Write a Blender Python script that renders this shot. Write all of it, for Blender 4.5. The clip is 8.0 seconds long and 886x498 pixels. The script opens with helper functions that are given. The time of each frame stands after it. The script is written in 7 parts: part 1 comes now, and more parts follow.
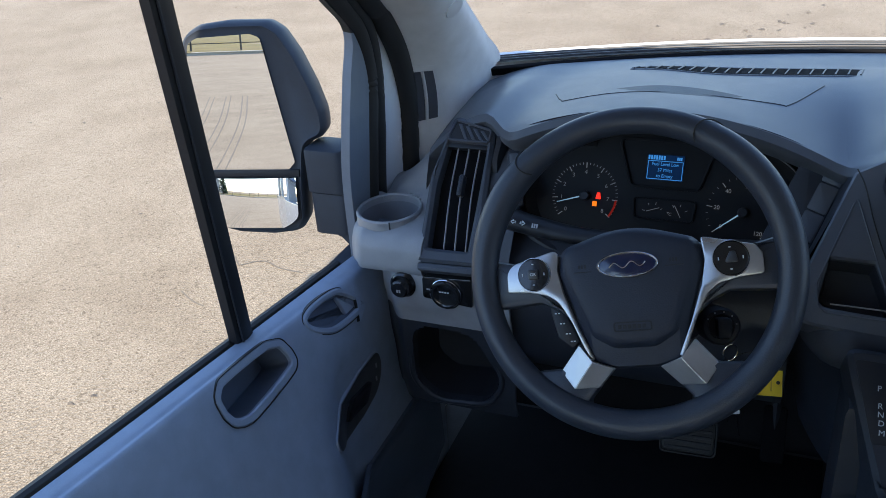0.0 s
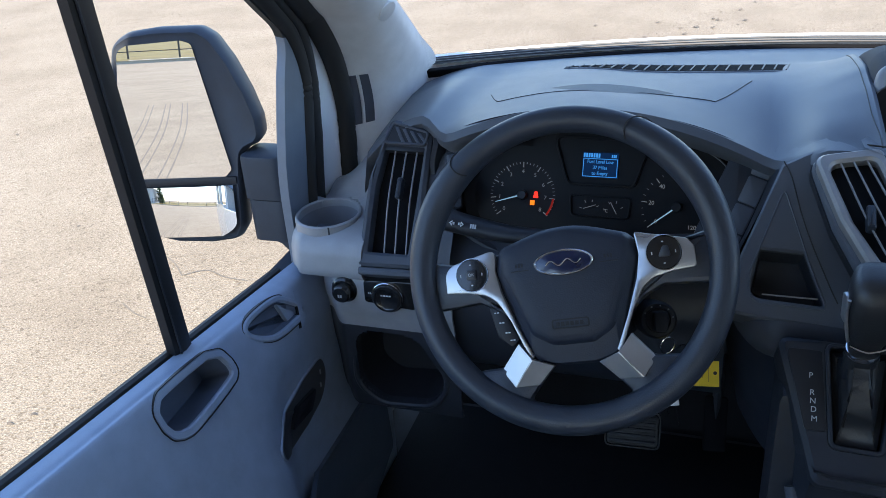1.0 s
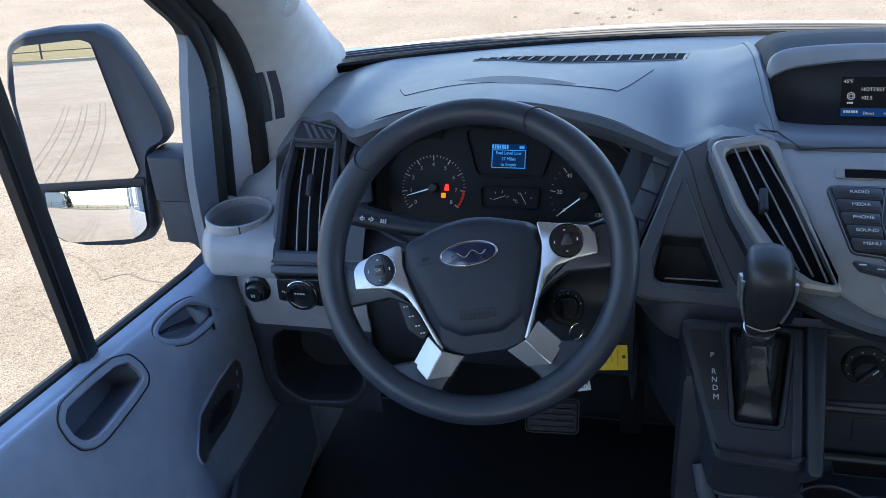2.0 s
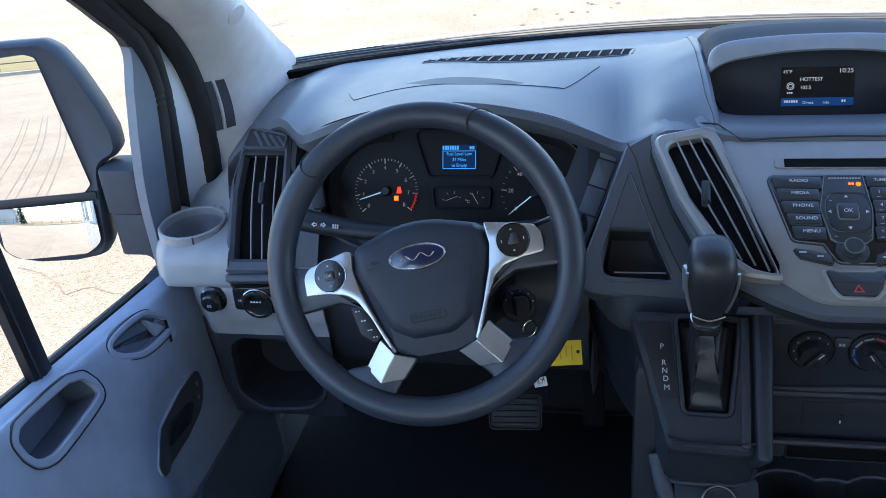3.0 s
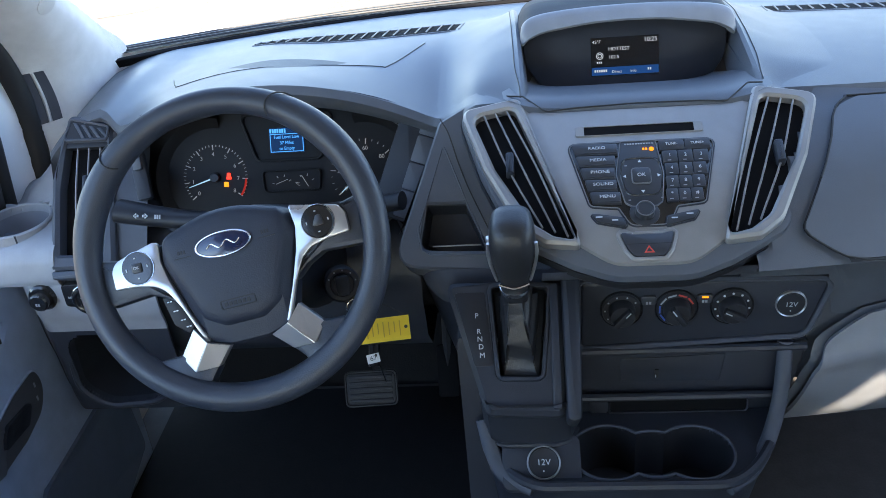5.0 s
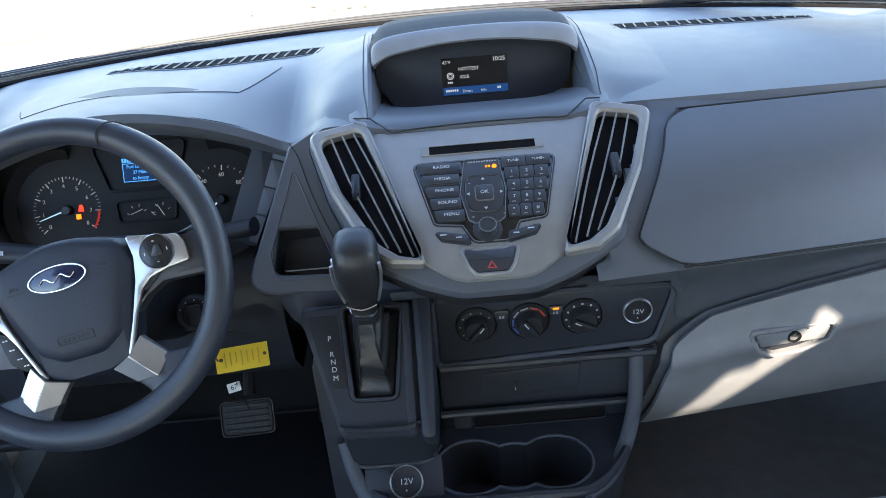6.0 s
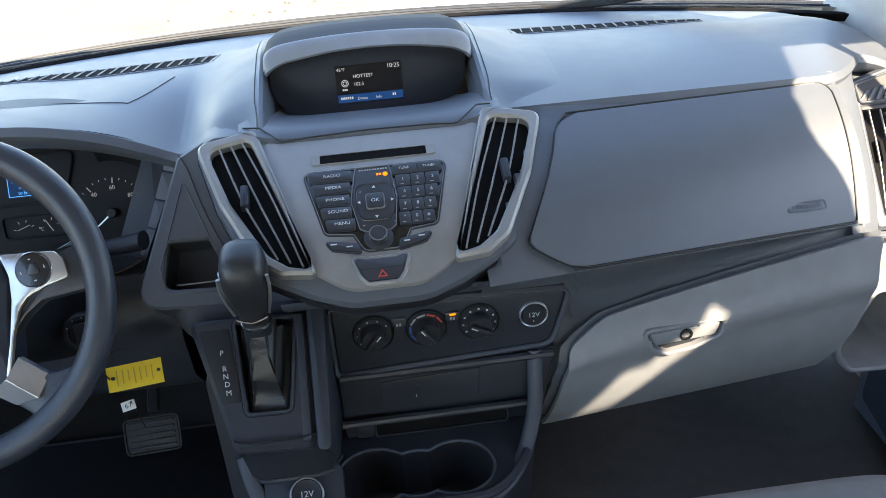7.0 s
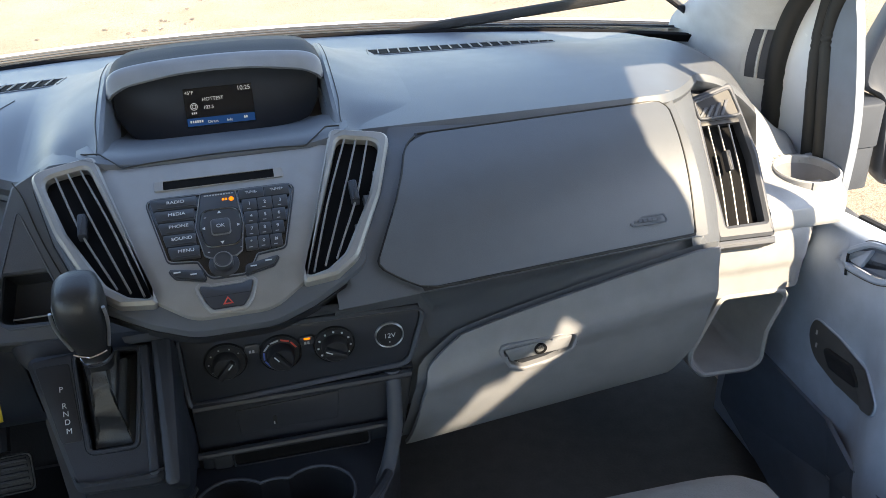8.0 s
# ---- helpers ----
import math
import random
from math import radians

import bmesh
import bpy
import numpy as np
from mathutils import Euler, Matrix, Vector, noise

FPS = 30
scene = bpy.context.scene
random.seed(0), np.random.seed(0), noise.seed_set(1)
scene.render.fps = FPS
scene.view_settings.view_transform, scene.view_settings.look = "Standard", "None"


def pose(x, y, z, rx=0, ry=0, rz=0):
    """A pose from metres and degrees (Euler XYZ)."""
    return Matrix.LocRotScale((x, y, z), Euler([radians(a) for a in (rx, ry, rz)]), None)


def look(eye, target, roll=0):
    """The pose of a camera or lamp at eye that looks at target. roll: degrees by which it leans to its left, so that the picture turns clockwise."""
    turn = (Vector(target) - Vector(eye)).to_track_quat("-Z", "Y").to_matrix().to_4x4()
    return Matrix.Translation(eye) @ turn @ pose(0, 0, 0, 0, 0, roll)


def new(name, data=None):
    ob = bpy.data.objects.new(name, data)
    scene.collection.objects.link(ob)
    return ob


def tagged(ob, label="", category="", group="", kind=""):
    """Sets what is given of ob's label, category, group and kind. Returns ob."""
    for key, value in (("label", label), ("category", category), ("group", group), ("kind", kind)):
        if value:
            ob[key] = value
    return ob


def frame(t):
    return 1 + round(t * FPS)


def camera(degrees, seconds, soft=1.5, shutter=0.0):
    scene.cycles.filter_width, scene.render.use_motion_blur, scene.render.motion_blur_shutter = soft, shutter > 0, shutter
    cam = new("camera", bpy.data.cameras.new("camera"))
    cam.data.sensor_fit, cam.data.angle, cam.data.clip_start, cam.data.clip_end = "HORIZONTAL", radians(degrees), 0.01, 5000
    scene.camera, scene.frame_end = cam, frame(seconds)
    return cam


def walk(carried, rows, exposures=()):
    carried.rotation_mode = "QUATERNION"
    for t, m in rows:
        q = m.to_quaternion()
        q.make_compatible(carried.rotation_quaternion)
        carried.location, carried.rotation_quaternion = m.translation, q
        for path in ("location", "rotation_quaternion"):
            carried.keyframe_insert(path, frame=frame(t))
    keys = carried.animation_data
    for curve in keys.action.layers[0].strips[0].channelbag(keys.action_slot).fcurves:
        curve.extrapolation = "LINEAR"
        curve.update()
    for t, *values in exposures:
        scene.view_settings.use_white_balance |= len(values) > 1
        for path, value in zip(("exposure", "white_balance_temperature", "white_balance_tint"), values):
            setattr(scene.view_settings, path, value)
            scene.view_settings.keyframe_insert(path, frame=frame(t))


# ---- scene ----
cam = camera(53.0, 8.0, soft=0.85)
PATH = [
    (0, (-0.328, -0.02, 1.904), (-1.032, 1.609, 0.981), -4.2),
    (0.5, (-0.325, -0.017, 1.903), (-0.971, 1.639, 0.987), -4.0),
    (1, (-0.316, -0.015, 1.903), (-0.912, 1.655, 0.977), -4.3),
    (1.5, (-0.303, -0.013, 1.904), (-0.832, 1.672, 0.966), -4.3),
    (2, (-0.287, -0.009, 1.903), (-0.735, 1.693, 0.955), -4.0),
    (2.2, (-0.284, -0.009, 1.907), (-0.699, 1.7, 0.956), -3.8),
    (3.3, (-0.244, -0.007, 1.908), (-0.631, 1.706, 0.952), -5.8),
    (3.5, (-0.232, -0.007, 1.901), (-0.62, 1.705, 0.943), -6.1),
    (4, (-0.207, -0.007, 1.902), (-0.563, 1.699, 0.92), -6.5),
    (4.2, (-0.198, -0.008, 1.906), (-0.505, 1.698, 0.909), -6.0),
    (5.3, (-0.111, -0.001, 1.907), (-0.266, 1.714, 0.889), -5.7),
    (5.5, (-0.091, -0.001, 1.905), (-0.21, 1.721, 0.894), -5.6),
    (6, (-0.058, -0.004, 1.904), (-0.058, 1.732, 0.911), -4.9),
    (6.5, (-0.036, -0.003, 1.905), (0.044, 1.729, 0.907), -4.3),
    (7, (-0.008, -0.002, 1.905), (0.142, 1.724, 0.907), -4.0),
    (7.5, (0.02, 0.0, 1.906), (0.284, 1.721, 0.923), -3.0),
    (8, (0.047, -0.008, 1.908), (0.433, 1.694, 0.931), -1.9),
]
walk(cam, [(t, look(eye, target, roll)) for t, eye, target, roll in PATH],
     exposures=[(0, 1.63, 6300, 10), (0.5, 1.81, 6260, 10), (1.0, 1.95, 6190, 10), (2.0, 2.12, 6180, 10), (3.5, 2.58, 6220, 10), (4.0, 2.66, 6360, 10), (5.5, 2.97, 6900, 10), (6.5, 2.95, 7300, 10), (7.2, 2.80, 7560, 10), (8, 2.49, 7700, 10)])

# ---- light ----
SUN_TO = Vector((0.3773, -0.6807, 0.6280)).normalized()
world = bpy.data.worlds.new("world")
scene.world = world
world.use_nodes = True
sky = world.node_tree.nodes.new("ShaderNodeTexSky")
sky.sky_type, sky.sun_disc = "NISHITA", False
sky.ozone_density, sky.dust_density = 2.6, 0.5
sky.sun_elevation = math.asin(SUN_TO.z)
sky.sun_rotation = math.atan2(SUN_TO.x, SUN_TO.y)
world.node_tree.links.new(sky.outputs[0], world.node_tree.nodes["Background"].inputs[0])
world.node_tree.nodes["Background"].inputs[1].default_value = 0.15
sun = new("sun", bpy.data.lights.new("sun", "SUN"))
sun.data.energy, sun.data.angle, sun.data.color = 3.6, radians(0.6), (1.0, 0.88, 0.70)
sun.matrix_world = look(SUN_TO * 30, (0, 0, 0))


# ---- materials ----
def mat(name, color, rough=0.5, metal=0.0, var=0.12, scale=30.0, grain=900.0, bump=0.15, coat=0.0, spec=0.5, dust=0.0):
    """A painted, moulded or coated surface: broad blotches, fine grain with relief, and worn gloss."""
    m = bpy.data.materials.new(name)
    m.use_nodes = True
    n, l = m.node_tree.nodes, m.node_tree.links
    b = n["Principled BSDF"]
    co = n.new("ShaderNodeTexCoord")
    big, fine = n.new("ShaderNodeTexNoise"), n.new("ShaderNodeTexNoise")
    big.inputs["Scale"].default_value, big.inputs["Detail"].default_value = scale, 5
    fine.inputs["Scale"].default_value, fine.inputs["Detail"].default_value = grain, 2
    l.new(co.outputs["Object"], big.inputs["Vector"])
    l.new(co.outputs["Object"], fine.inputs["Vector"])
    ramp = n.new("ShaderNodeValToRGB")
    lo = [c * (1 - var) for c in color]
    hi = [min(1, c * (1 + var) + dust) for c in color]
    ramp.color_ramp.elements[0].color, ramp.color_ramp.elements[1].color = (*lo, 1), (*hi, 1)
    ramp.color_ramp.elements[0].position, ramp.color_ramp.elements[1].position = 0.3, 0.7
    mix = n.new("ShaderNodeMath")
    mix.operation = "MULTIPLY_ADD"
    mix.inputs[1].default_value = 0.35
    l.new(fine.outputs["Fac"], mix.inputs[0])
    half = n.new("ShaderNodeMath")
    half.operation = "MULTIPLY"
    half.inputs[1].default_value = 0.65
    l.new(big.outputs["Fac"], half.inputs[0])
    l.new(half.outputs[0], mix.inputs[2])
    l.new(mix.outputs[0], ramp.inputs["Fac"])
    l.new(ramp.outputs["Color"], b.inputs["Base Color"])
    rr = n.new("ShaderNodeMapRange")
    rr.inputs["To Min"].default_value, rr.inputs["To Max"].default_value = max(0.005, rough - min(0.07, rough * 0.4)), min(1, rough + min(0.07, rough * 0.4))
    l.new(big.outputs["Fac"], rr.inputs["Value"])
    l.new(rr.outputs[0], b.inputs["Roughness"])
    b.inputs["Metallic"].default_value, b.inputs["Coat Weight"].default_value = metal, coat
    b.inputs["Specular IOR Level"].default_value = spec
    if bump:
        bp = n.new("ShaderNodeBump")
        bp.inputs["Strength"].default_value, bp.inputs["Distance"].default_value = bump, 0.0006
        l.new(fine.outputs["Fac"], bp.inputs["Height"])
        l.new(bp.outputs["Normal"], b.inputs["Normal"])
    return m


def glow(name, color, strength):
    m = bpy.data.materials.new(name)
    m.use_nodes = True
    b = m.node_tree.nodes["Principled BSDF"]
    b.inputs["Base Color"].default_value = (*[c * 0.2 for c in color], 1)
    b.inputs["Emission Color"].default_value, b.inputs["Emission Strength"].default_value = (*color, 1), strength
    b.inputs["Roughness"].default_value, b.inputs["Specular IOR Level"].default_value = 0.4, 0.1
    return m


def glass(name, tint=(1, 1, 1)):
    m = bpy.data.materials.new(name)
    m.use_nodes = True
    n, l = m.node_tree.nodes, m.node_tree.links
    n.remove(n["Principled BSDF"])
    tr, gl, mx = n.new("ShaderNodeBsdfTransparent"), n.new("ShaderNodeBsdfGlossy"), n.new("ShaderNodeMixShader")
    tr.inputs[0].default_value = (*tint, 1)
    gl.inputs["Roughness"].default_value = 0.02
    mx.inputs[0].default_value = 0.04
    l.new(tr.outputs[0], mx.inputs[1])
    l.new(gl.outputs[0], mx.inputs[2])
    l.new(mx.outputs[0], n["Material Output"].inputs[0])
    return m


PAD = mat("charcoal_pad", (0.086, 0.096, 0.114), 0.46, grain=700, bump=0.3, spec=0.5, var=0.06)
FASCIA = mat("charcoal_plastic", (0.066, 0.073, 0.090), 0.52, grain=900, bump=0.22, spec=0.3)
PEWTER = mat("pewter_plastic", (0.27, 0.278, 0.295), 0.48, grain=800, bump=0.22)
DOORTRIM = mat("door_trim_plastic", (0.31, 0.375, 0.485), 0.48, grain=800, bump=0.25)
PILLAR = mat("pale_pillar_plastic", (0.57, 0.575, 0.58), 0.6, grain=800, bump=0.15)
# pewter made darker and bluer, glovebox shade put into the colour
PEWTERSHADE = mat("shaded_pewter_plastic", (0.190, 0.198, 0.220), 0.48, grain=800, bump=0.22)
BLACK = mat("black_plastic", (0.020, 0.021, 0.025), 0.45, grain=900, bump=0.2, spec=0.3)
GLOSSBLACK = mat("gloss_black_plastic", (0.012, 0.012, 0.013), 0.18, bump=0.0, coat=0.3)
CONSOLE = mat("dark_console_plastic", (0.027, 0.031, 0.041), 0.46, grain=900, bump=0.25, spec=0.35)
STACK = mat("warm_grey_satin_plastic", (0.245, 0.238, 0.235), 0.38, metal=0.2, grain=1500, bump=0.05)
SILVER = mat("satin_silver", (0.46, 0.465, 0.48), 0.30, metal=0.75, grain=1800, bump=0.05)
CHROME = mat("chrome", (0.75, 0.75, 0.76), 0.12, metal=1.0, bump=0)
RUBBER = mat("black_rubber", (0.018, 0.018, 0.018), 0.6, bump=0.2)
LEATHER = mat("black_leather", (0.020, 0.021, 0.024), 0.42, grain=500, bump=0.4)
WHEELSKIN = mat("wheel_skin", (0.030, 0.037, 0.052), 0.40, grain=650, bump=0.4)
HUBSKIN = mat("hub_skin", (0.022, 0.028, 0.044), 0.5, grain=650, bump=0.35, spec=0.35)
CARPET = mat("brown_black_floor_vinyl", (0.105, 0.098, 0.094), 0.95, grain=260, bump=0.8, spec=0.08)
CLOTH = mat("grey_seat_cloth", (0.22, 0.222, 0.23), 0.9, grain=420, bump=0.9)
VANWHITE = mat("white_body_paint", (0.78, 0.79, 0.80), 0.25, bump=0, coat=0.6, var=0.03)
INK = mat("white_print", (0.56, 0.58, 0.60), 0.5, bump=0)
DIMINK = mat("grey_print", (0.33, 0.34, 0.36), 0.5, bump=0)
MIRROR = mat("mirror_glass", (0.70, 0.71, 0.72), 0.006, metal=1.0, bump=0, var=0.01)
HEADLINER = mat("headliner", (0.60, 0.60, 0.59), 0.95, grain=300, bump=0.6)
SAILGREY = mat("window_corner_plastic", (0.150, 0.175, 0.215), 0.5, grain=800, bump=0.2)
# door trim darkened for its recesses: shade put into the colour
WELLSHADE = mat("door_recess_shade", (0.120, 0.150, 0.205), 0.5, grain=800, bump=0.25, spec=0.35)
MIRRORBODY = mat("mirror_plastic", (0.034, 0.040, 0.052), 0.55, grain=500, bump=0.3, spec=0.3)
CLEAR = glass("clear_glass")
INSULATION = mat("black_insulation_felt", (0.020, 0.020, 0.021), 0.95, grain=260, bump=0.8, spec=0.08)
# near-black; in vents and slots it stands for the shade of depth
VOID = mat("matt_near_black", (0.008, 0.008, 0.009), 0.9, bump=0.1, spec=0.08)
COWLBLACK = mat("weathered_cowl_plastic", (0.030, 0.029, 0.026), 0.85, grain=300, bump=0.4, spec=0.15, var=0.3)


# ---- shape helpers ----
def part(name, bm, material, parent, label="", smooth=True, kind=""):
    """Links a bmesh as one mesh object, under a thing or a part, in world coordinates."""
    bmesh.ops.recalc_face_normals(bm, faces=bm.faces)
    me = bpy.data.meshes.new(name)
    bm.to_mesh(me)
    bm.free()
    if smooth:
        for p in me.polygons:
            p.use_smooth = True
        me.set_sharp_from_angle(angle=radians(38))
    me.materials.append(material)
    ob = new(name, me)
    if parent is not None:
        ob.parent = parent
        ob.matrix_parent_inverse = world_of(parent).inverted()
    return tagged(ob, label, kind=kind)


def world_of(ob):
    m = ob.matrix_parent_inverse @ ob.matrix_basis
    return world_of(ob.parent) @ m if ob.parent else ob.matrix_basis.copy()


def thing(name, at, label, category, group="", kind=""):
    ob = new(name)
    ob.empty_display_size = 0.05
    ob.matrix_basis = Matrix.Translation(at)
    return tagged(ob, label, category, group, kind)


def F(o, n, up=(0, 0, 1), spin=0.0):
    """A panel's frame: u to its right, v up along it, w out of it."""
    w = Vector(n).normalized()
    u = Vector(up).cross(w).normalized()
    v = w.cross(u)
    m = Matrix((u, v, w)).transposed().to_4x4()
    m.translation = Vector(o)
    return m @ Matrix.Rotation(radians(spin), 4, "Z")


def rounded(pts, r, n=5):
    """A polygon with its corners rounded by r (one number, or one a corner)."""
    out, k = [], len(pts)
    for i in range(k):
        p, a, b = Vector(pts[i]), Vector(pts[i - 1]), Vector(pts[(i + 1) % k])
        rad = r[i] if isinstance(r, (list, tuple)) else r
        da, db = a - p, b - p
        if rad <= 0:
            out.append(p)
            continue
        ang = da.angle(db)
        cut = min(rad / math.tan(ang / 2), da.length * 0.49, db.length * 0.49)
        s, e = p + da.normalized() * cut, p + db.normalized() * cut
        for j in range(n + 1):
            f = j / n
            out.append((1 - f) ** 2 * s + 2 * f * (1 - f) * p + f * f * e)
    return out


def rect(u0, v0, u1, v1, r=0.0, n=4):
    pts = [(u0, v0), (u1, v0), (u1, v1), (u0, v1)]
    return rounded(pts, r, n) if r else [Vector(p) for p in pts]


def softened(poly, rounds=3):
    """An outline with its corners cut again and again until it runs round."""
    for _ in range(rounds):
        poly = [Vector(a).lerp(Vector(b), f) for a, b in zip(poly, poly[1:] + poly[:1]) for f in (0.25, 0.75)]
    return poly


def circle(cu, cv, r, n=28, rv=None):
    return [Vector((cu + r * math.cos(2 * math.pi * i / n), cv + (rv or r) * math.sin(2 * math.pi * i / n))) for i in range(n)]


def grow(poly, d):
    """The polygon grown outward by d."""
    k, out = len(poly), []
    area = sum(poly[i][0] * poly[(i + 1) % k][1] - poly[(i + 1) % k][0] * poly[i][1] for i in range(k))
    s = 1 if area > 0 else -1
    for i in range(k):
        a, p, b = Vector(poly[i - 1]), Vector(poly[i]), Vector(poly[(i + 1) % k])
        d1, d2 = (p - a), (b - p)
        d1 = d1.normalized() if d1.length > 1e-9 else d2.normalized()
        d2 = d2.normalized() if d2.length > 1e-9 else d1
        n1, n2 = Vector((d1.y, -d1.x)) * s, Vector((d2.y, -d2.x)) * s
        m = n1 + n2
        m = m.normalized() if m.length > 1e-6 else n1
        out.append(p + m * d / max(0.35, m.dot(n1)))
    return out


def prism(m, poly, w0, w1, bevel=0.0, bm=None):
    """A plate with the outline poly on the frame m, from height w0 to w1, its front edge eased by bevel."""
    bm = bm or bmesh.new()
    k = len(poly)
    levels = [(poly, w0)]
    if bevel:
        levels += [(poly, w1 - bevel), (grow(poly, -bevel * 0.3), w1 - bevel * 0.3), (grow(poly, -bevel), w1)]
    else:
        levels += [(poly, w1)]
    rings = [[bm.verts.new(m @ Vector((p[0], p[1], w))) for p in pl] for pl, w in levels]
    for a, b in zip(rings, rings[1:]):
        for i in range(k):
            bm.faces.new((a[i], a[(i + 1) % k], b[(i + 1) % k], b[i]))
    bm.faces.new(rings[-1])
    bm.faces.new(rings[0][::-1])
    return bm


def hoop(m, outer, inner, w0, w1, bevel=0.0, bm=None, w_in=None):
    """A frame between two outlines with the same number of points; w_in: the height of the inner wall's foot."""
    bm = bm or bmesh.new()
    k = len(outer)
    w_in = w0 if w_in is None else w_in
    b = bevel
    lv = [(outer, w0), (outer, w1 - b), (grow(outer, -b), w1), (grow(inner, b), w1), (inner, w1 - b), (inner, w_in)] if b else [(outer, w0), (outer, w1), (inner, w1), (inner, w_in)]
    rings = [[bm.verts.new(m @ Vector((p[0], p[1], w))) for p in pl] for pl, w in lv]
    for a, c in zip(rings, rings[1:] + rings[:1]):
        for i in range(k):
            bm.faces.new((a[i], a[(i + 1) % k], c[(i + 1) % k], c[i]))
    return bm


def tray(m, poly, w_top, depth, taper=0.0, bm=None):
    """An open recess: walls from the outline down to a floor."""
    bm = bm or bmesh.new()
    k = len(poly)
    a = [bm.verts.new(m @ Vector((p[0], p[1], w_top))) for p in poly]
    b = [bm.verts.new(m @ Vector((p[0], p[1], w_top - depth))) for p in grow(poly, -taper)]
    for i in range(k):
        bm.faces.new((a[i], a[(i + 1) % k], b[(i + 1) % k], b[i]))
    bm.faces.new(b)
    return bm


def loft(rows, closed=False, bm=None):
    """A skin through rows of points."""
    bm = bm or bmesh.new()
    vs = [[bm.verts.new(p) for p in r] for r in rows]
    for a, b in zip(vs, vs[1:]):
        k = len(a)
        for i in range(k if closed else k - 1):
            j = (i + 1) % k
            bm.faces.new((a[i], a[j], b[j], b[i]))
    return bm


def thick(bm, d):
    """Gives a skin its thickness, away from its normals."""
    bmesh.ops.recalc_face_normals(bm, faces=bm.faces)
    bmesh.ops.solidify(bm, geom=bm.faces[:], thickness=d)
    return bm


def lathe(m, prof, n=32, bm=None):
    """Turns a profile of (radius, height) round the frame's w axis."""
    bm = bm or bmesh.new()
    rings = [[bm.verts.new(m @ Vector((r * math.cos(2 * math.pi * i / n), r * math.sin(2 * math.pi * i / n), w))) for i in range(n)] for r, w in prof]
    for a, b in zip(rings, rings[1:]):
        for i in range(n):
            bm.faces.new((a[i], a[(i + 1) % n], b[(i + 1) % n], b[i]))
    if prof[0][0] > 1e-4:
        bm.faces.new(rings[0][::-1])
    if prof[-1][0] > 1e-4:
        bm.faces.new(rings[-1])
    return bm


def spline(pts, n=8):
    """A smooth line through points (Catmull-Rom)."""
    P = [Vector(p) for p in pts]
    P = [2 * P[0] - P[1]] + P + [2 * P[-1] - P[-2]]
    out = []
    for i in range(1, len(P) - 2):
        for j in range(n):
            t = j / n
            a, b, c, d = P[i - 1], P[i], P[i + 1], P[i + 2]
            out.append(0.5 * ((2 * b) + (c - a) * t + (2 * a - 5 * b + 4 * c - d) * t * t + (3 * b - a - 3 * c + d) * t ** 3))
    return out + [P[-2]]


def tube(path, r, n=10, bm=None, flat=1.0, up=(0, 0, 1)):
    """A rod along a path; r is one radius or one a point; flat squashes it along up."""
    bm = bm or bmesh.new()
    P = [Vector(p) for p in path]
    rings = []
    for i, p in enumerate(P):
        t = (P[min(i + 1, len(P) - 1)] - P[max(i - 1, 0)]).normalized()
        s = t.cross(Vector(up))
        s = s.normalized() if s.length > 1e-4 else t.orthogonal().normalized()
        u = s.cross(t).normalized()
        rad = r[i] if isinstance(r, (list, tuple)) else r
        rings.append([bm.verts.new(p + s * rad * math.cos(2 * math.pi * k / n) + u * rad * flat * math.sin(2 * math.pi * k / n)) for k in range(n)])
    for a, b in zip(rings, rings[1:]):
        for k in range(n):
            bm.faces.new((a[k], a[(k + 1) % n], b[(k + 1) % n], b[k]))
    bm.faces.new(rings[0][::-1])
    bm.faces.new(rings[-1])
    return bm


def write(name, text, m, u, v, size, material, parent, w=0.0004, align="CENTER", squeeze=1.0, shear=0.0):
    """A line of raised print on the frame m."""
    cu = bpy.data.curves.new(name, "FONT")
    cu.body, cu.size, cu.align_x, cu.align_y, cu.extrude, cu.shear = text, size, align, "CENTER", 0.0002, shear
    tmp = bpy.data.objects.new(name, cu)
    me = bpy.data.meshes.new_from_object(tmp)
    bpy.data.objects.remove(tmp)
    me.transform(m @ Matrix.Translation((u, v, w)) @ Matrix.Diagonal((squeeze, 1, 1, 1)))
    me.materials.append(material)
    ob = new(name, me)
    ob.parent = parent
    ob.matrix_parent_inverse = world_of(parent).inverted()
    return ob


def bars(name, m, u, v, w, h, n, material, parent, lift=0.0004):
    """Print that cannot be read: small bars in a row."""
    bm = bmesh.new()
    step = w / n
    for i in range(n):
        prism(m, rect(u - w / 2 + i * step, v - h / 2, u - w / 2 + i * step + step * 0.7, v + h / 2), lift - 0.0002, lift + 0.0002, bm=bm)
    return part(name, bm, material, parent, smooth=False)


MID = -0.02  # the middle of the cab


def mirrored(bm, mid=0.002):
    """The same shape on the other side of the cab."""
    for v in bm.verts:
        v.co.x = 2 * mid - v.co.x
    return bm


def punched(bm, axes, polys):
    """Takes the faces of a skin away that lie within outlines seen along the third axis."""
    def inside(p, poly):
        c, k = False, len(poly)
        for i in range(k):
            a, b = poly[i], poly[i - 1]
            if (a[1] > p[1]) != (b[1] > p[1]) and p[0] < (b[0] - a[0]) * (p[1] - a[1]) / (b[1] - a[1]) + a[0]:
                c = not c
        return c

    dead = []
    for f in bm.faces:
        c = f.calc_center_median()
        if any(inside((c[axes[0]], c[axes[1]]), q) for q in polys):
            dead.append(f)
    bmesh.ops.delete(bm, geom=dead, context="FACES")
    return bm


def lerp(a, b, f):
    return a + (b - a) * f


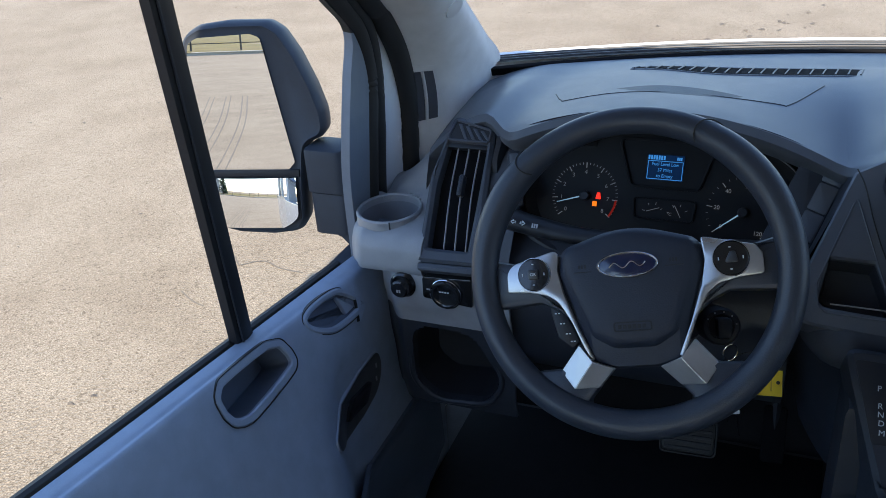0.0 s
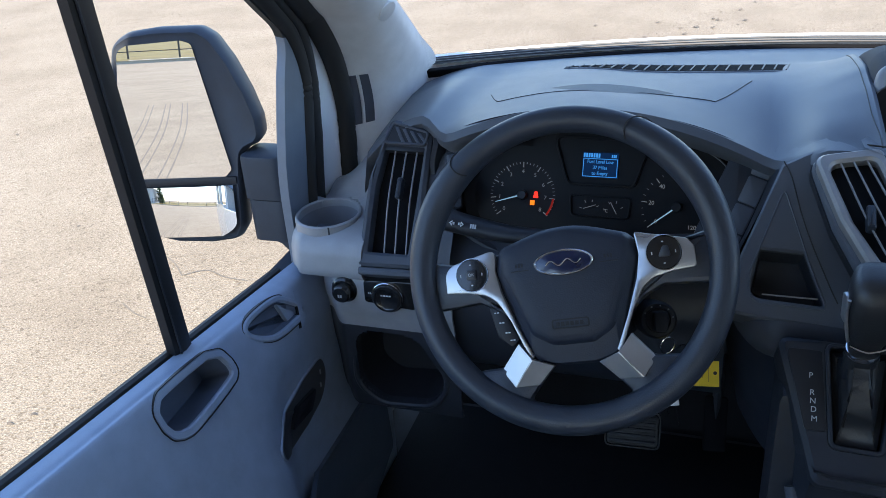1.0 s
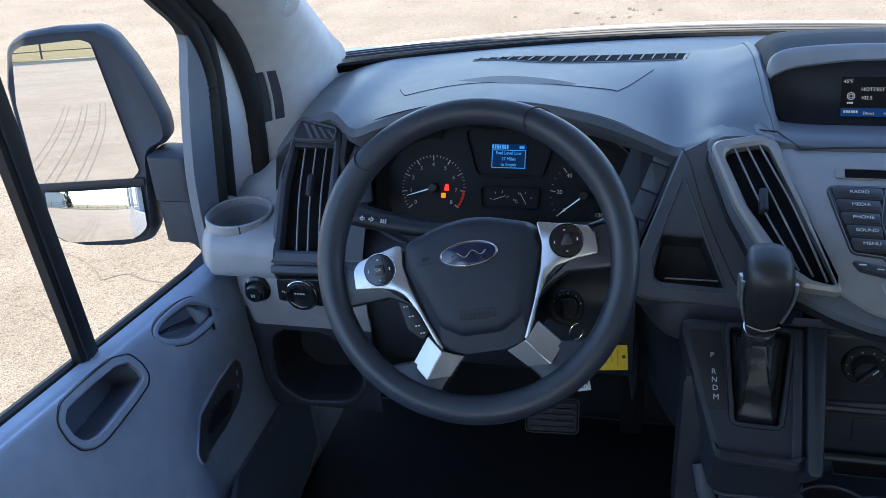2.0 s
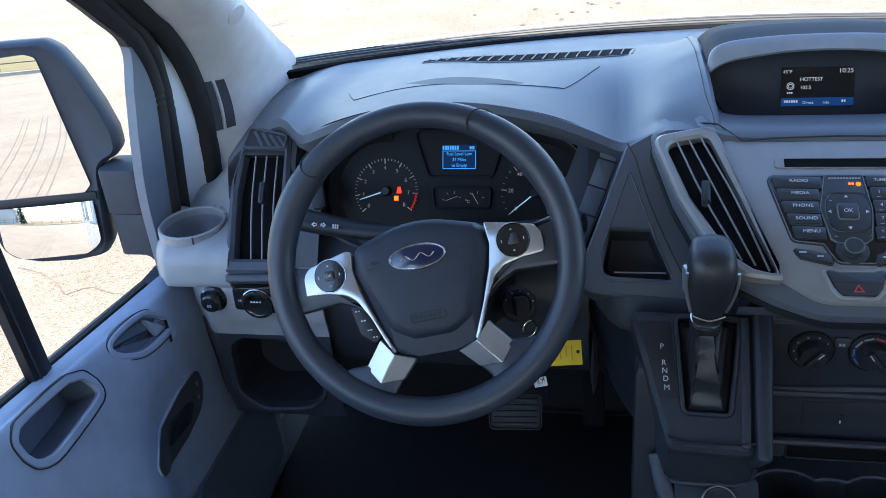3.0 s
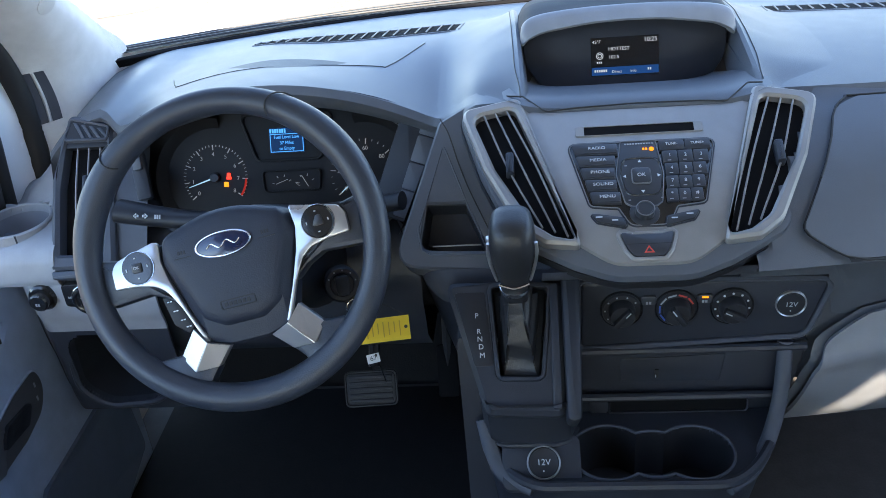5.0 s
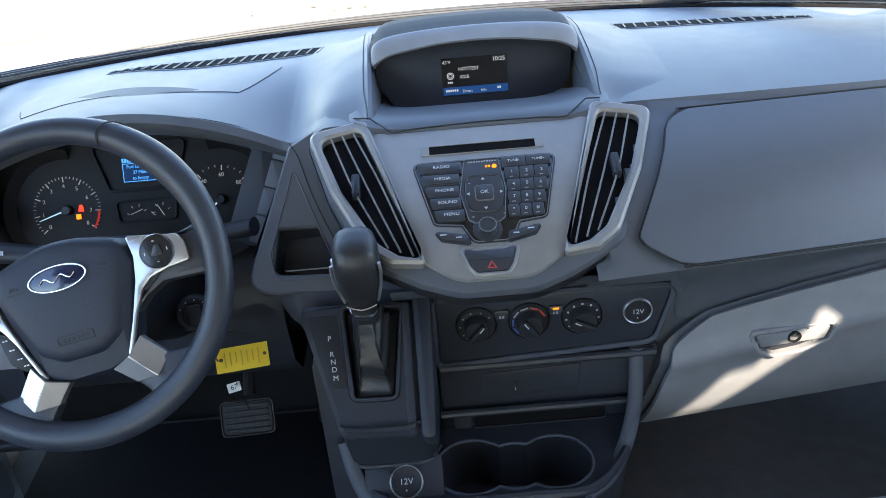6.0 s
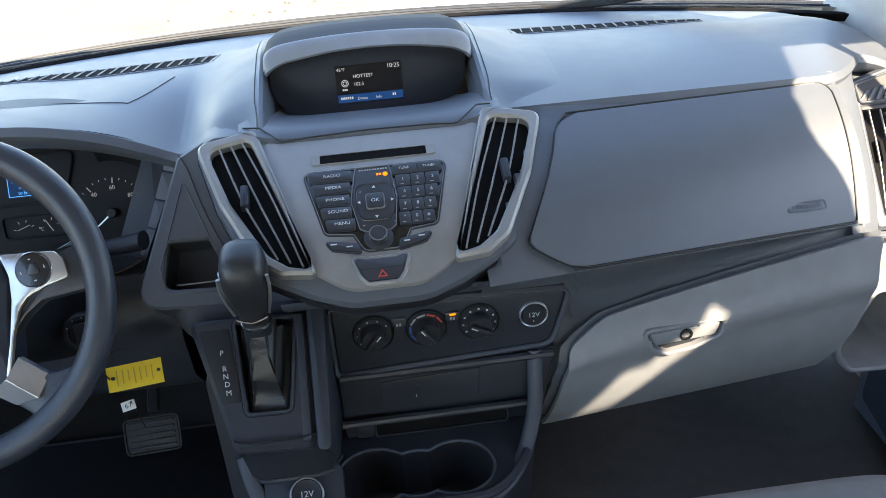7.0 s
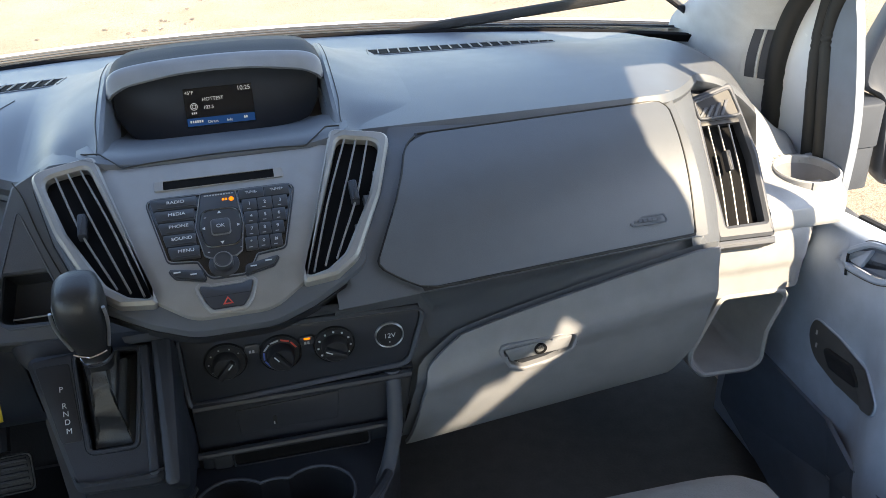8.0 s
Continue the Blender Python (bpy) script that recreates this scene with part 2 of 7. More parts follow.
def smooth01(f):
    f = max(0.0, min(1.0, f))
    return f * f * (3 - 2 * f)


# ---- ground and surroundings ----
def ground_material():
    m = bpy.data.materials.new("pale_gravelled_asphalt")
    m.use_nodes = True
    n, l = m.node_tree.nodes, m.node_tree.links
    b = n["Principled BSDF"]
    co = n.new("ShaderNodeTexCoord")

    def noise_at(scale, detail=4, kind="ShaderNodeTexNoise"):
        t = n.new(kind)
        t.inputs["Scale"].default_value = scale
        if kind == "ShaderNodeTexNoise":
            t.inputs["Detail"].default_value = detail
        l.new(co.outputs["Object"], t.inputs["Vector"])
        return t

    def ramp_of(sock, stops):
        r = n.new("ShaderNodeValToRGB")
        while len(r.color_ramp.elements) < len(stops):
            r.color_ramp.elements.new(0.5)
        for e, (p, c) in zip(r.color_ramp.elements, stops):
            e.position, e.color = p, (*c, 1)
        l.new(sock, r.inputs["Fac"])
        return r

    def mixed(a, c, fac, mode="MULTIPLY"):
        x = n.new("ShaderNodeMix")
        x.data_type, x.blend_type = "RGBA", mode
        x.inputs["Factor"].default_value = fac
        l.new(a, x.inputs["A"])
        l.new(c, x.inputs["B"])
        return x.outputs["Result"]

    stones = noise_at(95, 3, "ShaderNodeTexVoronoi")
    grit = noise_at(160, 4)
    patch = noise_at(0.45, 6)
    streak = noise_at(2.2, 5)
    base = ramp_of(grit.outputs["Fac"], [(0.34, (0.150, 0.119, 0.085)), (0.5, (0.262, 0.218, 0.163)), (0.66, (0.357, 0.311, 0.246))])
    pebbles = ramp_of(stones.outputs["Color"], [(0.10, (0.50, 0.46, 0.40)), (0.32, (0.92, 0.91, 0.89)), (0.75, (1.04, 1.03, 1.0)), (0.97, (1.35, 1.32, 1.28))])
    broad = ramp_of(patch.outputs["Fac"], [(0.32, (0.87, 0.85, 0.82)), (0.62, (1, 1, 1))])
    mid = ramp_of(streak.outputs["Fac"], [(0.3, (0.84, 0.82, 0.80)), (0.6, (1, 1, 1))])
    c = mixed(base.outputs["Color"], pebbles.outputs["Color"], 0.8)
    c = mixed(c, broad.outputs["Color"], 1.0)
    c = mixed(c, mid.outputs["Color"], 1.0)
    l.new(c, b.inputs["Base Color"])
    b.inputs["Roughness"].default_value = 0.95
    bp = n.new("ShaderNodeBump")
    bp.inputs["Strength"].default_value, bp.inputs["Distance"].default_value = 0.6, 0.006
    l.new(stones.outputs["Distance"], bp.inputs["Height"])
    l.new(bp.outputs["Normal"], b.inputs["Normal"])
    return m


ASPHALT = ground_material()
bm = bmesh.new()
bmesh.ops.create_grid(bm, x_segments=40, y_segments=40, size=600)
ground = part("ground", bm, ASPHALT, None, kind="structure")
tagged(ground, "pale sunlit gravelly asphalt yard with tyre marks", "ground")


# ---- cab shell ----
FLOOR_Z = 0.66


def yw(x):
    """How far forward the foot of the windscreen lies."""
    return 1.706 - 0.211 * ((x - MID) / 0.85) ** 2


def slab(x0, y0, z0, x1, y1, z1, bevel=0.0):
    return prism(Matrix.Translation((0, 0, 0)), rect(x0, y0, x1, y1), z0, z1, bevel)


floor = part("floor", slab(-0.99, -3.4, FLOOR_Z - 0.04, 0.99, 1.75, FLOOR_Z), CARPET, None, kind="structure")
tagged(floor, "dark rubbery cab floor covering in deep shade", "floor")
firewall = part("wall_front", loft([[(x, y, z) for x in (-0.95, 0.0, 0.95)] for y, z in ((1.52, FLOOR_Z), (1.62, 0.9), (1.62, 1.30), (1.60, 1.37))]), INSULATION, None, kind="structure")
tagged(firewall, "black insulated firewall under the dashboard", "wall")
# black sheet added on the driver's floor in place of deep footwell shade
tagged(part("footwell_dark_sheet", slab(-0.925, 0.45, FLOOR_Z, -0.20, 1.50, FLOOR_Z + 0.012, 0.004), INSULATION, None), "plain black sheet added to darken the driver's footwell", "floor mat")
# the van's body behind the cab: plain walls, driver's-side and back openings added for fill light
def shell_wall(name, pieces, label):
    bm = bmesh.new()
    for x0, y0, z0, x1, y1, z1 in pieces:
        prism(Matrix.Identity(4), rect(x0, y0, x1, y1), z0, z1, bm=bm)
    tagged(part(name, bm, VANWHITE, None, kind="structure"), label, "wall")


shell_wall("wall_left", [(-1.045, -3.4, 0.45, -0.99, -0.62, 1.22), (-0.985, -3.4, 1.90, -0.93, -0.62, 2.22), (-1.01, -0.72, 1.22, -0.96, -0.62, 1.90), (-1.01, -2.0, 1.22, -0.97, -1.9, 1.90), (-1.01, -3.4, 1.22, -0.97, -3.25, 1.90)], "white van side wall with window openings")
shell_wall("wall_right", [(0.955, -3.4, 0.45, 1.005, -0.62, 2.22)], "plain white van side wall")
shell_wall("wall_rear", [(-0.98, -3.45, 0.45, 0.94, -3.4, 1.15), (-0.98, -3.45, 1.90, 0.94, -3.4, 2.22), (-0.98, -3.45, 1.15, -0.85, -3.4, 1.90), (0.81, -3.45, 1.15, 0.94, -3.4, 1.90), (-0.08, -3.45, 1.15, 0.04, -3.4, 1.90)], "unseen white rear wall with two openings added for fill light")
# unseen roof, height and front edge chosen to let in or block the sun
roof_line = ((-3.42, 2.24), (-1.22, 2.24), (-0.4, 2.24), (0.3, 2.23), (0.7, 2.18), (0.9, 2.09), (1.08, 2.0))
ceiling = part("ceiling", loft([[(x, y, z - 0.03 * (x / 0.85) ** 4) for x in np.linspace(-0.955, 0.955, 13)] for y, z in roof_line]), HEADLINER, None, kind="structure")
tagged(ceiling, "pale woven headliner", "ceiling")


def ws_top(x):
    return (x * 0.93, 1.08 - 0.08 * (x / 0.85) ** 2, 1.99)


def ws_foot(x):
    return (x, yw(x), 1.437)


bm = loft([[Vector(ws_foot(x)).lerp(Vector(ws_top(x)), f) + Vector((0, 0.03, 0.045)) * math.sin(math.pi * f) for x in np.linspace(-0.90, 0.90, 17)] for f in np.linspace(-0.12, 1, 9)])
windscreen = part("windscreen", bm, CLEAR, None, kind="structure")
tagged(windscreen, "large clear raked windscreen", "windscreen")
windscreen.visible_shadow = False
# black border along the foot of the glass, the cowl behind it and the bonnet's edge
bm = thick(loft([[Vector(ws_foot(x)) + Vector((0, d, z * (1 - 0.9 * (x / 0.89) ** 6))) for x in np.linspace(-0.89, 0.89, 41)] for d, z in ((-0.008, 0.002), (-0.003, 0.006), (0.005, 0.004), (0.012, -0.012))]), 0.002)
tagged(part("windscreen_seal", bm, VOID, None, kind="structure"), "black rubber seal along the foot of the windscreen", "trim")
bm = loft([[Vector((x * 1.03, yw(x) + d, z)) for x in np.linspace(-0.92, 0.92, 31)] for d, z in ((0.012, 1.440), (0.05, 1.434), (0.12, 1.424), (0.178, 1.411))])
cowl = part("cowl", bm, COWLBLACK, None, kind="structure")
tagged(cowl, "black plastic cowl below the windscreen", "cowl")
# thin rods added for the lines that glass reflections draw over the cowl
for d, z, r in ((0.045, 1.436, 0.0025), (0.085, 1.430, 0.0025), (0.135, 1.421, 0.0025)):
    part("cowl_reflection_line", tube([Vector((x * 1.03, yw(x) + d, z)) for x in np.linspace(-0.90, 0.90, 31)], r, 6), BLACK, cowl)
bm = loft([[Vector((x * 1.03, yw(x) + d, z)) for x in np.linspace(-0.92, 0.92, 31)] for d, z in ((0.180, 1.34), (0.182, 1.408), (0.195, 1.4128), (0.23, 1.4015), (0.5, 1.29), (0.9, 1.10), (1.0, 0.7))])
tagged(part("bonnet", bm, VANWHITE, None, kind="structure"), "white painted bonnet edge beyond the windscreen", "bonnet")


bm = thick(loft([[Vector(ws_foot(x)).lerp(Vector(ws_top(x)), f) + Vector((0, -0.004, -0.004)) for x in np.linspace(-0.895, 0.895, 41)] for f in (-0.02, 0.0, 0.010)]), 0.002)
tagged(part("windscreen_border", bm, VOID, None, kind="structure"), "black printed border along the foot of the windscreen", "trim")


# ---- dashboard: top pad ----
dashboard = thing("dashboard", (0, 1.2, 1.0), "charcoal and pewter moulded plastic van dashboard with satin centre stack", "dashboard")


def pad_front(x):
    brow = Vector((x, 1.15, 1.497 - 1.1 * (x + 0.5) ** 2))
    right = Vector((x, 1.095, 1.474))
    f = smooth01((x + 0.275) / 0.08)
    p = brow.lerp(right, f)
    left = Vector((x, 1.225, 1.452))
    p = p.lerp(left, smooth01((-0.70 - x) / 0.08))
    return p.lerp(left, max(0.0, min(1.0, (x - 0.618) / 0.124)) ** 1.5)


def pad_point(x, s):
    a, b = pad_front(x), Vector((x, yw(x) - 0.008, 1.438))
    p = a.lerp(b, s)
    az = lerp(a.z, 1.478, smooth01(s * 1.5) * smooth01((x + 0.62) / 0.2))
    p.z = az + (b.z - az) * s ** 1.15 + 0.010 * math.sin(math.pi * min(1, s * 1.3)) * lerp(0.3, 1.0, smooth01((x + 0.42) / 0.3))
    e = max(0.0, MID - x - 0.73, x - 0.735) / 0.13
    p.z -= 0.075 * e * e * (1 - 0.6 * s)
    return p


rows = []
for x, skirt in [(MID - 0.868, 0.12), (MID - 0.864, 0.04)] + [(x, 0) for x in np.linspace(MID - 0.855, 0.860, 122)] + [(0.868, 0.04), (0.872, 0.12)]:
    f = pad_front(x)
    e = max(0.0, MID - x - 0.73, x - 0.735) / 0.13
    f.z -= 0.075 * e * e
    wrap = [f + Vector((0, 0.035, -0.045)), f + Vector((0, -0.002, -0.022)), f + Vector((0, -0.008, -0.010))]
    rows.append([p - Vector((0, 0, skirt)) for p in wrap + [pad_point(x, s) for s in np.linspace(0, 1, 40)]])
part("top_pad", punched(loft(rows), (0, 1), [[(-0.152, 1.0), (0.160, 1.0), (0.160, 1.285), (-0.152, 1.285)]]), PAD, dashboard, "grained charcoal top pad")

# ---- dashboard: passenger side ----
def air_top(x):
    return Vector((x, 1.075 + 0.02 * (x - 0.25) / 0.4, 1.466))


def air_low(x):
    f = (x - 0.22) / 0.41
    return Vector((x, lerp(0.882, 0.952, f), lerp(1.342, 1.321, f)))


def band_low(x):
    f = (x - 0.25) / 0.37
    low = Vector((x, lerp(0.968, 0.956, f), 1.208 + 0.075 * max(0, min(1, f)) ** 0.75 + 0.022 * f))
    return low.lerp(Vector((x, 0.944, 1.290)), 1 - smooth01((x - 0.228) / 0.024))


def fascia_point(x, v):
    """v from 0 at the top of the airbag panel to 1 at its foot, to 2 at the foot of the band."""
    if v <= 1:
        return air_top(x).lerp(air_low(x), v) + Vector((0, -0.012, 0.016)) * math.sin(math.pi * max(0, v))
    return air_low(x).lerp(band_low(x), v - 1) + Vector((0, 0.012, 0)) * math.sin(math.pi * (v - 1))


xs = np.linspace(0.12, 0.642, 30)
part("fascia", loft([[fascia_point(x, v) + Vector((0, 0.004, -0.004)) + Vector((0, 0.030, -0.030)) * smooth01((0.216 - 0.10 * max(0, min(1, v)) - x) / 0.02) for v in np.linspace(-0.08, 2.04, 44)] for x in xs]), PAD, dashboard)
def edge_of(v):
    return float(np.interp(v, (0.01, 0.06, 0.15, 0.30, 0.47, 0.64, 0.80, 0.84, 0.92, 0.985), (0.262, 0.248, 0.238, 0.228, 0.213, 0.194, 0.176, 0.178, 0.202, 0.228)))


rows = []
for v in np.linspace(0.015, 0.985, 34):
    x0 = edge_of(v)
    x1 = lerp(0.626, 0.616, v)
    c = 0.018 * (max(0, (0.12 - v) / 0.12) ** 2 + max(0, (v - 0.96) / 0.04) ** 2 * 0.3)
    rows.append([fascia_point(x, v) + Vector((0, -0.0015, 0.0022)) for x in np.linspace(x0 + c, x1 - c * 0.8, 30)])
airbag = part("airbag_panel", thick(loft(rows), 0.006), PAD, dashboard, "charcoal airbag cover with a fine shut line")
rows = [[fascia_point(x, v) + Vector((0, -0.0005, 0.0008)) for x in np.linspace(max(0.165, edge_of(v)) - 0.003, 0.629 - 0.010 * v - 0.016 * max(0, (0.12 - v) / 0.12) ** 2, 30)] for v in np.linspace(-0.005, 1.005, 40)]
part("shut_gap", loft(rows), BLACK, airbag)
rim_pts = [fascia_point(x, 0.004) for x in np.linspace(0.262, 0.606, 20)] + [fascia_point(lerp(0.628, 0.618, v) - 0.016 * max(0, (0.12 - v) / 0.12) ** 2, v) for v in np.linspace(0.02, 0.98, 24)] + [fascia_point(x, 0.994) for x in np.linspace(0.610, 0.245, 24)] + [fascia_point(edge_of(v) - 0.0015, v) for v in np.linspace(0.97, 0.78, 6)]
part("shut_line", tube([p + Vector((0, -0.0012, 0.0018)) for p in rim_pts], 0.0012, 6), RUBBER, airbag)
part("shut_line", tube([fascia_point(edge_of(v) - 0.001, v) + Vector((0, -0.0012, 0.0018)) for v in np.linspace(0.02, 0.55, 20)], 0.0012, 6), RUBBER, airbag)
AL = F(fascia_point(0.545, 0.86), (0, -0.55, 0.83))
part("airbag_mark", hoop(AL @ Matrix.Translation((0, 0, 0.0055)), rect(-0.026, -0.007, 0.026, 0.007, 0.004), rect(-0.024, -0.005, 0.024, 0.005, 0.003), 0, 0.0010), PAD, airbag)
bars("airbag_print", AL @ Matrix.Translation((0, 0, 0.0055)), 0, 0, 0.040, 0.005, 6, PAD, airbag, 0.0008)

# glovebox
def glove_point(x, v):
    top = band_low(max(x, 0.256))
    top.x, top.z = x, top.z - 0.25 * max(0.0, 0.256 - x)
    low = Vector((x, 1.005, 1.013 + 0.112 * max(0, x - 0.217)))
    p = top.lerp(low, v)
    return p + Vector((0, -0.030, 0.0)) * math.sin(math.pi * min(1, v * 0.9 + 0.08)) ** 0.7 - Vector((0, 0.008, 0)) * math.exp(-((v - 0.28) / 0.09) ** 2)


def glove_edges(v):
    l = 0.243 - 0.035 * v + 0.05 * max(0, (0.18 - v) / 0.18) ** 2
    r = 0.652 - 0.004 * v - 0.022 * max(0, (v - 0.6) / 0.4) ** 1.5
    return l, r


rows = [[glove_point(x, v) + Vector((0, 0.008, 0)) for x in np.linspace(glove_edges(v)[0] - 0.012, glove_edges(v)[1] + 0.003, 24)] for v in np.linspace(0.0, 0.96, 20)]
part("glovebox_surround", loft(rows), PAD, dashboard)
rows = [[glove_point(x, v) for x in np.linspace(*glove_edges(v), 60)] for v in np.linspace(0.010, 1, 36)]
handle_cut = [(0.338, 1.196), (0.446, 1.204), (0.440, 1.180), (0.405, 1.166), (0.372, 1.160), (0.352, 1.168)]
bm = loft(rows)
bmesh.ops.recalc_face_normals(bm, faces=bm.faces)
glove = part("glovebox_lid", thick(punched(bm, (0, 2), [handle_cut]), 0.006), PEWTERSHADE, dashboard, "pewter grey glovebox lid")
GH = F((0.392, glove_point(0.392, 0.2).y - 0.006, 1.184), (0, -1, -0.05))
hc = rounded([(u - 0.392, v - 1.184) for u, v in handle_cut][::-1], 0.006, 3)
part("handle_rim", hoop(GH, grow(hc, 0.006), hc, -0.012, 0.003, 0.0015, w_in=-0.03), PEWTERSHADE, glove)
part("handle_cup", tray(GH, grow(hc, 0.001), 0.0, 0.030, 0.004), CONSOLE, glove)
part("handle", prism(GH, rounded([(-0.050, 0.010), (0.050, 0.018), (0.044, -0.004), (-0.040, -0.012)], 0.004, 3), -0.02, 0.001, 0.003), PEWTERSHADE, glove, "grey pull handle")
part("lock", lathe(GH @ Matrix.Translation((0.002, 0.004, 0)), [(0.009, -0.004), (0.009, 0.003), (0.007, 0.0035), (0.006, 0.001), (0.0, 0.001)], 20), GLOSSBLACK, glove, "round black lock")
part("glovebox_reveal", slab(0.185, 0.976, 1.10, 0.31, 0.99, 1.315), PAD, dashboard)
part("glovebox_box", slab(0.22, 1.02, 1.075, 0.62, 1.45, 1.25), BLACK, dashboard)
# black block added behind the skins to stop light leaking through
part("light_leak_filler", slab(-0.85, 1.24, 1.06, 0.82, 1.60, 1.38), BLACK, dashboard)

# ---- dashboard: centre stack ----
S = F((0.002, 0.971, 1.421), (0, -0.467, 0.884))
plate = rounded([(-0.15, 0.118), (-0.118, 0.106), (0.118, 0.106), (0.15, 0.118), (0.085, -0.092), (0.045, -0.122), (-0.045, -0.122), (-0.085, -0.092)], [0.01, 0.02, 0.02, 0.01, 0.02, 0.05, 0.05, 0.02])
stack = part("stack_plate", prism(S, plate, -0.03, 0.0, 0.004), STACK, dashboard, "warm grey satin centre plate")


def vent_blade(parent, m, pts, width, name="slat", material=BLACK):
    return part(name, tube([m @ Vector(p) for p in pts], width, 6, flat=1.3, up=m.to_3x3() @ Vector((0, 0, 1))), material, parent)


lipo = rounded([(-0.226, 0.118), (-0.146, 0.132), (-0.118, 0.104), (0.118, 0.104), (0.146, 0.132), (0.226, 0.118), (0.197, 0.016), (0.156, -0.080), (0.09, -0.118), (0.045, -0.136), (-0.045, -0.136), (-0.09, -0.118), (-0.156, -0.080), (-0.197, 0.016)], [0.02, 0.01, 0.01, 0.01, 0.01, 0.02, 0.03, 0.04, 0.08, 0.08, 0.08, 0.08, 0.04, 0.03])
part("stack_backing", prism(S, lipo, -0.028, -0.006, 0.006), PAD, dashboard, "charcoal lip round the centre stack")
part("stack_shadow_gap", prism(S, grow(lipo, 0.0018), -0.030, -0.018), BLACK, dashboard)


def centre_vent(side):
    s = -side
    out = [(0.146, 0.128), (0.222, 0.110), (0.192, 0.016), (0.150, -0.072), (0.122, -0.094), (0.080, -0.099)]
    inn = [(0.153, 0.110), (0.207, 0.098), (0.178, 0.014), (0.135, -0.066), (0.112, -0.084), (0.085, -0.091)]
    pol = lambda q: rounded([(-s * a, b) for a, b in q], [0.012, 0.016, 0.03, 0.03, 0.012, 0.006])
    o, i = pol(out), pol(inn)
    v = part("centre_vent", hoop(S, o, i, -0.03, 0.008, 0.0035, w_in=-0.006), STACK, dashboard, "satin grey vent surround")
    # shallow floor, near-black colour in place of the shade deep in the vent
    part("vent_cavity", tray(S, grow(i, 0.002), 0.001, 0.006), VOID, v)
    for k in range(3):
        f = (k + 0.5) / 3.45
        top = (-s * lerp(0.155, 0.205, f), lerp(0.109, 0.099, f), 0.003)
        mid = (-s * lerp(0.118, 0.178, f) , 0.012, 0.006)
        low = (-s * lerp(0.088, 0.138, f), lerp(-0.088, -0.064, f), 0.002)
        vent_blade(v, S, spline([top, mid, low], 8), 0.0013, material=STACK)
    part("vent_tab", prism(S, rect(-s * 0.160 - 0.005, 0.004, -s * 0.160 + 0.005, 0.036, 0.003), 0.0, 0.013, 0.003), CONSOLE, v)
    return v


centre_vent(-1)
centre_vent(1)

# ---- radio, on the centre stack ----
seam_pts = [(-0.162, 0.134), (-0.141, 0.132), (-0.113, 0.1045), (-0.08, 0.108), (0.0, 0.111), (0.08, 0.1095), (0.112, 0.1065), (0.142, 0.135), (0.160, 0.134)]
part("stack_seam", tube([S @ Vector((p[0], p[1], 0.002)) for p in rounded(seam_pts, [0, 0.006, 0.01, 0.05, 0.1, 0.05, 0.01, 0.006, 0], 4)], 0.0011, 6), RUBBER, dashboard)
radio = thing("radio", (0.0, 1.0, 1.42), "dark radio control panel with white lettering and a numeric keypad", "radio")
KEYCAP = mat("radio_key_plastic", (0.034, 0.037, 0.044), 0.35, bump=0.05, var=0.06)
DIALEDGE = mat("grey_key_edge", (0.16, 0.165, 0.175), 0.4, bump=0)
AMBER = glow("amber_lamp", (1.0, 0.22, 0.01), 0.34)
REDLAMP = glow("red_lamp", (1.0, 0.03, 0.015), 0.5)
REDPRINT = mat("red_print", (0.55, 0.06, 0.04), 0.5, bump=0)
rad = rounded([(-0.089, 0.050), (0.089, 0.050), (0.067, -0.043), (0.034, -0.047), (0.022, -0.072), (-0.022, -0.072), (-0.034, -0.047), (-0.067, -0.043)], [0.010, 0.010, 0.008, 0.004, 0.012, 0.012, 0.004, 0.008], 4)
body = part("radio_body", prism(S, rad, -0.006, 0.001, 0.0008), GLOSSBLACK, radio)
part("radio_rim", hoop(S, grow(rad, 0.002), rad, -0.002, 0.0016, 0.0006), CONSOLE, radio)
# almost flat slot floor, its shade put into the colour
part("disc_slot", tray(S, rect(-0.067, 0.0635, 0.067, 0.0765), 0.0010, 0.0004), VOID, radio)
part("slot_rim", hoop(S, rect(-0.078, 0.0625, 0.078, 0.0775, 0.003), rect(-0.067, 0.0635, 0.067, 0.0765, 0.001), -0.002, 0.0016, 0.0004), STACK, radio)


def key(poly, name="button", material=KEYCAP, top=0.0042):
    return part(name, prism(S, poly, 0.0, top, 0.0010), material, radio)


def left_edge(v):
    return lerp(-0.065, -0.087, (v + 0.043) / 0.093) + 0.002


def right_edge(v):
    return -left_edge(v)


for i, word in enumerate(("RADIO", "MEDIA", "PHONE", "SOUND", "MENU")):
    v1 = 0.048 - i * 0.0180
    v0 = v1 - 0.0172
    r = -0.0262 - 0.0082 * math.cos(math.pi * (v0 + 0.009) / 0.1)
    k = key(rounded([(left_edge(v0), v0), (r, v0 - 0.001), (r, v1 - 0.001), (left_edge(v1), v1)], [0.003, 0.001, 0.001, 0.003], 3))
    part("key_ridge", prism(S, rect(left_edge(v0) + 0.006, v0 + 0.0018, r - 0.002, v0 + 0.003), 0.004, 0.0052, 0.0004), KEYCAP, k)
    write("legend", word, S, (left_edge(v0) + r) / 2 + 0.001, (v0 + v1) / 2 + 0.0012, 0.0060, INK, k, 0.0045, squeeze=1.15)
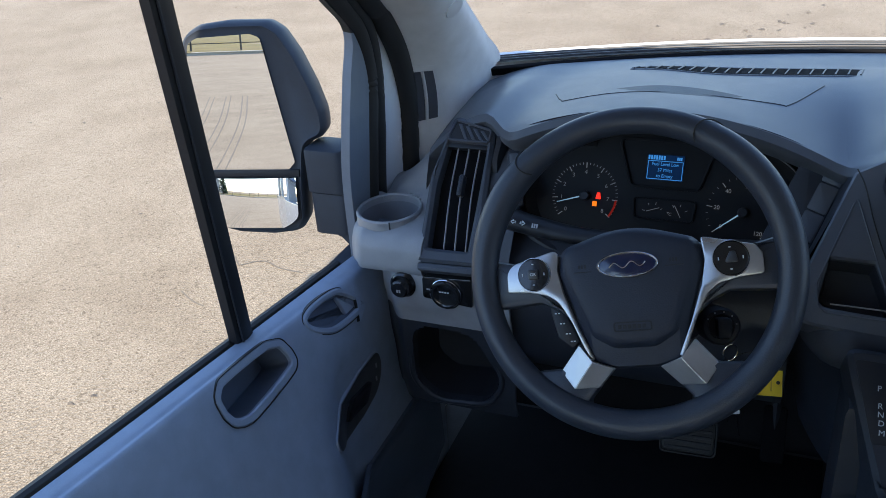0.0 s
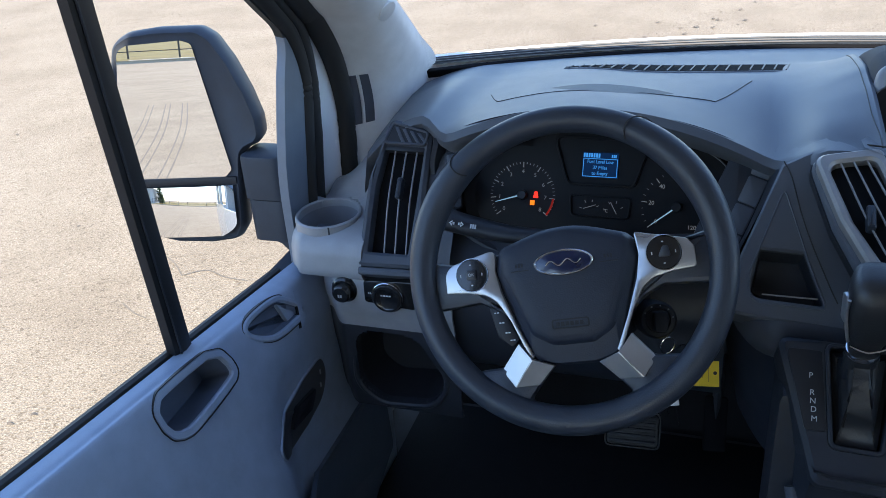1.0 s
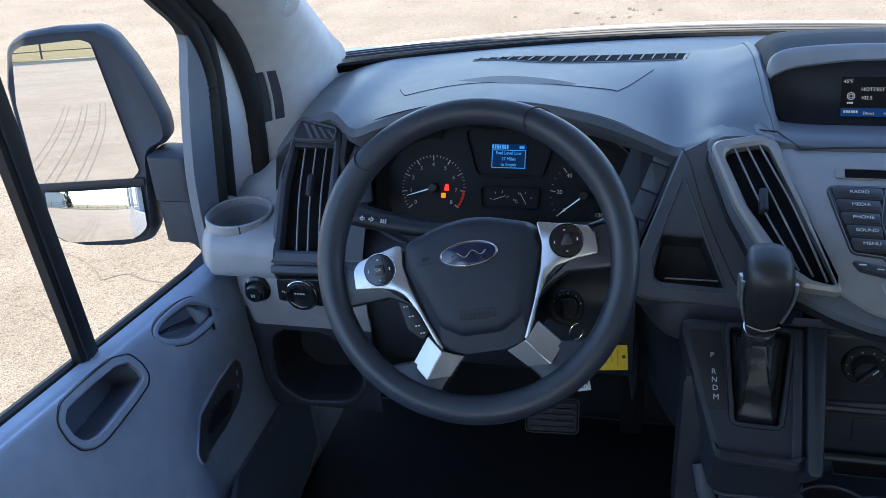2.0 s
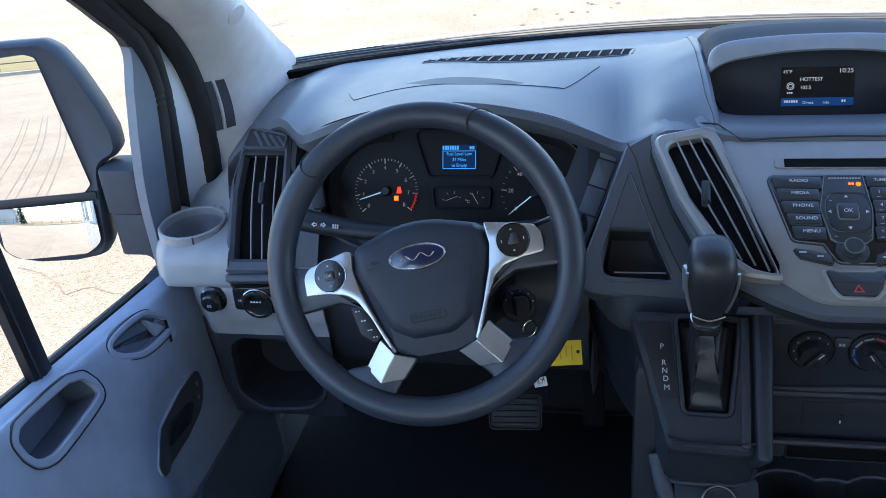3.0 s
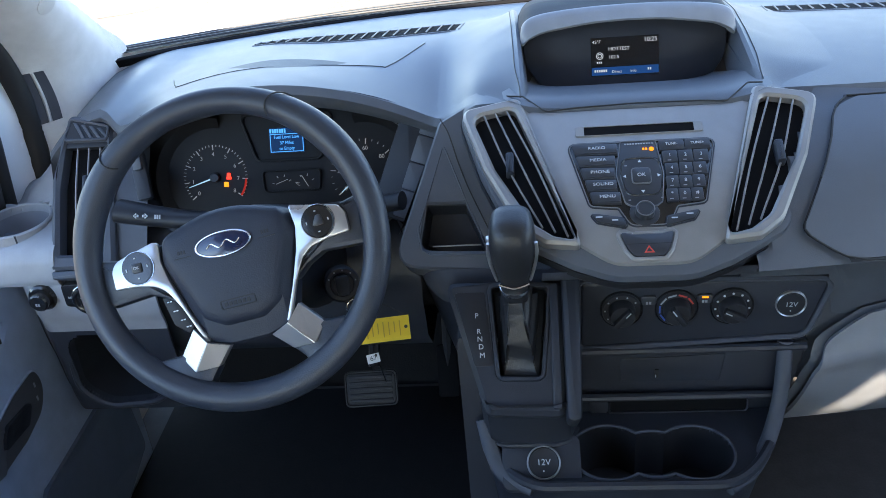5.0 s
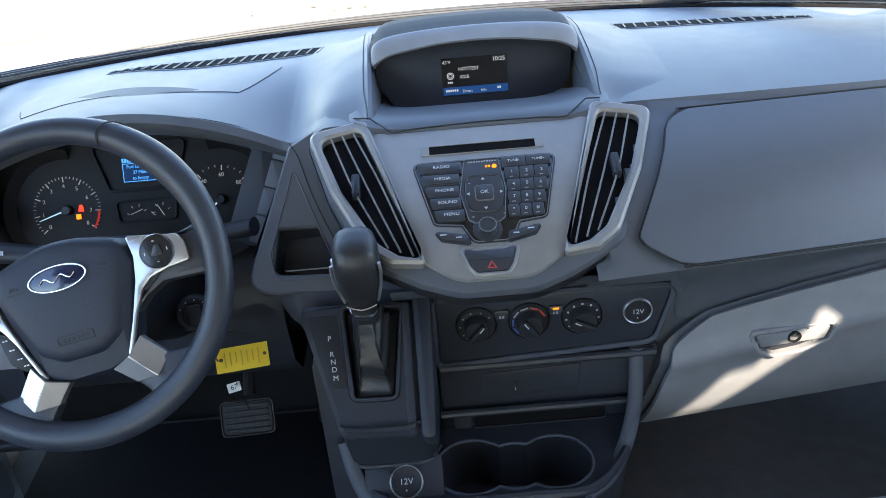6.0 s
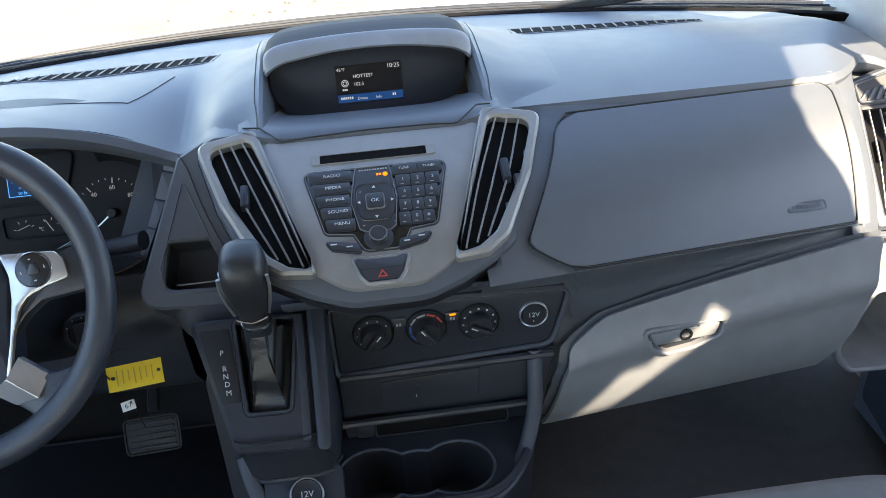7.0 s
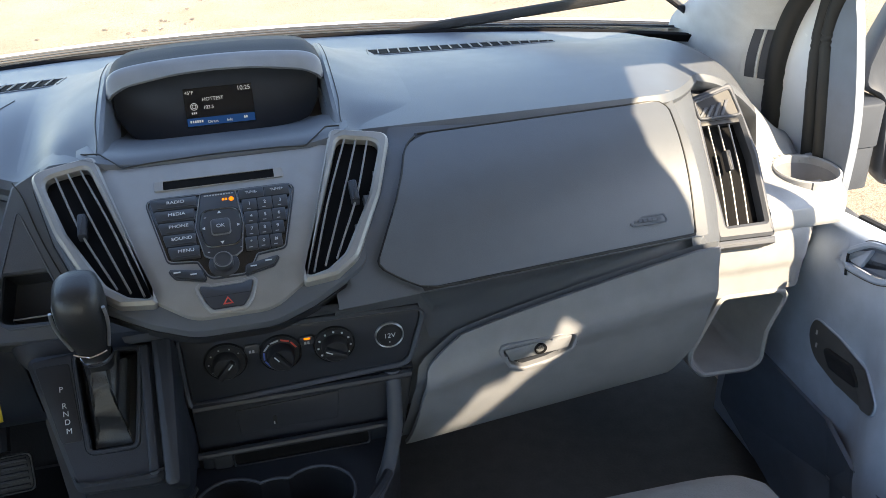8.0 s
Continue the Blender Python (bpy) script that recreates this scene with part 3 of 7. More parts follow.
pad_poly = rounded([(-0.0240, 0.0490), (0.0172, 0.0490), (0.0222, 0.0), (0.0172, -0.040), (0.010, -0.046), (-0.018, -0.046), (-0.0255, -0.041), (-0.0330, 0.0)], [0.002, 0.002, 0.03, 0.004, 0.004, 0.004, 0.004, 0.03], 4)
k = key(pad_poly, "control_pad", KEYCAP, 0.003)
part("pad_edge", hoop(S, grow(pad_poly, 0.0009), pad_poly, 0.001, 0.0040), DIALEDGE, k)
part("panel_edge", hoop(S, grow(rad, 0.0004), grow(rad, -0.0006), 0.001, 0.0022), DIALEDGE, radio)
SC = S @ Matrix.Translation((-0.0040, -0.0035, 0))
part("pad_ring", hoop(SC, rounded([(-0.022, 0.028), (0.024, 0.028), (0.026, 0), (0.022, -0.028), (-0.020, -0.028), (-0.025, 0)], 0.012, 4), rounded([(-0.020, 0.026), (0.022, 0.026), (0.024, 0), (0.020, -0.026), (-0.018, -0.026), (-0.023, 0)], 0.012, 4), 0.002, 0.004, 0.0006), GLOSSBLACK, k)
ok = part("ok_button", prism(SC, rect(-0.0105, -0.0105, 0.0105, 0.0105, 0.004), 0.0, 0.006, 0.001), KEYCAP, radio)
part("ok_rim", hoop(SC, rect(-0.0116, -0.0116, 0.0116, 0.0116, 0.005), rect(-0.0105, -0.0105, 0.0105, 0.0105, 0.004), 0.002, 0.0052, 0.0004), DIALEDGE, ok)
write("legend", "OK", SC, 0, 0, 0.0068, INK, ok, 0.0063)
for du, dv, sp in ((0, 0.0215, 0), (0, -0.0225, 180), (-0.0195, 0, 90), (0.0205, 0, -90)):
    t = F(SC @ Vector((du, dv, 0.0042)), S.to_3x3() @ Vector((0, 0, 1)), S.to_3x3() @ Vector((0, 1, 0)), sp)
    part("arrow", prism(t, [Vector((-0.0022, -0.0014)), Vector((0.0022, -0.0014)), Vector((0, 0.0022))], -0.0004, 0.0002), INK, k, smooth=False)
bars("print", S, -0.002, 0.0450, 0.036, 0.0018, 11, DIMINK, k, 0.0034)
part("amber_mark", prism(S, circle(0.0120, 0.0365, 0.0030, 14), 0.003, 0.0036), AMBER, k, "lit amber indicator", smooth=False)
bars("amber_print", S, 0.0045, 0.0370, 0.007, 0.0030, 2, AMBER, k, 0.0034)
for du, dv in ((-0.016, -0.034), (0.022, -0.032), (-0.0165, 0.016), (0.0245, 0.022)):
    bars("print", SC, du, dv, 0.004, 0.001, 1, DIMINK, k, 0.0034)
for i in range(5):
    v1 = 0.048 - (0 if i == 0 else 0.0155 + (i - 1) * 0.0187)
    v0 = v1 - (0.0150 if i == 0 else 0.0182)
    lo, hi = 0.0195 + 0.0052 * math.cos(math.pi * (v0 + 0.008) / 0.1), right_edge((v0 + v1) / 2)
    n = 2 if i == 0 else 3
    for j in range(n):
        a, b = lerp(lo, hi, j / n), lerp(lo, hi, (j + 1) / n)
        kk = key(rounded([(a + 0.0003, v0), (b - 0.0003, v0), (b - 0.0003, v1), (a + 0.0003, v1)], 0.0012, 2))
        word = ("TUNE-", "TUNE+")[j] if i == 0 else (("1", "2", "3"), ("4", "5", "6"), ("7", "8", "9"), ("*", "0", "#"))[i - 1][j]
        write("legend", word, S, (a + b) / 2, (v0 + v1) / 2 + 0.0015, 0.0050 if i == 0 else 0.0064, INK, kk, 0.0045)
        if i:
            bars("print", S, (a + b) / 2 - 0.0005, v0 + 0.0032, 0.006, 0.0009, 1, DIMINK, kk, 0.0044)
part("knob_base", prism(S, circle(-0.005, -0.0555, 0.0175, 28), 0.0, 0.003, 0.001), KEYCAP, radio)
part("volume_knob", lathe(S @ Matrix.Translation((-0.005, -0.0555, 0.003)), [(0.0112, 0), (0.0112, 0.008), (0.0100, 0.0098), (0.0088, 0.010), (0.0083, 0.0092), (0.0, 0.0092)], 32), KEYCAP, radio, "round black volume knob")
part("knob_ring", hoop(S @ Matrix.Translation((-0.005, -0.0555, 0.003)), circle(0, 0, 0.0106, 28), circle(0, 0, 0.0094, 28), 0.008, 0.0101, 0.0004), DIALEDGE, radio)
for s in (-1, 1):
    pp = rounded([(-0.0045 + s * a, b) for a, b in ((0.0220, -0.0745), (0.0555, -0.0660), (0.0640, -0.0535), (0.0250, -0.0615))][::s], 0.003, 3)
    kk = key(pp, "phone_button", KEYCAP, 0.004)
    bars("print", S, -0.0045 + s * 0.052, -0.0600, 0.011, 0.0016, 1, INK, kk, 0.0043)
    bars("print", S, -0.0045 + s * 0.034, -0.0650, 0.010, 0.0016, 1, INK, kk, 0.0043)
    part("button_rim", hoop(S, grow(pp, 0.0016), pp, -0.002, 0.002, 0.0005), CONSOLE, radio)
hz = rounded([(-0.037, -0.0805), (-0.022, -0.0850), (0.012, -0.0850), (0.027, -0.0805), (0.019, -0.104), (0.012, -0.1142), (-0.022, -0.1142), (-0.029, -0.104)], 0.004, 3)
hazard = part("hazard_switch", prism(S, hz, -0.004, 0.0035, 0.001), KEYCAP, dashboard, "dark hazard switch with red triangle")
part("switch_rim", hoop(S, grow(hz, 0.005), hz, -0.004, 0.0025, 0.0012), STACK, hazard)
part("switch_split", prism(S, rect(-0.031, -0.0985, 0.021, -0.0980), 0.003, 0.0037), BLACK, hazard)
part("triangle", hoop(S, [Vector((-0.011, -0.1105)), Vector((0.001, -0.1105)), Vector((-0.005, -0.1005))], [Vector((-0.0086, -0.1091)), Vector((-0.0014, -0.1091)), Vector((-0.005, -0.1030))], 0.003, 0.0039), REDPRINT, hazard, "red warning triangle", smooth=False)

# ---- display pod on top of the dashboard ----
PODLIP = mat("pod_lip_plastic", (0.20, 0.206, 0.22), 0.45, bump=0.1)
# hood top darker and rougher than the lip and pad
HOODTOP = mat("darker_hood_top", (0.036, 0.039, 0.046), 0.75, grain=700, bump=0.3, spec=0.2)
POD_X = 0.012


def pod_row(y, half):
    """One cross-section of the hood: half of its outline as (distance from the middle, height)."""
    right = spline([Vector((a, 0, z)) for a, z in half], 4)
    return [Vector((POD_X - p.x, y, p.z)) for p in right] + [Vector((POD_X + p.x, y, p.z)) for p in right[::-1][1:]]


LOW = [(0.148, 1.499), (0.141, 1.506), (0.122, 1.515), (0.095, 1.520), (0.05, 1.526), (0, 1.528)]
UP = [(0.1515, 1.506), (0.1475, 1.525), (0.132, 1.536), (0.10, 1.5415), (0.05, 1.545), (0, 1.546)]
CREST = [(0.1535, 1.510), (0.143, 1.527), (0.126, 1.535), (0.09, 1.539), (0.05, 1.5415), (0, 1.542)]


def lowered(half, d, widen=0.0):
    return [(a + widen * (a / 0.15), z - d) for a, z in half]


rows = [pod_row(1.268, lowered(UP, 0.004)), pod_row(1.30, lowered(CREST, 0.0005)), pod_row(1.334, CREST), pod_row(1.345, lowered(CREST, 0.003)), pod_row(1.42, lowered(CREST, 0.018)), pod_row(1.50, lowered(CREST, 0.046)), pod_row(1.585, lowered(CREST, 0.088))]
hood = part("display_hood", loft(rows), HOODTOP, dashboard, "charcoal hood over the display")
rows = [pod_row(1.30, lowered(LOW, 0.006, -0.004)), pod_row(1.256, lowered(LOW, 0.003, -0.002)), pod_row(1.245, lowered(LOW, 0.0005)), pod_row(1.2425, lowered(LOW, -0.003)), pod_row(1.252, lowered(UP, 0.006)), pod_row(1.258, lowered(UP, 0.001)), pod_row(1.263, UP), pod_row(1.2675, lowered(UP, 0.002)), pod_row(1.269, lowered(UP, 0.006))]
part("hood_lip", loft(rows), PODLIP, dashboard, "paler satin lip of the display hood")


def pad_z(x, y):
    a = pad_front(x).y
    return pad_point(x, max(0, min(1, (y - a) / (yw(x) - 0.008 - a)))).z


# the shelf below the screen sweeps out to the stack's upper edge
rows = []
for y, z, w in ((1.290, 1.426, 0.128), (1.25, 1.433, 0.132), (1.235, 1.438, 0.140), (1.20, 1.452, 0.146), (1.15, 1.468, 0.154), (1.12, 1.4735, 0.162), (1.10, 1.4770, 0.170), (1.076, 1.4770, 0.168), (1.068, 1.472, 0.150), (1.062, 1.455, 0.130)):
    rows.append([Vector((0.004 + u * w, y, z + 0.010 * abs(u) ** 6)) for u in np.linspace(-1, 1, 21)])
part("display_shelf", loft(rows), PAD, dashboard)
for s in (-1, 1):
    rows, crease = [], []
    for y, z0, z1 in spline([Vector(p) for p in ((1.585, 1.40, 1.438), (1.53, 1.42, 1.466), (1.47, 1.44, 1.488), (1.42, 1.45, 1.500), (1.34, 1.455, 1.510), (1.30, 1.455, 1.509), (1.262, 1.445, 1.507), (1.245, 1.443, 1.506), (1.22, 1.446, 1.503), (1.17, 1.460, 1.496), (1.12, 1.470, 1.488), (1.09, 1.465, 1.481), (1.078, 1.455, 1.472), (1.07, 1.440, 1.452))], 4):
        wide = 0.150 + 0.024 * max(0.0, y - 1.12)
        outer = wide + lerp(0.030, 0.125, smooth01((y - 1.095) / 0.085))
        inner = [Vector((POD_X + s * (wide - 0.010 + 0.002 * k), y, lerp(z0, z1 - 0.002, k / 4))) for k in range(5)]
        slope = [Vector((POD_X + s * lerp(wide + 0.003, outer, f), y, pad_z(POD_X + s * lerp(wide + 0.003, outer, f), y) + 0.0008 - 0.0012 * f + max(0.002, z1 - pad_z(POD_X + s * wide, y)) * (1 - f) ** 1.9)) for f in (0, 0.06, 0.15, 0.3, 0.45, 0.6, 0.75, 0.88, 1.0)]
        rows.append(inner + slope)
        if 1.09 < y < 1.48:
            crease.append(slope[0].lerp(slope[1], 0.9) + Vector((0, 0, 0.0006)))
    part("cheek_seam", tube(crease, 0.0007, 5), RUBBER, dashboard)
    part("pod_cheek", loft(rows), PAD, dashboard)
D = F((0.008, 1.262, 1.4775), (0, -0.93, 0.37))
display = thing("display", (0.008, 1.262, 1.45), "small colour screen showing radio station and time", "display")
SCREEN = mat("dark_screen_glass", (0.010, 0.011, 0.014), 0.12, bump=0)
BLUEBAR = glow("blue_screen_bar", (0.015, 0.075, 0.26), 0.10)
LCDTEXT = glow("white_screen_text", (0.8, 0.85, 0.9), 0.09)
part("screen", prism(D, rect(-0.0460, -0.0340, 0.0508, 0.0205), -0.004, 0.001), SCREEN, display)
part("bezel", prism(D, rounded([(-0.108, -0.060), (0.112, -0.060), (0.146, -0.012), (0.148, 0.046), (-0.144, 0.046), (-0.142, -0.012)], [0.03, 0.03, 0.05, 0.02, 0.02, 0.05], 6), -0.012, -0.001, 0.003), CONSOLE, display, "dark matt screen surround")
part("menu_bar", prism(D, rect(-0.0455, -0.0332, 0.0503, -0.0217), 0.001, 0.0014), BLUEBAR, display, smooth=False)
write("time", "10:25", D, 0.0490, 0.0146, 0.0088, LCDTEXT, display, 0.0016, "RIGHT")
write("outside", "45°F", D, -0.0440, 0.0142, 0.0066, LCDTEXT, display, 0.0016, "LEFT")
write("station", "HOTTEST", D, -0.0210, 0.0036, 0.0070, LCDTEXT, display, 0.0016, "LEFT")
write("frequency", "102.5", D, -0.0208, -0.0078, 0.0068, LCDTEXT, display, 0.0016, "LEFT")
for r0, r1 in ((0.0052, 0.0043), (0.0031, 0.0023)):
    part("aerial_mark", hoop(D @ Matrix.Translation((-0.0334, -0.0055, 0)), circle(0, 0, r0, 18), circle(0, 0, r1, 18), 0.001, 0.0016), LCDTEXT, display, smooth=False)
bars("print", D, -0.0338, -0.0148, 0.008, 0.0026, 3, LCDTEXT, display, 0.0016)
write("softkey", "Direct", D, -0.0095, -0.0287, 0.0056, LCDTEXT, display, 0.0018)
write("softkey", "Info", D, 0.0142, -0.0287, 0.0056, LCDTEXT, display, 0.0018)
for u, w, n in ((-0.0320, 0.019, 6), (0.0375, 0.006, 2)):
    bars("print", D, u, -0.0268, w, 0.0034, n, LCDTEXT, display, 0.0018)

# ---- instrument binnacle ----
BIN = [(-0.738, 1.185, 1.425), (-0.66, 1.156, 1.466), (-0.58, 1.152, 1.486), (-0.50, 1.152, 1.492), (-0.40, 1.152, 1.482), (-0.32, 1.154, 1.457), (-0.266, 1.160, 1.420), (-0.285, 1.155, 1.36), (-0.322, 1.14, 1.30), (-0.40, 1.13, 1.268), (-0.52, 1.13, 1.260), (-0.64, 1.14, 1.268), (-0.715, 1.16, 1.305), (-0.748, 1.185, 1.37)]
ring = spline(BIN + [BIN[0]], 5)[:-1]
mid = Vector((-0.49, 1.2, 1.37))


def ring_at(scale, drop):
    out = []
    for p in ring:
        q = mid + (p - mid) * scale
        back = 1.240 + 0.466 * (q.z - 1.377)
        q.y = lerp(p.y, back, drop)
        out.append(q)
    return out


part("binnacle_wall", loft([ring_at(1.0, 0), ring_at(0.985, 0.12), ring_at(0.96, 0.6), ring_at(0.95, 1.02)], closed=True), CONSOLE, dashboard, "dark inner wall of the instrument hood")
outer = []
for p in ring:
    q = mid + (p - mid) * 1.10
    q.y = p.y + 0.03
    q.z = min(q.z, pad_front(q.x).z - 0.030)
    q.x = max(-0.757, min(-0.24, q.x))
    outer.append(q)
part("binnacle_rim", loft([outer, ring_at(1.03, -0.0), ring_at(1.0, 0)], closed=True), CONSOLE, dashboard)
C = F((-0.48, 1.227, 1.377), (0, -math.cos(radians(25)), math.sin(radians(25))))
cluster = thing("instrument_cluster", (-0.48, 1.22, 1.33), "dark instrument cluster with two dials and a blue display", "instrument cluster")
face = rounded([(-0.232, -0.105), (-0.10, -0.125), (0.09, -0.125), (0.165, -0.105), (0.200, 0.015), (0.13, 0.085), (-0.02, 0.112), (-0.16, 0.085), (-0.245, 0.02)], 0.03)
DIALFACE = mat("dial_face", (0.011, 0.011, 0.013), 0.6, bump=0, spec=0.25)
part("cluster_face", prism(C, face, -0.02, -0.002), DIALFACE, cluster)
NEEDLE = glow("pale_blue_needle", (0.45, 0.75, 1.0), 0.12)
# print given a faint glow to keep the numerals readable
DIALTEXT = glow("glowing_dial_print", (0.75, 0.78, 0.8), 0.04)
DIALRING = mat("dial_ring_plastic", (0.013, 0.013, 0.014), 0.55, bump=0, spec=0.2)


def dial(cu, cv, r, start, sweep, marks, needle, name, each=1, minor=5):
    # the dial lies in a shallow dark tunnel, open towards the middle of the cluster
    side = -1 if cu < -0.02 else 1
    arc = [radians(90 - side * a) for a in np.linspace(-8, 172, 40)]
    rows = [[C @ Vector((cu + rr * math.cos(a), cv + rr * math.sin(a), w)) for a in arc] for rr, w in ((0.076, -0.002), (0.082, 0.003), (0.088, 0.010), (0.0905, 0.011), (0.092, 0.004))]
    d = part(name, loft(rows), DIALRING, cluster)
    k = len(marks) - 1
    for i, mk in enumerate(marks):
        a = radians(start - sweep * i / k)
        m = C @ Matrix.Translation((cu + r * math.cos(a), cv + r * math.sin(a), 0)) @ Matrix.Rotation(a, 4, "Z")
        part("tick", prism(m, rect(-0.004, -0.0006, 0.004, 0.0006), -0.002, 0.0), DIALTEXT, d, smooth=False)
        write("numeral", mk, C, cu + (r - 0.0105) * math.cos(a), cv + (r - 0.0105) * math.sin(a), 0.0085, DIALTEXT, d, 0.0)
        for j in range(1, minor if i < k else 1):
            b = radians(start - sweep * (i + j / minor) / k)
            m = C @ Matrix.Translation((cu + r * math.cos(b), cv + r * math.sin(b), 0)) @ Matrix.Rotation(b, 4, "Z")
            part("minor_tick", prism(m, rect(0.001, -0.0003, 0.004, 0.0003), -0.002, 0.0), DIALTEXT, d, smooth=False)
    a = radians(needle)
    m = C @ Matrix.Translation((cu, cv, 0.004)) @ Matrix.Rotation(a, 4, "Z")
    part("needle", prism(m, [Vector((0.006, -0.0011)), Vector((r * 0.93, -0.0005)), Vector((r * 0.93, 0.0005)), Vector((0.006, 0.0011))], 0, 0.001), NEEDLE, d, "lit pale blue needle", smooth=False)
    part("needle_cap", lathe(C @ Matrix.Translation((cu, cv, 0)), [(0.0075, 0), (0.0075, 0.005), (0.006, 0.0065), (0.0, 0.0065)], 20), BLACK, d)
    return d


tacho = dial(-0.1355, -0.0480, 0.0465, 220, 256, list("012345678"), 198, "rev_counter")
dial(0.0965, -0.0510, 0.0475, 219, 270, ["0", "20", "40", "60", "80", "100", "120"], 219, "speedometer", minor=4)
bm = bmesh.new()
rows = []
for i in range(9):
    a = radians(220 - 256 * (7 + i / 8) / 8)
    rows.append([C @ Vector((-0.1355 + r * math.cos(a), -0.0480 + r * math.sin(a), 0.0004)) for r in (0.0470, 0.0500)])
# red zone glows faintly too, like the numerals
REDZONE = glow("red_zone", (0.8, 0.04, 0.02), 0.05)
part("red_zone", thick(loft(rows, bm=bm), 0.0004), REDZONE, tacho, "red engine speed zone")
part("warning_lamp", prism(C, rounded([(-0.1185, -0.0515), (-0.1105, -0.0515), (-0.1125, -0.0415), (-0.1165, -0.0415)], 0.001, 2), -0.002, 0.0002), REDLAMP, cluster, "lit red seat belt lamp", smooth=False)
part("warning_lamp", prism(C, rect(-0.1225, -0.0628, -0.1160, -0.0553), -0.002, 0.0002), AMBER, cluster, "lit amber fuel lamp", smooth=False)
trap = rounded([(-0.088, 0.042), (0.050, 0.042), (0.030, -0.024), (-0.066, -0.024)], 0.008, 4)
part("display_frame", hoop(C, grow(trap, 0.004), trap, -0.003, 0.003, 0.001), DIALRING, cluster)
LCDBLUE = glow("blue_lcd_back", (0.004, 0.022, 0.075), 0.20)
LCDLIT = glow("blue_lcd_text", (0.07, 0.34, 0.85), 0.22)
lcd = part("trip_display", prism(C, rect(-0.0465, -0.0148, 0.0070, 0.0230), -0.002, 0.0), LCDBLUE, cluster, "blue trip display", smooth=False)
part("display_box", hoop(C, rect(-0.0455, -0.0138, 0.0060, 0.0138), rect(-0.0446, -0.0129, 0.0051, 0.0129), 0, 0.0004), LCDLIT, lcd, smooth=False)
for v, word in ((0.0088, "Fuel Level Low"), (0.0000, "37 Miles"), (-0.0086, "to Empty")):
    write("message", word, C, -0.0197, v, 0.0072, LCDLIT, lcd, 0.0004, squeeze=0.9)
bars("print", C, -0.0325, 0.0183, 0.026, 0.0062, 7, LCDLIT, lcd)
bars("print", C, 0.0005, 0.0180, 0.008, 0.0046, 3, LCDLIT, lcd)
sub = rounded([(-0.060, -0.0435), (0.0285, -0.0435), (0.026, -0.0725), (-0.057, -0.0725)], 0.005, 3)
part("small_gauge_frame", hoop(C, grow(sub, 0.0025), sub, -0.003, 0.002, 0.0006), DIALRING, cluster)
for cu, a, mk in ((-0.031, 200, ""), (0.005, 120, "°C")):
    m = C @ Matrix.Translation((cu, -0.0590, 0.001)) @ Matrix.Rotation(radians(a), 4, "Z")
    part("small_needle", prism(m, rect(-0.010, -0.0005, 0.010, 0.0005), 0, 0.0005), DIALTEXT, cluster, smooth=False)
    for k in range(4):
        b = radians(165 - 45 * k)
        m = C @ Matrix.Translation((cu + 0.014 * math.cos(b), -0.0655 + 0.016 * math.sin(b), 0.0)) @ Matrix.Rotation(b, 4, "Z")
        part("tick", prism(m, rect(-0.0018, -0.0004, 0.0018, 0.0004), -0.001, 0.0), DIALTEXT, cluster, smooth=False)
write("legend", "°C", C, -0.0065, -0.0640, 0.0065, DIALTEXT, cluster, 0.0)
# a thin bright bow over the speedometer
bow = [C @ Vector((0.0965 + 0.0900 * math.cos(radians(a)), -0.0510 + 0.0895 * math.sin(radians(a)), 0.0115)) for a in range(22, 96, 5)]
part("dial_bow", tube(bow, 0.0009, 6), STACK, cluster)

# blank switch covers on both flanks of the binnacle
def blanks(pts, wide, count, side):
    a, b = Vector(pts[0]), Vector(pts[1])
    holder = part("switch_strip", prism(F(a.lerp(b, 0.5), (0.12 * side, -0.80, 0.58), b - a), rect(-wide / 2 - (0.034 if side < 0 else 0.004), -(b - a).length / 2 - 0.004, wide / 2 + 0.004, (b - a).length / 2 + 0.004, 0.004), -0.012, 0.0, 0.002), CONSOLE, dashboard)
    for i in range(count):
        p, q = a.lerp(b, (i + 0.03) / count), a.lerp(b, (i + 0.97) / count)
        h = (q - p).length / 2
        part("blank_cover", prism(F(p.lerp(q, 0.5), (0.12 * side, -0.80, 0.58), b - a), rect(-wide / 2, -h, wide / 2, h, 0.003), -0.004, 0.0020, 0.0012), PAD, holder)


blanks([(-0.317, 1.093, 1.310), (-0.262, 1.176, 1.438)], 0.026, 4, -1)
blanks([(-0.706, 1.150, 1.335), (-0.718, 1.176, 1.408)], 0.013, 2, 1)

# ---- cubby and fascia between cluster and stack ----
P = F((-0.23, 1.02, 1.36), (0, -0.75, 0.66))
cub = rounded([(-0.040, 0.008), (0.011, 0.007), (0.038, -0.057), (-0.050, -0.053)][::-1], [0.014, 0.004, 0.003, 0.003], 5)
big = rounded([(-0.022, 0.120), (0.030, 0.150), (0.125, -0.088), (-0.088, -0.075)][::-1], [0.03, 0.01, 0.02, 0.008], 5)
part("cubby_fascia", hoop(P, big, cub, -0.06, 0.0, 0.003, w_in=-0.012), PAD, dashboard)
part("cubby", tray(P, grow(cub, 0.001), -0.004, 0.045, 0.004), CONSOLE, dashboard, "small dark storage cubby")
# pale rod along the ledge, its glint put into the colour
part("cubby_ledge_glint", tube([P @ Vector((u, -0.0475, -0.006)) for u in (-0.034, 0.030)], 0.0010, 6), STACK, dashboard)
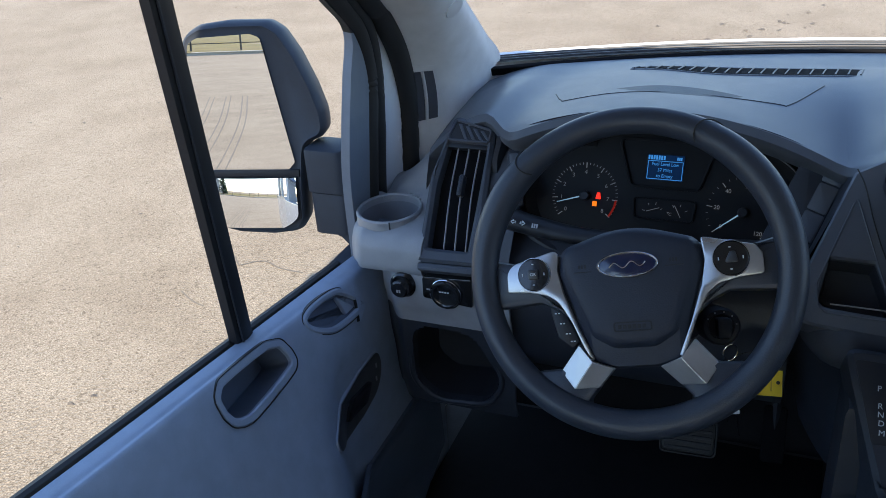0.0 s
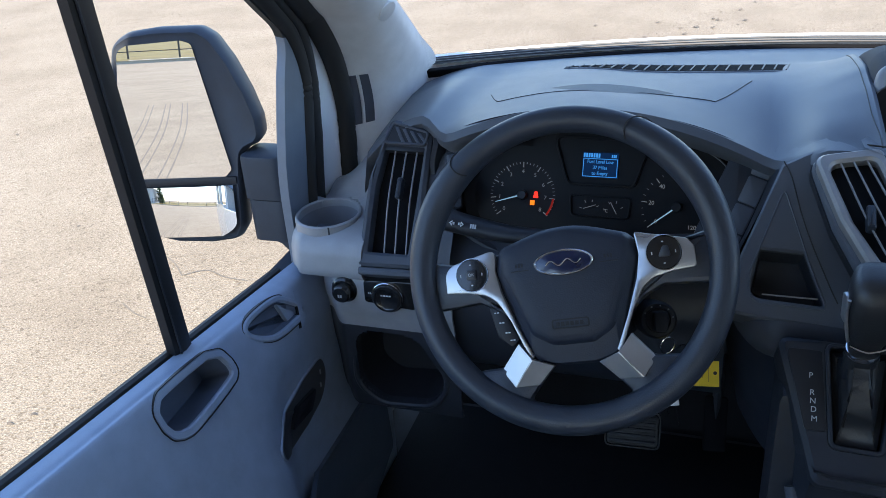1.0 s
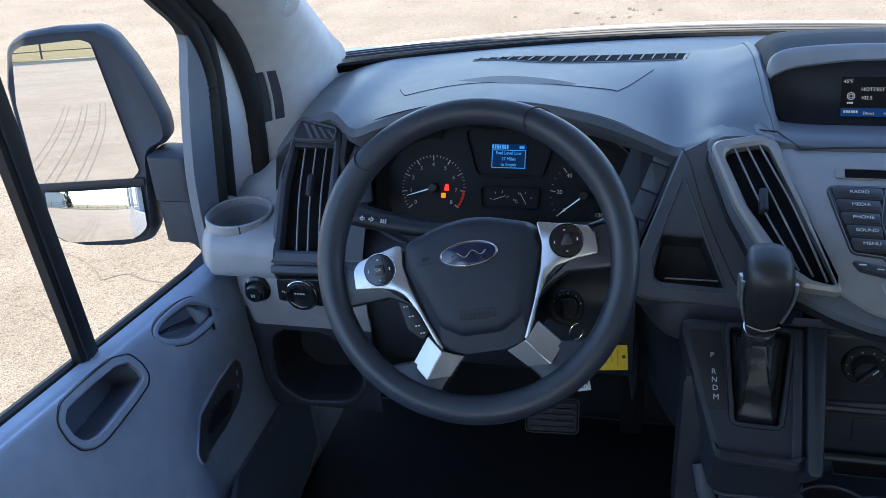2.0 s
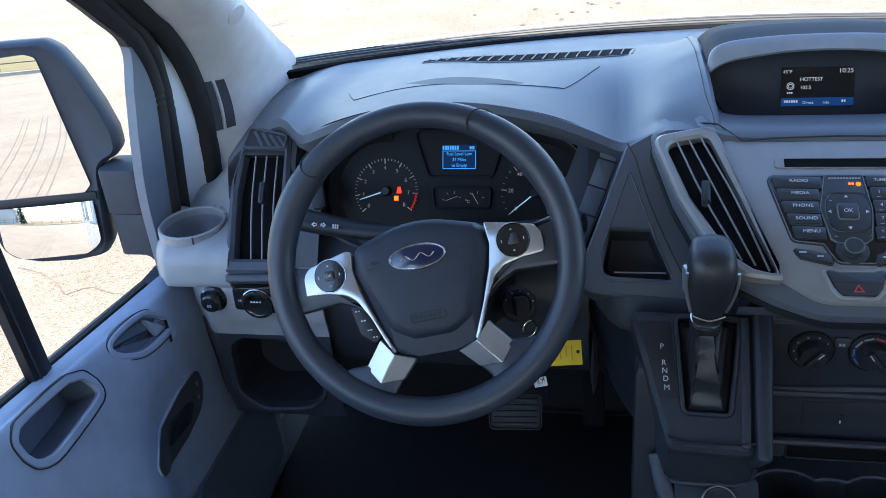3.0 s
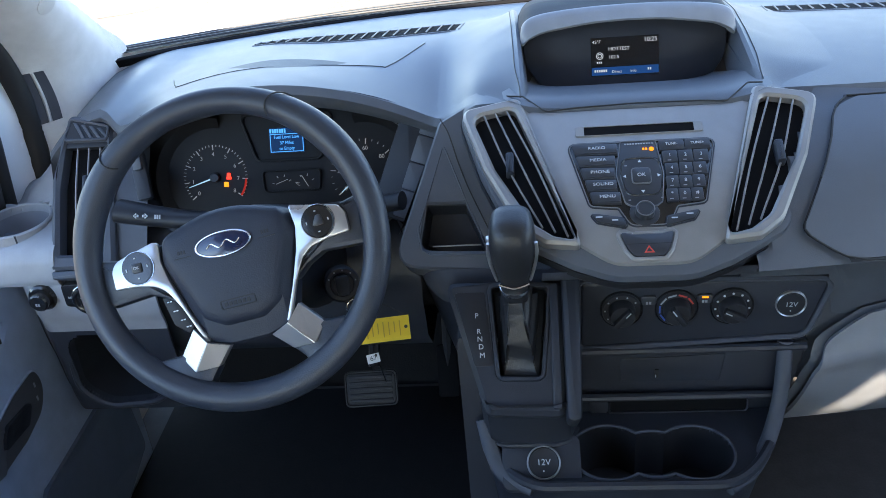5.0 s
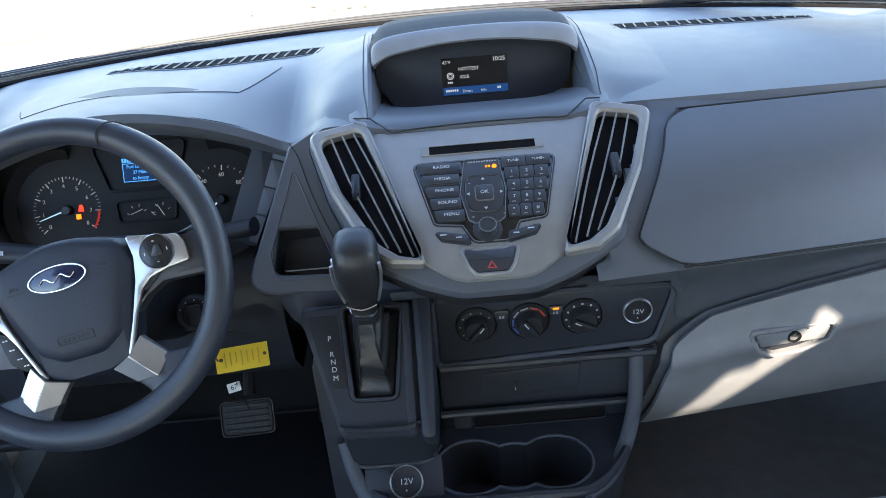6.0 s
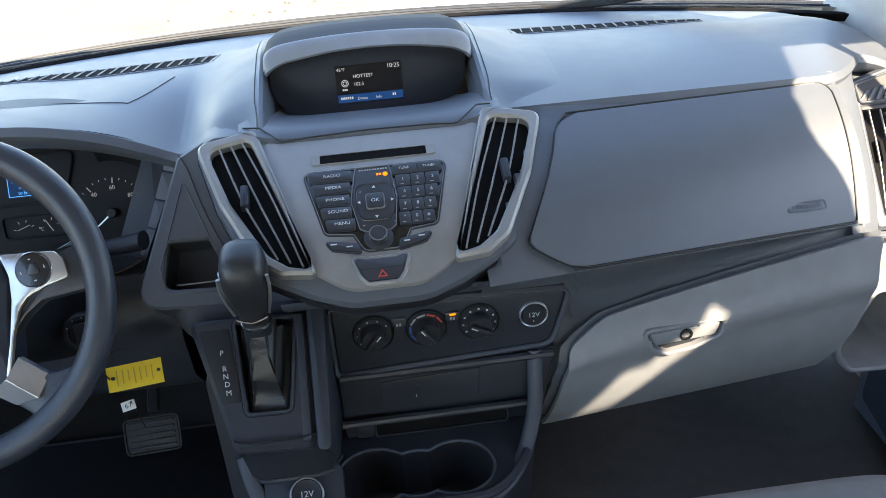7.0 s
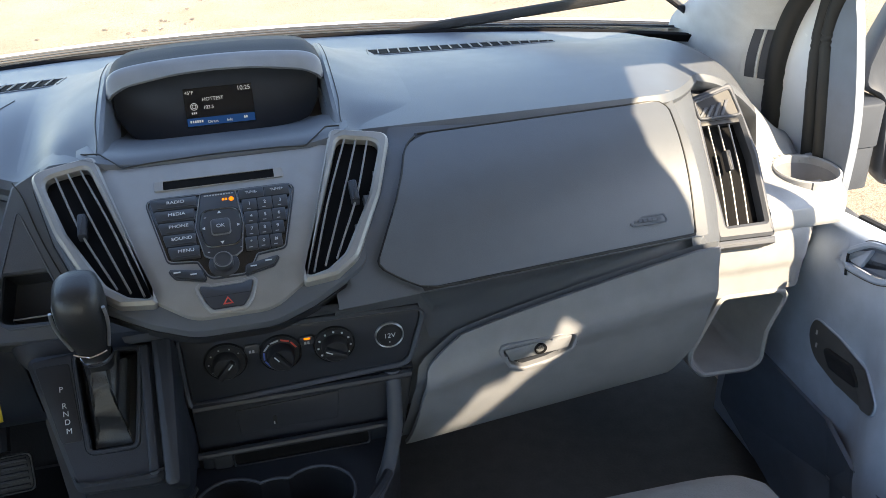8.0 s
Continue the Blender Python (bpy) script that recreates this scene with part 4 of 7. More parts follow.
# raised bead round the cubby's triangular panel and the joint beside it
bead = rounded([(-0.0167, 0.0885), (-0.0519, -0.0256), (-0.0475, -0.0530), (-0.0367, -0.0600), (0.0400, -0.0615), (0.0174, -0.0043)], [0.003, 0.01, 0.008, 0.006, 0.004, 0.02], 4)
part("cubby_bead", tube([P @ Vector((p.x, p.y, 0.0002)) for p in bead + bead[:1]], 0.0012, 6), PAD, dashboard)
part("cubby_joint", tube([P @ Vector((p.x, p.y, 0.0002)) for p in spline([(-0.020, 0.124, 0), (-0.0093, 0.103, 0), (0.0036, 0.0602, 0), (0.0177, 0.0219, 0), (0.042, -0.0321, 0), (0.052, -0.052, 0)], 5)], 0.0009, 6), RUBBER, dashboard)
a_, b_ = [Vector((-0.305, 1.095, 1.311)), Vector((-0.286, 1.117, 1.346)), Vector((-0.258, 1.166, 1.419))], [P @ Vector((-0.078, -0.030, -0.004)), P @ Vector((-0.050, 0.042, -0.004)), P @ Vector((-0.023, 0.112, -0.004))]
part("cubby_flank", loft([spline(a_, 4), spline(b_, 4)]), CONSOLE, dashboard)
rows = []
for y, z in ((0.880, 1.345), (0.890, 1.330), (0.925, 1.305), (0.946, 1.290), (1.00, 1.27)):
    rows.append([Vector((x, y, z)) for x in np.linspace(-0.125, 0.135, 12)])
part("under_lip", loft(rows), FASCIA, dashboard)
rows = [[Vector((x, y + 0.10 * max(0, x - 0.13), z)) for x in np.linspace(0.10, 0.262, 14)] for y, z in ((0.930, 1.372), (0.918, 1.350), (0.915, 1.335), (0.928, 1.312), (0.944, 1.292), (1.00, 1.272))]
part("under_lip", loft(rows), PAD, dashboard)
rows = []
for y, z, l, r in ((0.968, 1.300, -0.292, -0.10), (0.960, 1.290, -0.297, -0.10), (0.958, 1.276, -0.300, -0.10), (0.964, 1.258, -0.300, -0.10), (0.985, 1.235, -0.295, -0.10), (1.04, 1.20, -0.285, -0.10)):
    rows.append([Vector((x, y + 0.10 * max(0, (-0.24 - x) / 0.06) ** 2, z)) for x in np.linspace(l, r, 16)])
part("cubby_apron", loft(rows), FASCIA, dashboard)
# panel that falls away beside the gear tower
rows = []
for f in np.linspace(0, 1, 10):
    z = lerp(1.30, 0.98, f)
    rows.append([Vector((lerp(-0.33, -0.235, k / 6) + 0.06 * f * (1 - k / 9), 1.00 + 0.12 * (1 - k / 6) ** 1.5 + 0.10 * f, z)) for k in range(7)])
part("side_panel", loft(rows), CONSOLE, dashboard)

# ---- lower driver's side ----
rows = []
for x in np.linspace(-0.73, -0.30, 20):
    rows.append([Vector((x, y, z)) for y, z in ((1.17, 1.285), (1.13, 1.262), (1.105, 1.235), (1.098, 1.17), (1.115, 1.09), (1.16, 1.04), (1.30, 1.03))])
part("knee_panel", loft(rows), CONSOLE, dashboard, "dark knee panel under the steering column")

column = thing("steering_column", (-0.481, 1.0, 1.33), "black plastic steering column shroud with stalks and ignition lock", "steering column")
WN = Vector((0, -math.cos(radians(31)), math.sin(radians(31))))
CW = F((-0.481, 0.857, 1.409), WN)
rows = []
for w, r in ((-0.045, 0.050), (-0.06, 0.062), (-0.10, 0.068), (-0.18, 0.072), (-0.30, 0.078)):
    rows.append([CW @ Vector((r * 0.95 * math.copysign(abs(math.cos(a)) ** 0.7, math.cos(a)), r * math.copysign(abs(math.sin(a)) ** 0.7, math.sin(a)) - 0.012, w)) for a in np.linspace(0, 2 * math.pi, 25)[:-1]])
part("shroud", loft(rows, closed=True), BLACK, column)


def stalk(pts, radii, name, label):
    s = part(name, tube(spline(pts, 6), [lerp(radii[0], radii[1], i / 18) for i in range(19)], 14, flat=0.75), BLACK, column, label)
    return s


st = stalk([(-0.54, 1.05, 1.345), (-0.60, 1.06, 1.340), (-0.66, 1.07, 1.343), (-0.715, 1.075, 1.352)], (0.013, 0.021), "indicator_stalk", "black indicator stalk with white arrows")
SM = F((-0.668, 1.055, 1.352), (-0.1, -0.85, 0.5))
for s in (-1, 1):
    m = SM @ Matrix.Translation((0.006 * s - 0.006, 0, 0.0035)) @ Matrix.Diagonal((s, 1, 1, 1))
    part("arrow_print", hoop(m, [Vector(p) for p in ((0.0052, 0), (0.0008, 0.0036), (0.0008, 0.0017), (-0.0028, 0.0017), (-0.0028, -0.0017), (0.0008, -0.0017), (0.0008, -0.0036))], [Vector(p) for p in ((0.0036, 0), (0.0016, 0.0017), (0.0016, 0.0008), (-0.0020, 0.0008), (-0.0020, -0.0008), (0.0016, -0.0008), (0.0016, -0.0017))], -0.001, 0.0006), INK, st, smooth=False)
bars("print", SM, 0.020, -0.001, 0.010, 0.006, 3, DIMINK, st, 0.003)
stalk([(-0.42, 1.05, 1.350), (-0.36, 1.05, 1.355), (-0.325, 1.046, 1.360), (-0.304, 1.042, 1.365)], (0.012, 0.016), "wiper_stalk", "black wiper stalk")
IG = F((-0.385, 0.965, 1.285), (0.25, -0.85, 0.46))
lockp = part("ignition_lock", lathe(IG, [(0.024, -0.05), (0.024, 0.0), (0.021, 0.004), (0.016, 0.004), (0.015, 0.001), (0.0, 0.001)], 28), BLACK, column, "round black ignition lock")
for k in range(5):
    a = radians(150 - 35 * k)
    part("lock_mark", prism(IG @ Matrix.Translation((0.0185 * math.cos(a), 0.0185 * math.sin(a), 0.0045)), rect(-0.0009, -0.0009, 0.0009, 0.0009), -0.001, 0.0003), INK, lockp, smooth=False)

# key ring with its tags, hanging from the lock
keys = thing("key_ring", (-0.372, 0.96, 1.27), "ignition key with yellow paper tag and white number tag", "keys")
part("key_head", prism(IG @ Matrix.Translation((0, 0, 0.006)), rounded([(-0.008, -0.013), (0.008, -0.013), (0.009, 0.012), (-0.009, 0.012)], 0.004, 4), -0.001, 0.020, 0.002), BLACK, keys)
loop = [Vector((-0.370 + 0.008 * math.cos(a), 0.945 + 0.005 * math.cos(a), 1.262 + 0.012 * math.sin(a))) for a in np.linspace(0, 2 * math.pi, 20)]
part("ring", tube(loop, 0.0008, 6), CHROME, keys, "thin steel ring")
YELLOW = mat("yellow_card", (0.72, 0.50, 0.02), 0.6, bump=0.05, var=0.06, scale=60)
TAG = F((-0.341, 0.977, 1.201), (0.05, -0.8, 0.6), spin=3)
bm = bmesh.new()
rows = [[TAG @ Vector((u, v, 0.0015 * math.sin(u * 60))) for u in np.linspace(-0.036, 0.036, 13)] for v in (-0.0165, 0.0165)]
yt = part("yellow_tag", thick(loft(rows, bm=bm), 0.0006), YELLOW, keys, "yellow card tag with faint handwriting")
for i in range(7):
    bars("print", TAG, -0.022 + i * 0.0075, 0.001 * (i % 3), 0.0020, 0.021 - 0.003 * (i % 3), 1, mat("faint_ink", (0.40, 0.27, 0.03), 0.6, bump=0) if i == 0 else bpy.data.materials["faint_ink"], yt, 0.0030)
for u in (-0.028, 0.031):
    part("tag_hole", prism(TAG, circle(u, 0.001, 0.0024, 14), 0.0, 0.0033), RUBBER, yt, smooth=False)
NT = F((-0.362, 0.980, 1.150), (0.1, -0.75, 0.65), spin=8)
nt = part("number_tag", prism(NT, rect(-0.009, -0.0065, 0.009, 0.0065, 0.001), -0.0006, 0.0006), mat("white_card", (0.75, 0.75, 0.73), 0.5, bump=0), keys, "small white number tag", smooth=False)
write("number", "67", NT, 0, 0, 0.0095, RUBBER, nt, 0.0008)
part("string", tube(spline([(-0.372, 0.943, 1.252), (-0.376, 0.972, 1.21), (-0.364, 0.979, 1.174)], 6), 0.0009, 6), RUBBER, keys)
part("string", tube(spline([(-0.366, 0.950, 1.252), (-0.345, 0.985, 1.240), (-0.312, 0.988, 1.218)], 6), 0.0007, 6), RUBBER, keys)
part("key_blade", tube([(-0.358, 0.982, 1.155), (-0.350, 0.986, 1.105)], 0.0030, 6, flat=0.35), CHROME, keys, "bare metal spare key")
part("key_blade", tube([(-0.372, 0.982, 1.150), (-0.366, 0.985, 1.125)], 0.0026, 6, flat=0.35), CHROME, keys)

# ---- steering wheel ----
W = F((-0.481, 0.857, 1.409), WN, spin=12)
wheel = thing("steering_wheel", (-0.481, 0.857, 1.409), "black four-spoke steering wheel with satin silver spoke trims", "steering wheel")
rows = []
for i in range(120):
    a = 2 * math.pi * i / 120
    deg = math.degrees(a)
    grip = max(math.exp(-((deg - 36) / 22) ** 2), math.exp(-((deg - 144) / 22) ** 2))
    low = math.exp(-((deg - 270) / 45) ** 2)
    rt, rw = 0.0158 + 0.0022 * grip + 0.0012 * low, 0.0158 + 0.003 * grip
    rc = 0.1712
    rows.append([W @ Vector(((rc + rt * math.cos(b)) * math.cos(a), (rc + rt * math.cos(b)) * math.sin(a), rw * math.sin(b) - 0.002)) for b in np.linspace(0, 2 * math.pi, 19)[:-1]])
bm = loft(rows + rows[:1], closed=True)
bmesh.ops.remove_doubles(bm, verts=bm.verts, dist=1e-5)
rim = part("rim", bm, WHEELSKIN, wheel, "grained black rim")
for deg in (54.5, 126.5):
    a = radians(deg)
    sm = [W @ Vector(((0.1712 + 0.0183 * math.cos(b)) * math.cos(a + 0.10 * math.sin(b)), (0.1712 + 0.0183 * math.cos(b)) * math.sin(a + 0.10 * math.sin(b)), 0.0186 * math.sin(b) - 0.002)) for b in np.linspace(-2.4, 2.4, 20)]
    part("rim_seam", tube(sm, 0.0009, 6), RUBBER, rim)
def ringed(pts, top):
    right = [(a, b) for a, b in pts]
    turn = [0.016] * len(right)
    return rounded([(-a, b) for a, b in right][::-1] + [top] + right, turn + [0.16] + turn, 6)


hub = ringed([(0.0765, 0.0300), (0.0805, 0.002), (0.0625, -0.055), (0.0490, -0.101), (0.022, -0.1085)], (0, 0.0535))
inner = ringed([(0.0725, 0.0270), (0.0715, 0.0), (0.0550, -0.042), (0.0445, -0.069), (0.022, -0.0825)], (0, 0.0495))
shrunk = lambda k: [Vector((p[0] * k, -0.015 + (p[1] + 0.015) * k)) for p in inner]
levels = [(hub, -0.045), (hub, -0.004), (grow(hub, -0.003), 0.0005), (grow(inner, 0.003), 0.0030), (inner, 0.0075), (shrunk(0.95), 0.0100), (shrunk(0.86), 0.0114), (shrunk(0.7), 0.0124), (shrunk(0.5), 0.0130), (shrunk(0.25), 0.0133), (shrunk(0.04), 0.0134)]
bm = bmesh.new()
loft([[W @ Vector((p[0], p[1], w + 0.005 * (1 - (p[1] / 0.1) ** 2))) for p in pl] for pl, w in levels], closed=True, bm=bm)
bm.faces.new(list(bm.verts)[-len(hub):])
hubo = part("hub", bm, HUBSKIN, wheel, "grained black airbag hub")
BADGE = mat("badge_blue", (0.006, 0.014, 0.055), 0.2, bump=0, coat=0.6)
BM = W @ Matrix.Translation((0, 0.006, 0.0178))
badge = part("badge", prism(BM, circle(0, 0, 0.0325, 40, 0.0135), -0.004, 0.002, 0.001), BADGE, wheel, "blue oval badge with silver rim")
part("badge_rim", hoop(BM, circle(0, 0, 0.0335, 40, 0.0146), circle(0, 0, 0.0312, 40, 0.0124), -0.004, 0.0032, 0.0006), CHROME, badge)
part("badge_stroke", tube([BM @ Vector((u, 0.0030 * math.sin(u * 330) + 0.05 * u, 0.0024)) for u in np.linspace(-0.020, 0.020, 40)], 0.0010, 6), CHROME, badge)
for s in (-1, 1):
    part("horn_mark", prism(W, rect(s * 0.050 - 0.010, 0.0010, s * 0.050 + 0.010, 0.0021), 0.008, 0.0180), BLACK, hubo, smooth=False)
    bars("print", W, s * 0.050, 0.0075, 0.010, 0.004, 3, BLACK, hubo, 0.0178)
part("airbag_mark", hoop(W @ Matrix.Translation((0, -0.062, 0)), rect(-0.021, -0.0055, 0.021, 0.0055, 0.003), rect(-0.0195, -0.004, 0.0195, 0.004, 0.0025), 0.008, 0.0162), BLACK, hubo)
bars("print", W, 0, -0.062, 0.032, 0.0045, 6, BLACK, hubo, 0.0160)
for s in (-1, 1):
    q = lambda pts: [Vector((s * a, b)) for a, b in (pts if s > 0 else pts[::-1])]
    # dark arms behind the trims
    part("spoke_arm", prism(W, rounded(q([(0.066, 0.027), (0.128, 0.018), (0.163, 0.026), (0.163, -0.034), (0.105, -0.030), (0.084, -0.040), (0.060, -0.060)]), 0.008), -0.022, -0.001, 0.006), WHEELSKIN, wheel)
    part("lower_arm", prism(W, rounded(q([(0.042, -0.110), (0.044, -0.128), (0.0575, -0.1435), (0.051, -0.156), (0.075, -0.166), (0.130, -0.122), (0.112, -0.107), (0.088, -0.106), (0.062, -0.094)]), 0.007), -0.018, -0.0005, 0.006), WHEELSKIN, wheel)
    sp = rounded(q([(0.0785, 0.0310), (0.134, 0.0175), (0.1415, 0.008), (0.1415, -0.0145), (0.116, -0.0165), (0.094, -0.0215), (0.082, -0.031), (0.069, -0.054), (0.058, -0.0815), (0.0505, -0.0975), (0.0462, -0.0965), (0.0620, -0.060), (0.0765, -0.020), (0.0815, 0.006)]), [0.003, 0.008, 0.006, 0.004, 0.02, 0.012, 0.015, 0.03, 0.03, 0.002, 0.002, 0.03, 0.03, 0.02], 5)
    trim = part("spoke_trim", prism(W, sp, 0.0, 0.006, 0.0015), SILVER, wheel, "satin silver spoke trim")
    bc = W @ Matrix.Translation((s * 0.1090, 0.0042, 0.005)) @ Matrix.Diagonal((0.82, 0.82, 1, 1))
    pod = part("button_pod", lathe(bc, [(0.0228, -0.004), (0.0228, 0.001), (0.0215, 0.003), (0.012, 0.0036), (0.0, 0.0036)], 36), GLOSSBLACK, wheel, "round black button pod")
    part("pod_rim", hoop(bc, circle(0, 0, 0.0242, 36), circle(0, 0, 0.0226, 36), -0.003, 0.0022, 0.0006), CHROME, pod)
    part("pod_centre", prism(bc, rect(-0.0075, -0.007, 0.0075, 0.007, 0.003) if s < 0 else rounded([(-0.009, -0.006), (0.009, -0.006), (0.006, 0.009), (-0.001, 0.009)], 0.003, 3), 0.0, 0.0062, 0.0015), KEYCAP, pod)
    if s < 0:
        write("legend", "OK", bc, 0, 0, 0.006, INK, pod, 0.0066)
    for du, dv, a in ((0.0155, 0, 0), (-0.0155, 0, 0), (0, 0.0145, 90), (0, -0.0145, 90)):
        bars("print", bc, du, dv, 0.004 if a else 0.0022, 0.0016 if a else 0.004, 1, INK, pod, 0.0040)
    # folded silver feet below the hub
    ft = bmesh.new()
    A, B, Cc, Dd, E, G = (W @ Vector((s * a, b, w)) for a, b, w in ((0.0637, -0.0795, 0.003), (0.0875, -0.1085, -0.003), (0.0717, -0.1285, 0.006), (0.0480, -0.0985, 0.013), (0.0250, -0.1075, 0.004), (0.0450, -0.1285, -0.001)))
    up = [ft.verts.new(p) for p in (A, B, Cc, Dd, E, G)]
    dn = [ft.verts.new(p - W.to_3x3() @ Vector((0, 0, 0.012))) for p in (A, B, Cc, Dd, E, G)]
    a, b, c, d, e, g = up
    ft.faces.new((a, b, c, d))
    ft.faces.new((d, c, g))
    ft.faces.new((d, g, e))
    for i, j in ((0, 1), (1, 2), (2, 5), (5, 4), (4, 3), (3, 0)):
        ft.faces.new((up[i], up[j], dn[j], dn[i]))
    bmesh.ops.bevel(ft, geom=ft.edges[:], offset=0.0007, segments=1, affect="EDGES")
    part("silver_foot", ft, SILVER, wheel, "folded satin silver foot", smooth=False)
# speed-control buttons hanging below the left spoke
cp = part("control_pod", prism(W @ Matrix.Translation((0, 0, -0.02)), rounded([(-0.098, -0.034), (-0.082, -0.034), (-0.064, -0.075), (-0.074, -0.084), (-0.090, -0.070)], 0.005, 3), -0.004, 0.010, 0.003), BLACK, wheel, "black speed control buttons")
for u, v in ((-0.088, -0.042), (-0.083, -0.054), (-0.077, -0.066), (-0.072, -0.075)):
    bars("print", W, u, v, 0.007, 0.0014, 2, INK, cp, -0.0092)

# pedals
pedal = thing("brake_pedal", (-0.43, 1.29, FLOOR_Z), "ribbed black rubber brake pedal on a steel arm", "pedal")
PM = F((-0.440, 1.268, 0.858), (0.05, -0.86, 0.5))
pp = part("pedal_pad", prism(PM, rect(-0.046, -0.03, 0.046, 0.03, 0.01), -0.012, 0.0, 0.004), RUBBER, pedal)
for k in range(5):
    part("rib", prism(PM, rect(-0.040, -0.024 + k * 0.011, 0.040, -0.019 + k * 0.011), -0.001, 0.003, 0.001), BLACK, pp)
part("pedal_edge", hoop(PM, rect(-0.049, -0.033, 0.049, 0.033, 0.011), rect(-0.046, -0.03, 0.046, 0.03, 0.01), -0.008, 0.001, 0.0006), RUBBER, pp)
part("pedal_arm", tube(spline([(-0.43, 1.28, 0.90), (-0.43, 1.36, 1.0), (-0.43, 1.40, 1.2)], 5), 0.011, 8), BLACK, pedal)
gas = thing("accelerator_pedal", (-0.30, 1.32, FLOOR_Z), "narrow black accelerator pedal near the gear console", "pedal")
part("pedal_pad", prism(F((-0.300, 1.32, 0.86), (0.05, -0.86, 0.5)), rect(-0.020, -0.055, 0.020, 0.045, 0.008), -0.01, 0.0, 0.004), VOID, gas)
part("pedal_arm", tube([(-0.30, 1.33, 0.86), (-0.30, 1.42, 1.05)], 0.009, 8), BLACK, gas)


# ---- both ends of the dashboard: cup holders, outer vents, open bins ----
L = F((-0.80, 1.15, 1.335), (0, -0.77, 0.64))
K = F((-0.80, 1.077, 1.18), (0, -1, 0))


def end_of_dash(side):
    fix = (lambda b: b) if side < 0 else mirrored
    # swept shoulder with the cup holder's hole
    cup = circle(-0.926, 1.158, 0.048, 28, 0.053)
    sink = 0.012 if side < 0 else 0.022
    rows = []
    for x in np.linspace(-0.978, -0.842 if side < 0 else -0.818, 44):
        rise = smooth01((x + 0.975) / 0.12)
        out = smooth01((-0.945 - x) / 0.037)
        back = lerp(1.295, 1.395, rise)
        prof = [(1.46, back + 0.01), (1.36, back), (1.27, lerp(1.30, 1.372, rise)), (1.225, lerp(1.300, 1.335, rise) - sink), (1.19, 1.314 - sink), (1.15, 1.308 - sink), (1.115, 1.304 - sink), (1.094, 1.296 - sink), (1.083, 1.28 - sink * 0.7), (1.079, 1.26), (1.077, 1.238), (1.080, 1.228)]
        rows.append([Vector((x, p.y + 0.035 * out, p.z - 0.006 * out)) for p in spline([Vector((0, y, z)) for y, z in prof], 4)])
    bm = punched(loft(rows), (0, 1), [grow(cup, 0.0042)])
    bm.faces.ensure_lookup_table()
    pod = part("end_shoulder", fix(thick(bm, 0.005)), PEWTER, dashboard, "pewter shoulder with moulded cup holder")
    CU = Matrix.Translation((0, 0, 1.310 - sink))
    part("cup_rim", fix(hoop(CU, grow(cup, 0.006), cup, -0.012, 0.0045, 0.002, w_in=-0.05)), PEWTER, pod)
    # pewter well in the darker copy, standing for shade in the cup
    part("cup_well", fix(tray(CU, grow(cup, 0.001), 0.0, 0.055, 0.006)), PEWTERSHADE, pod)
    part("cup_notch", fix(prism(CU, rounded([(-0.922, 1.106), (-0.902, 1.104), (-0.897, 1.118), (-0.925, 1.118)], 0.003, 3), -0.02, 0.0035, 0.001)), CONSOLE, pod)
    # lower face with the switches and an open bin below it
    rows = []
    for x in np.linspace(-0.935, -0.700, 120):
        edge = smooth01((-0.885 - x) / 0.05)
        prof = [(1.086, 1.226), (1.083, 1.212), (1.083, 1.175), (1.089, 1.150), (1.092, 1.10), (1.098, 1.05), (1.100, 1.0), (1.106, 0.968)]
        rows.append([Vector((x, p.y + 0.05 * edge, p.z)) for p in spline([Vector((0, y, z)) for y, z in prof], 12)])
    hole = rounded([(-0.872, 1.134), (-0.764, 1.128), (-0.722, 1.040), (-0.748, 0.992), (-0.838, 0.984), (-0.878, 1.016)], 0.045, 8)
    if side > 0:
        hole = rounded([(-0.878, 1.104), (-0.761, 1.108), (-0.718, 1.008), (-0.722, 0.985), (-0.744, 0.962), (-0.828, 0.958), (-0.846, 0.968), (-0.848, 1.03)], 0.014, 3)
    bm = punched(loft(rows), (0, 2), [hole])
    if side > 0:
        bmesh.ops.delete(bm, geom=[f for f in bm.faces if f.calc_center_median().z < 1.112 or f.calc_center_median().x > -0.716], context="FACES")
    if side < 0:
        strip = bm.copy()
        bmesh.ops.delete(strip, geom=[f for f in strip.faces if f.calc_center_median().z < 1.140], context="FACES")
        part("switch_face", fix(thick(strip, 0.005)), PEWTER, dashboard)
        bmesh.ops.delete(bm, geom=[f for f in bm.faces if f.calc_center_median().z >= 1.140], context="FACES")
    # driver's lower face, lip and bin darkened: shade put into the colour
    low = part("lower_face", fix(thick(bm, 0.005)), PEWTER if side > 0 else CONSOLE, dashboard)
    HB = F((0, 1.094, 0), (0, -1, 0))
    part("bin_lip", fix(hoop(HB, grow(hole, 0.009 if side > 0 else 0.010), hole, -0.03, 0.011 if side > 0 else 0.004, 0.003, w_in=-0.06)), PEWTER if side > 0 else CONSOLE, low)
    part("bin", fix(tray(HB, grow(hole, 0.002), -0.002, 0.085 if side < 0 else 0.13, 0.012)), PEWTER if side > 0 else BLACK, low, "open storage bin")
    # outer vent
    out = rounded([(-0.048, -0.108), (0.052, -0.105), (0.045, 0.0), (0.041, 0.117), (-0.030, 0.132), (-0.052, 0.03)], [0.004, 0.01, 0.05, 0.008, 0.012, 0.08], 6)
